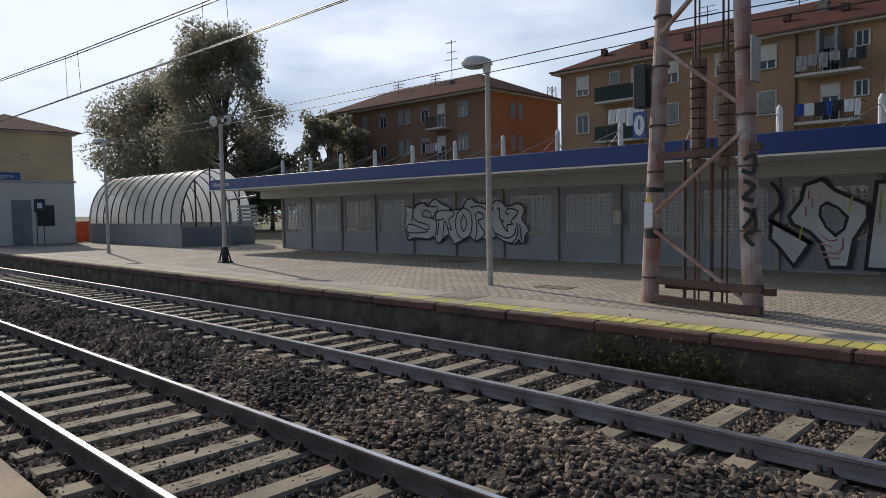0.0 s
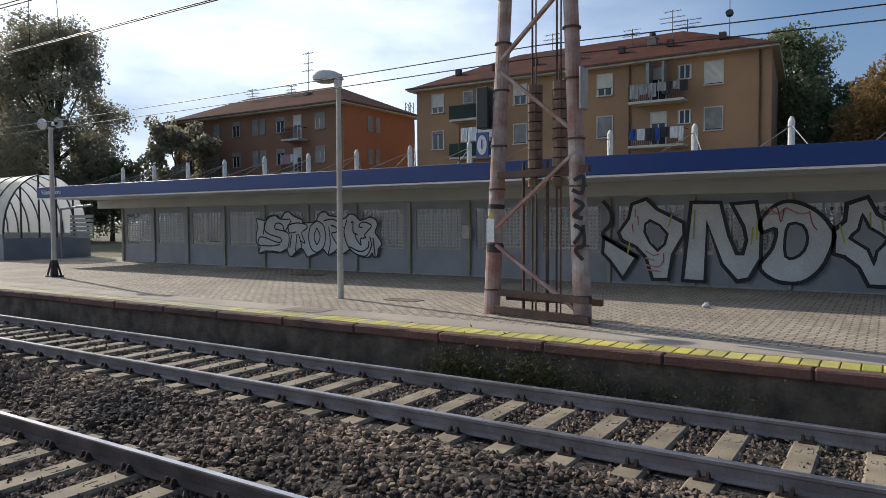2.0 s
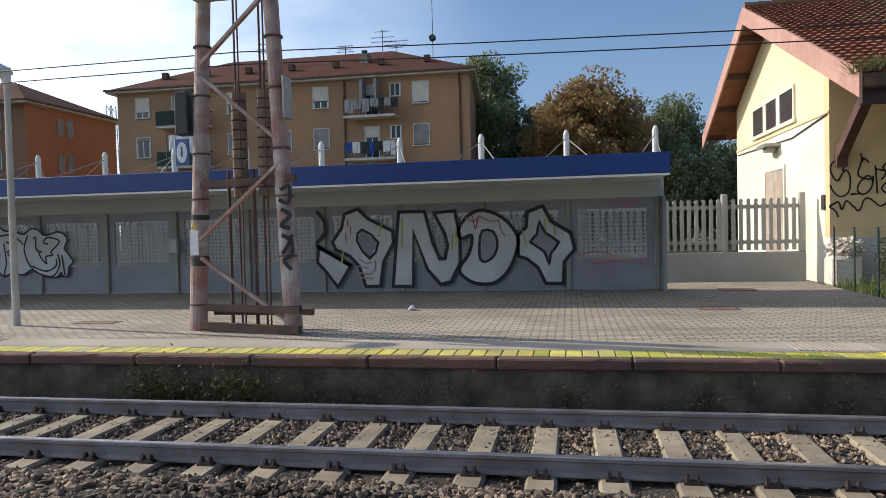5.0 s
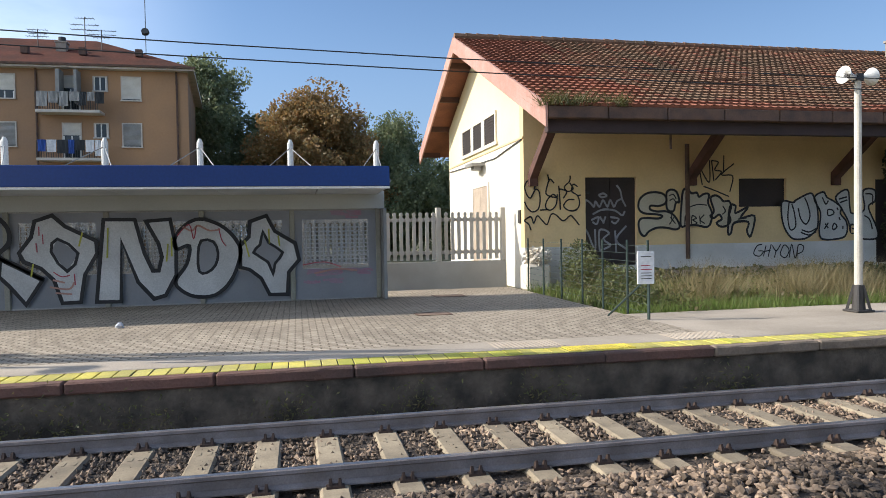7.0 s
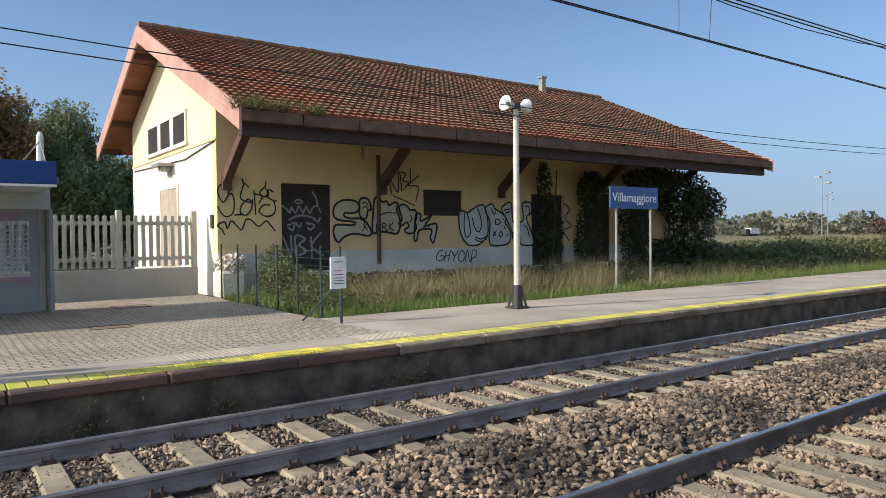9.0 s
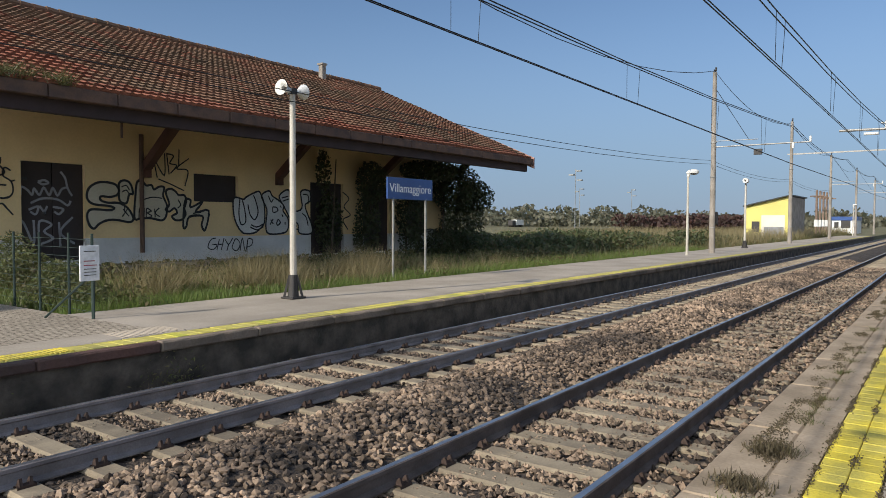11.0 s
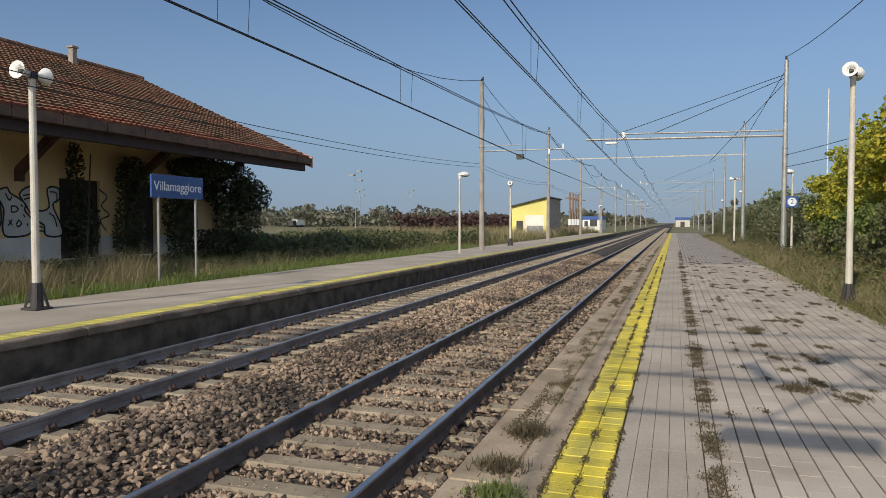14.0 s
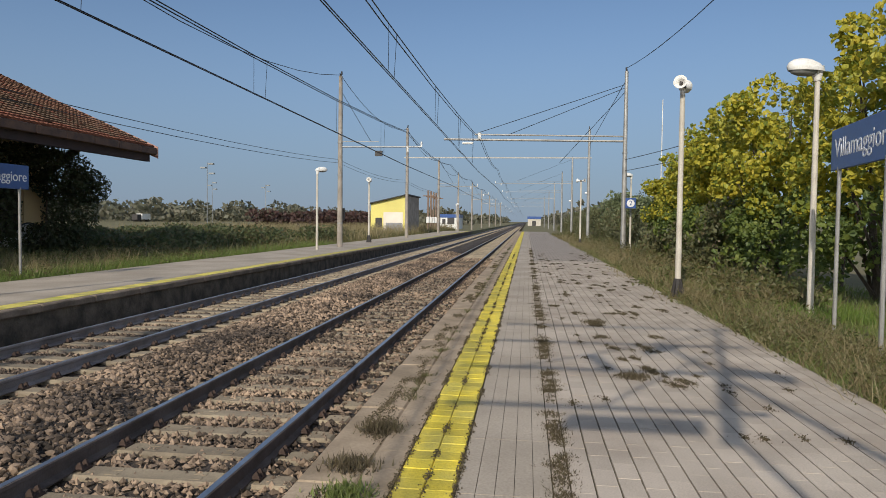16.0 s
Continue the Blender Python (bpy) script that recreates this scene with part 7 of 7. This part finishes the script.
far_x = [41.0, 64.0, 87.0, 112.0, 140.0, 170.0, 205.0, 245.0, 290.0]
for i, x in enumerate(far_x):
    t = line_mast(x, 8.7, 0.1, 10.2 if i < 2 else 9.3, "weathered concrete catenary mast beside the far platform" if i < 2 else "distant catenary mast beside the track", True)
    if i in (0,):
        cantilever(t, x, 8.7, 6.18, 3.9)
        part("signal_box", boxes((x - 0.1, x + 0.1, 6.2, 6.6, 5.65, 5.95)), M_DARK, t)
        part("switch_box", boxes((x + 0.14, x + 0.36, 8.5, 8.8, 1.9, 2.6)), M_DARK, t)
    elif i > 1:
        cantilever(t, x, 8.7, 6.2, 3.9)
near_x = [46.0, 72.0, 98.0, 126.0, 160.0, 200.0, 250.0]
for i, x in enumerate(near_x):
    t = line_mast(x, -8.25, 0.0, 11.4 if i == 0 else 11.2 if i == 1 else 10.6, "galvanised catenary mast beside the near platform" if i == 0 else "distant galvanised catenary mast")
    if i == 0:
        bm = rods(((x, -8.25, 7.05), (x, 3.2, 7.2), 0.07), ((x, -8.25, 7.35), (x, 1.2, 7.5), 0.05), n=8)
        part("arm", bm, M_GALV, t, "long horizontal steel arm over the tracks")
        part("insulator", rods(((x, 0.9, 7.2), (x, 0.9, 7.6), 0.12), ((x, 1.3, 6.95), (x, 2.0, 6.95), 0.08), n=10), M_WHITE, t)
        part("guy", rods(((x, -8.25, 10.6), (x, 1.0, 7.6), 0.02), ((x, -8.25, 10.4), (x, -1.0, 7.5), 0.02), ((x, -8.25, 10.2), (x + 18, -5.0, 7.2), 0.02), ((x, -8.25, 10.9), (x + 26, -8.25, 9.6), 0.02), n=5), M_WIRE, t)
    if i == 1:
        part("portal_beam", boxes((x - 0.05, x + 0.05, -8.5, 10.4, 8.3, 8.42)), M_GALV, t, "long galvanised portal beam")
    elif i > 1:
        cantilever(t, x, -8.25, 7.2, 2.2)
# number sign on the near mast
n2 = thing("platform_number_sign", (45.7, -8.55, 3.0), "small blue sign with a white platform number", "sign")
part("board", boxes((45.62, 45.66, -8.95, -8.3, 2.85, 3.5), bevel=0.005), M_SIGN, n2)
part("bracket", rods(((45.66, -8.6, 3.1), (46.0, -8.3, 3.1), 0.03)), M_GALV, n2)
part("disc", rods(((45.617, -8.62, 3.17), (45.612, -8.62, 3.17), 0.24), n=20), M_LETTER, n2)
lettering("2", 0.4, M_SIGN, Matrix.Translation((45.607, -8.62, 3.17)) @ pose(0, 0, 0, 90, 0, -90), n2, "number")

spans_n = [-190, -110, -30, 46, 72, 98, 126, 160, 200, 250, 320, 420, 560]
for yc, spans in ((0.7525, spans_n), (4.6525, [-190, -110, -36, 41, 64, 87, 112, 140, 170, 205, 245, 290, 400, 560])):
    ol = thing("overhead_line", (0, yc, 5.1), "dark overhead contact wires with droppers above a track", "overhead line", "overhead lines")
    cw = [(x, yc + (0.15 if i % 2 else -0.15), 5.12) for i, x in enumerate(spans)]
    part("contact_wire", wire(cw, 0.011), M_WIRE, ol)
    part("contact_wire", wire([(x, y + 0.05, z) for x, y, z in cw], 0.011), M_WIRE, ol)
    ms, dr = [], bmesh.new()
    for i, (a, b) in enumerate(zip(spans, spans[1:])):
        p = sag((a, yc, 7.2 if yc < 2 else 7.0), (b, yc, 7.2 if yc < 2 else 7.0), 1.15 if b - a > 60 else 0.9 if b - a > 30 else 0.45, 10)
        ms += p if i == 0 else p[1:]
        if -80 < a < 41:
            for q in p[1:-1]:
                rod(dr, (q.x, q.y, q.z), (q.x, yc, 5.13), 0.006, n=4)
                rod(dr, (q.x + 0.9, q.y, q.z), (q.x + 0.9, yc + 0.05, 5.13), 0.006, n=4)
    part("messenger_wire", wire(ms, 0.014), M_WIRE, ol)
    part("messenger_wire", wire([(q.x, q.y + 0.12, q.z) for q in ms], 0.014), M_WIRE, ol)
    part("dropper", dr, M_WIRE, ol)
fd = thing("feeder_cables", (0, 8.7, 5), "dark feeder and telephone cables strung between the masts", "cable")
for dz in (0.0, -0.2):
    part("telephone_cable", wire(sag((-120, 8.9, 5.5 + dz), (-60, 8.9, 5.6 + dz), 0.5) + sag((-60, 8.9, 5.6 + dz), (-4.8, 8.75, 4.9 + dz), 0.3) + sag((-4.8, 8.75, 4.9 + dz), (41, 8.8, 5.45 + dz), 0.55) + sag((41, 8.8, 5.45 + dz), (64, 8.8, 5.6 + dz), 0.3) + sag((64, 8.8, 5.6 + dz), (87, 8.8, 5.6 + dz), 0.3), 0.01), M_WIRE, fd)
part("feeder", wire(sag((-4.8, 8.6, 11.2), (41, 8.7, 10.35), 2.7) + sag((41, 8.7, 10.35), (64, 8.7, 10.2), 1.0) + sag((64, 8.7, 10.2), (87, 8.7, 9.4), 0.9) + sag((87, 8.7, 9.4), (112, 8.7, 9.4), 0.9), 0.016), M_WIRE, fd)
part("feeder", wire(sag((-40, -8.6, 13.0), (46, -8.25, 11.6), 3.4, 24), 0.018), M_WIRE, fd)
for dz in (0.0, -0.7):
    part("side_cable", wire(sag((46, -8.25, 5.9 + dz), (14, -15.5, 7.0 + dz), 0.3), 0.018), M_WIRE, fd)

# ---- beyond the platforms ----
yb = thing("yellow_building", (84, 13.6, 0.2), "small yellow trackside building with a sloping flat roof", "building")
bm = bmesh.new()
prof = [(12.5, 0.2), (16.8, 0.2), (16.8, 3.95), (12.5, 5.0)]
a, b = [bm.verts.new((85, y, z)) for y, z in prof], [bm.verts.new((95, y, z)) for y, z in prof]
bm.faces.new(a), bm.faces.new(b[::-1])
for i in range(4):
    bm.faces.new((a[i], a[(i + 1) % 4], b[(i + 1) % 4], b[i]))
bmesh.ops.recalc_face_normals(bm, faces=bm.faces)
M_YB = mat("bright_yellow_wall", (0.74, 0.66, 0.20), (0.66, 0.58, 0.18), 0.4, 10, 0.85, 0.2)
part("wall", bm, M_YB, yb)
part("grey_side", boxes((85.0, 95, 12.40, 12.49, 0.2, 4.95)), M_CONC, yb)
part("roof", slab(bmesh.new(), [(84.6, 12.2, 5.15), (95.4, 12.2, 5.15), (95.4, 17.1, 3.98), (84.6, 17.1, 3.98)], 0.12), M_IRON, yb)
part("window", boxes((84.93, 84.98, 15.4, 16.2, 1.0, 2.2)), M_DARK, yb)
part("white_patch", boxes((84.95, 84.985, 12.8, 15.2, 0.3, 2.9)), M_SHEDW, yb)
part("graffiti", boxes((84.93, 84.948, 12.9, 14.9, 0.5, 1.6)), M_PALEP, yb)
tb = thing("transformer_yard", (112, 14, 0.2), "rusty steel posts with white insulators of a trackside transformer yard", "transformer")
for i in range(5):
    p = part("post", rods(((104 + 3 * i, 12.4, 0.2), (104 + 3 * i, 12.4, 6.4), 0.14), ((104 + 3 * i, 11.6, 5.6), (104 + 3 * i, 13.2, 5.6), 0.08), n=8), M_WEIGHT, tb)
    part("insulator", rods(((104 + 3 * i, 12.4, 1.6), (104 + 3 * i, 12.4, 2.5), 0.28), n=8), M_WHITE, p)
wh = thing("white_hut", (150, 14, 0.2), "low white trackside hut with blue trim", "hut")
part("wall", boxes((148, 156, 12, 16, 0.2, 2.6)), M_WHITE, wh)
part("trim", boxes((147.9, 156.1, 11.9, 16.1, 2.6, 3.3)), M_SIGN, wh)
part("window", boxes((147.95, 147.99, 13, 14.5, 1.2, 2.6), (147.95, 147.99, 14.9, 15.6, 1.2, 2.3)), M_DARK, wh)
kb = thing("platform_hut", (330, -5, 0.0), "small distant platform shelter with a blue sign band", "shelter")
part("wall", boxes((330, 336, -8.6, -2.6, 0.0, 3.2)), M_PALE, kb)
part("band", boxes((329.8, 336.2, -8.8, -2.4, 3.2, 4.4)), M_SIGN, kb)
part("doorway", boxes((329.9, 329.98, -6.4, -4.6, 0.0, 2.4)), M_DARK, kb)
# pale section paints stand for the haze in front of the mast
mt = thing("radio_mast", (300, -57, 0), "far radio mast with haze put into its pale colours", "mast")
for i in range(12):
    part("section", rods(((300, -57, 4.4 * i), (300, -57, 4.4 * i + 4.4), 0.2), n=6), M_SHUT if i % 2 else M_WHITE, mt)
for x, y in ((230, 86), (215, 98), (140, 64)):
    fl = thing("floodlight_mast", (x, y, 0), "distant grey floodlight mast", "mast", "floodlight masts")
    part("pole", rods(((x, y, 0), (x, y, 13.5), 0.1, 0.07), n=6), M_GREY, fl)
    for a, b, c in ((-1.4, -0.3, 13.0), (0.3, 1.4, 12.2), (-1.6, -0.5, 11.0)):
        part("floodlight", boxes((x - 0.4, x + 0.4, y + a, y + b, c, c + 0.3)), M_GREY, fl)
lorry = thing("lorry", (249, 141, 0.2), "distant white box lorry on a road", "lorry")
part("box_body", boxes((246.4, 252, 140, 142.4, 1.0, 3.2)), M_WHITE, lorry)
part("cab", boxes((243.2, 245.8, 140.1, 142.3, 0.8, 2.9), bevel=0.1), M_DARK, lorry)
for x in (244.5, 247.5, 250.5):
    part("wheel", rods(((x, 140.0, 0.7), (x, 142.4, 0.7), 0.5), n=10), M_DARK, lorry)

# ---- trees and shrubs ----
tree(-80, 33.2, 0.2, 2.0, 18.8, 8.0, L_VEILED, 60000, 0.19, 11, "tall dark broadleaf tree behind the underpass cover", 0.45, 90, 0.45)
tree(-64.5, 33.3, 0.2, 2.0, 20.6, 6.6, L_VEILED, 70000, 0.17, 12, "tallest dark broadleaf tree behind the underpass cover", 0.5, 100, 0.4)
tree(-90, 42, 0.2, 3.0, 12.0, 6.0, L_VEILED, 9000, 0.3, 13, "dark tree behind the station building", 0.4)
tree(-56, 40, 0.2, 2.0, 12.3, 4.2, L_VEILED, 9000, 0.25, 14, "dark evergreen beside the brown apartment building", 0.3)
tree(-62, 37, 0.2, 1.5, 8.5, 4.2, L_GREEN, 5500, 0.35, 15, "bushy green tree in front of the apartment building", 0.25)
tree(-7.4, 60, 0.2, 3.0, 17.0, 6.0, L_GREEN, 70000, 0.17, 16, "tall green tree beside the ochre apartment building", 0.4, 85)
tree(2.1, 50, 0.2, 1.5, 12.7, 5.5, L_RUST, 80000, 0.15, 17, "round tree with rust-brown autumn leaves", 0.4, 95)
tree(8.1, 54, 0.2, 1.0, 11.2, 6.0, L_GREEN, 65000, 0.16, 18, "dark green tree behind the shelter", 0.4, 85)
tree(-1.0, 60, 0.2, 2.5, 13.5, 4.4, L_GREEN, 24000, 0.16, 19, "dark green tree between two others", 0.35)
tree(13.5, 52, 0.2, 1.0, 7.0, 3.0, L_GREEN, 3000, 0.35, 20, "low green tree beyond the picket fence", 0.2)
# line support behind the viewpoint, known by the shadow of its arms on the pavers
bm_ = thing("line_support", (-2.0, -4.2, ZN), "galvanised overhead line support on raking legs with several arms", "mast")
part("drop_post", rods(((-2, -1.83, 5.6), (-2, -1.83, 7.4), 0.1), ((-2, -1.83, 7.4), (-2, -1.83, 9.7), 0.05), n=10), M_GALV, bm_)
part("leg", rods(((-2, -6.4, ZN), (-2, -0.95, 8.6), 0.05), n=8), M_GALV, bm_)
part("leg", rods(((-2, -4.6, ZN), (-2, -1.9, 5.6), 0.035), n=8), M_GALV, bm_)
for z, y1, r_ in ((6.2, 0.9, 0.05), (7.32, 1.3, 0.055), (8.53, 1.6, 0.05), (9.6, 1.8, 0.05)):
    part("arm", rods(((-2, -2.2, z), (-2, y1, z), r_), n=8), M_GALV, bm_)
part("brace", rods(((-2, -0.6, 6.2), (-2, -1.85, 8.5), 0.03), ((-2, 0.7, 7.32), (-2, -1.85, 9.4), 0.03), n=6), M_GALV, bm_)
part("insulator", rods(((-2, -0.5, 7.32), (-2, -0.1, 7.9), 0.1), ((-2, -1.2, 8.53), (-2, -0.8, 8.1), 0.12), ((-2, -2.6, 7.2), (-2, -1.83, 7.5), 0.14), n=8), M_WHITE, bm_)
part("board", boxes((-2.02, -1.98, -1.6, -0.35, 5.73, 6.02)), M_SIGN, bm_, "blue sign board")

blades("near_verge_grass", scatter(12000, 15, 30, -9.3, -6.7, 0.03), 0.26, 0.011, L_LUSH, rng, "patch of lush grass at the foot of the shrub")

# big yellowing shrub beside the near platform
rb = np.random.default_rng(41)
bl = []
for i in range(440):
    x = 11.2 + 36 * rb.uniform(0, 1)
    hgt = np.interp(x, [12, 17, 20, 25, 30, 38, 47], [8.6, 7.9, 7.1, 6.9, 6.7, 5.8, 5.0]) + 0.5 * math.sin(x * 1.9)
    y = -9.8 - rb.uniform(0, 2.2) + 0.4 * math.sin(x)
    bl.append((x, y, rb.uniform(0.6, hgt - 0.4), rb.uniform(0.35, 0.85), rb.uniform(0.35, 0.7), rb.uniform(0.35, 0.7)))
hi = [b for b in bl if b[2] > 2.4]
lo = [b for b in bl if b[2] <= 3.0]
bg = thing("mulberry_shrub", (22, -11, 0.03), "big leafy shrub turning from green to yellow", "shrub")
v, f = leaf_mesh(clumps(hi, 40000, rb, 0.4), 0.155, rb, 1.15, broad=True)
bulk("yellow_leaves", v, f, L_BUSH, bg)
v, f = leaf_mesh(clumps(lo, 20000, rb, 0.4), 0.14, rb, 1.15, broad=True)
bulk("green_leaves", v, f, L_BUSHG, bg)
part("stem_frame", rods(*[((b[0], -11.2, 0.0), (b[0], b[1], b[2]), 0.06, 0.02) for b in bl[::5]], n=5), M_BARK, bg)
hg = thing("wild_hedge", (70, -12, 0.03), "wild green hedge along the near platform", "hedge")
hb = []
for i in range(260):
    x = 30 + 130 * rb.uniform(0, 1) ** 1.5
    y = -9.1 - rb.uniform(0, 4.2)
    hb.append((x, y, rb.uniform(0.2, 1.4 + 0.55 * (-9.1 - y) + 0.9 * math.sin(x * 0.7)), rb.uniform(0.5, 1.2), 0.8, rb.uniform(0.4, 1.0)))
v, f = leaf_mesh(clumps(hb, 60000, rb, 0.1), 0.12, rb)
bulk("leaves", v, f, L_HEDGE, hg)
part("stem_frame", rods(*[((b[0], b[1], 0.0), (b[0] + 0.1, b[1], b[2]), 0.03, 0.012) for b in hb[::3]], n=5), M_BARK, hg)
for sx, sy, sr, sh_ in ((64, -12.5, 2.6, 4.4), (82, -13, 3.2, 5.4), (104, -14, 4, 6.2)):
    tree(sx, sy, 0.0, 0.8, sh_, sr, L_GREEN, 6000, 0.2, int(sx), "scrubby green tree in the lineside hedge", 0.15)
# far woods along the horizon, joined
fw = []
for i in range(520):
    t_ = rb.uniform(0, 1)
    x, y = 120 + 900 * t_, rb.uniform(150, 330) - 120 * t_
    s = rb.uniform(3.5, 7.5)
    fw.append((x, y, s * 0.7, s, s, s * 0.8))
for i in range(260):
    x = 180 + 800 * rb.uniform(0, 1)
    s = rb.uniform(3, 6)
    fw.append((x, -22 - rb.uniform(0, 60), s * 0.7, s, s, s))
for i in range(160):
    x = 260 + 700 * rb.uniform(0, 1)
    s = rb.uniform(2.5, 5)
    fw.append((x, 22 + rb.uniform(0, 40), s * 0.7, s, s, s))
v, f = leaf_mesh(clumps(fw, 60000, rb, 0.3), 1.5, rb)
bulk("far_woodland", v, f, L_FAR, None, "distant woodland along the horizon, haze put into its leaf colour", "woodland")
pu = [(rb.uniform(95, 140), 24 + rb.uniform(0, 12), rb.uniform(0.8, 2.4), 2.0, 1.8, 1.2) for _ in range(60)]
v, f = leaf_mesh(clumps(pu, 9000, rb, 0.3), 0.4, rb)
bulk("purple_hedge", v, f, L_PURPLE, None, "purple-brown bare hedge in the field", "hedge")
bulk("far_houses", np.array([(300 + 60 * i + dx, 260 + 20 * (i % 3) + dy, z) for i in range(6) for z in (0, 6) for dx, dy in ((0, 0), (12, 0), (12, 9), (0, 9))]),
     np.array([(8 * i + a, 8 * i + b, 8 * i + c, 8 * i + d) for i in range(6) for a, b, c, d in ((0, 1, 5, 4), (1, 2, 6, 5), (2, 3, 7, 6), (3, 0, 4, 7), (4, 5, 6, 7))]), M_SHEDW, None, "distant pale farm houses on the horizon", "house")
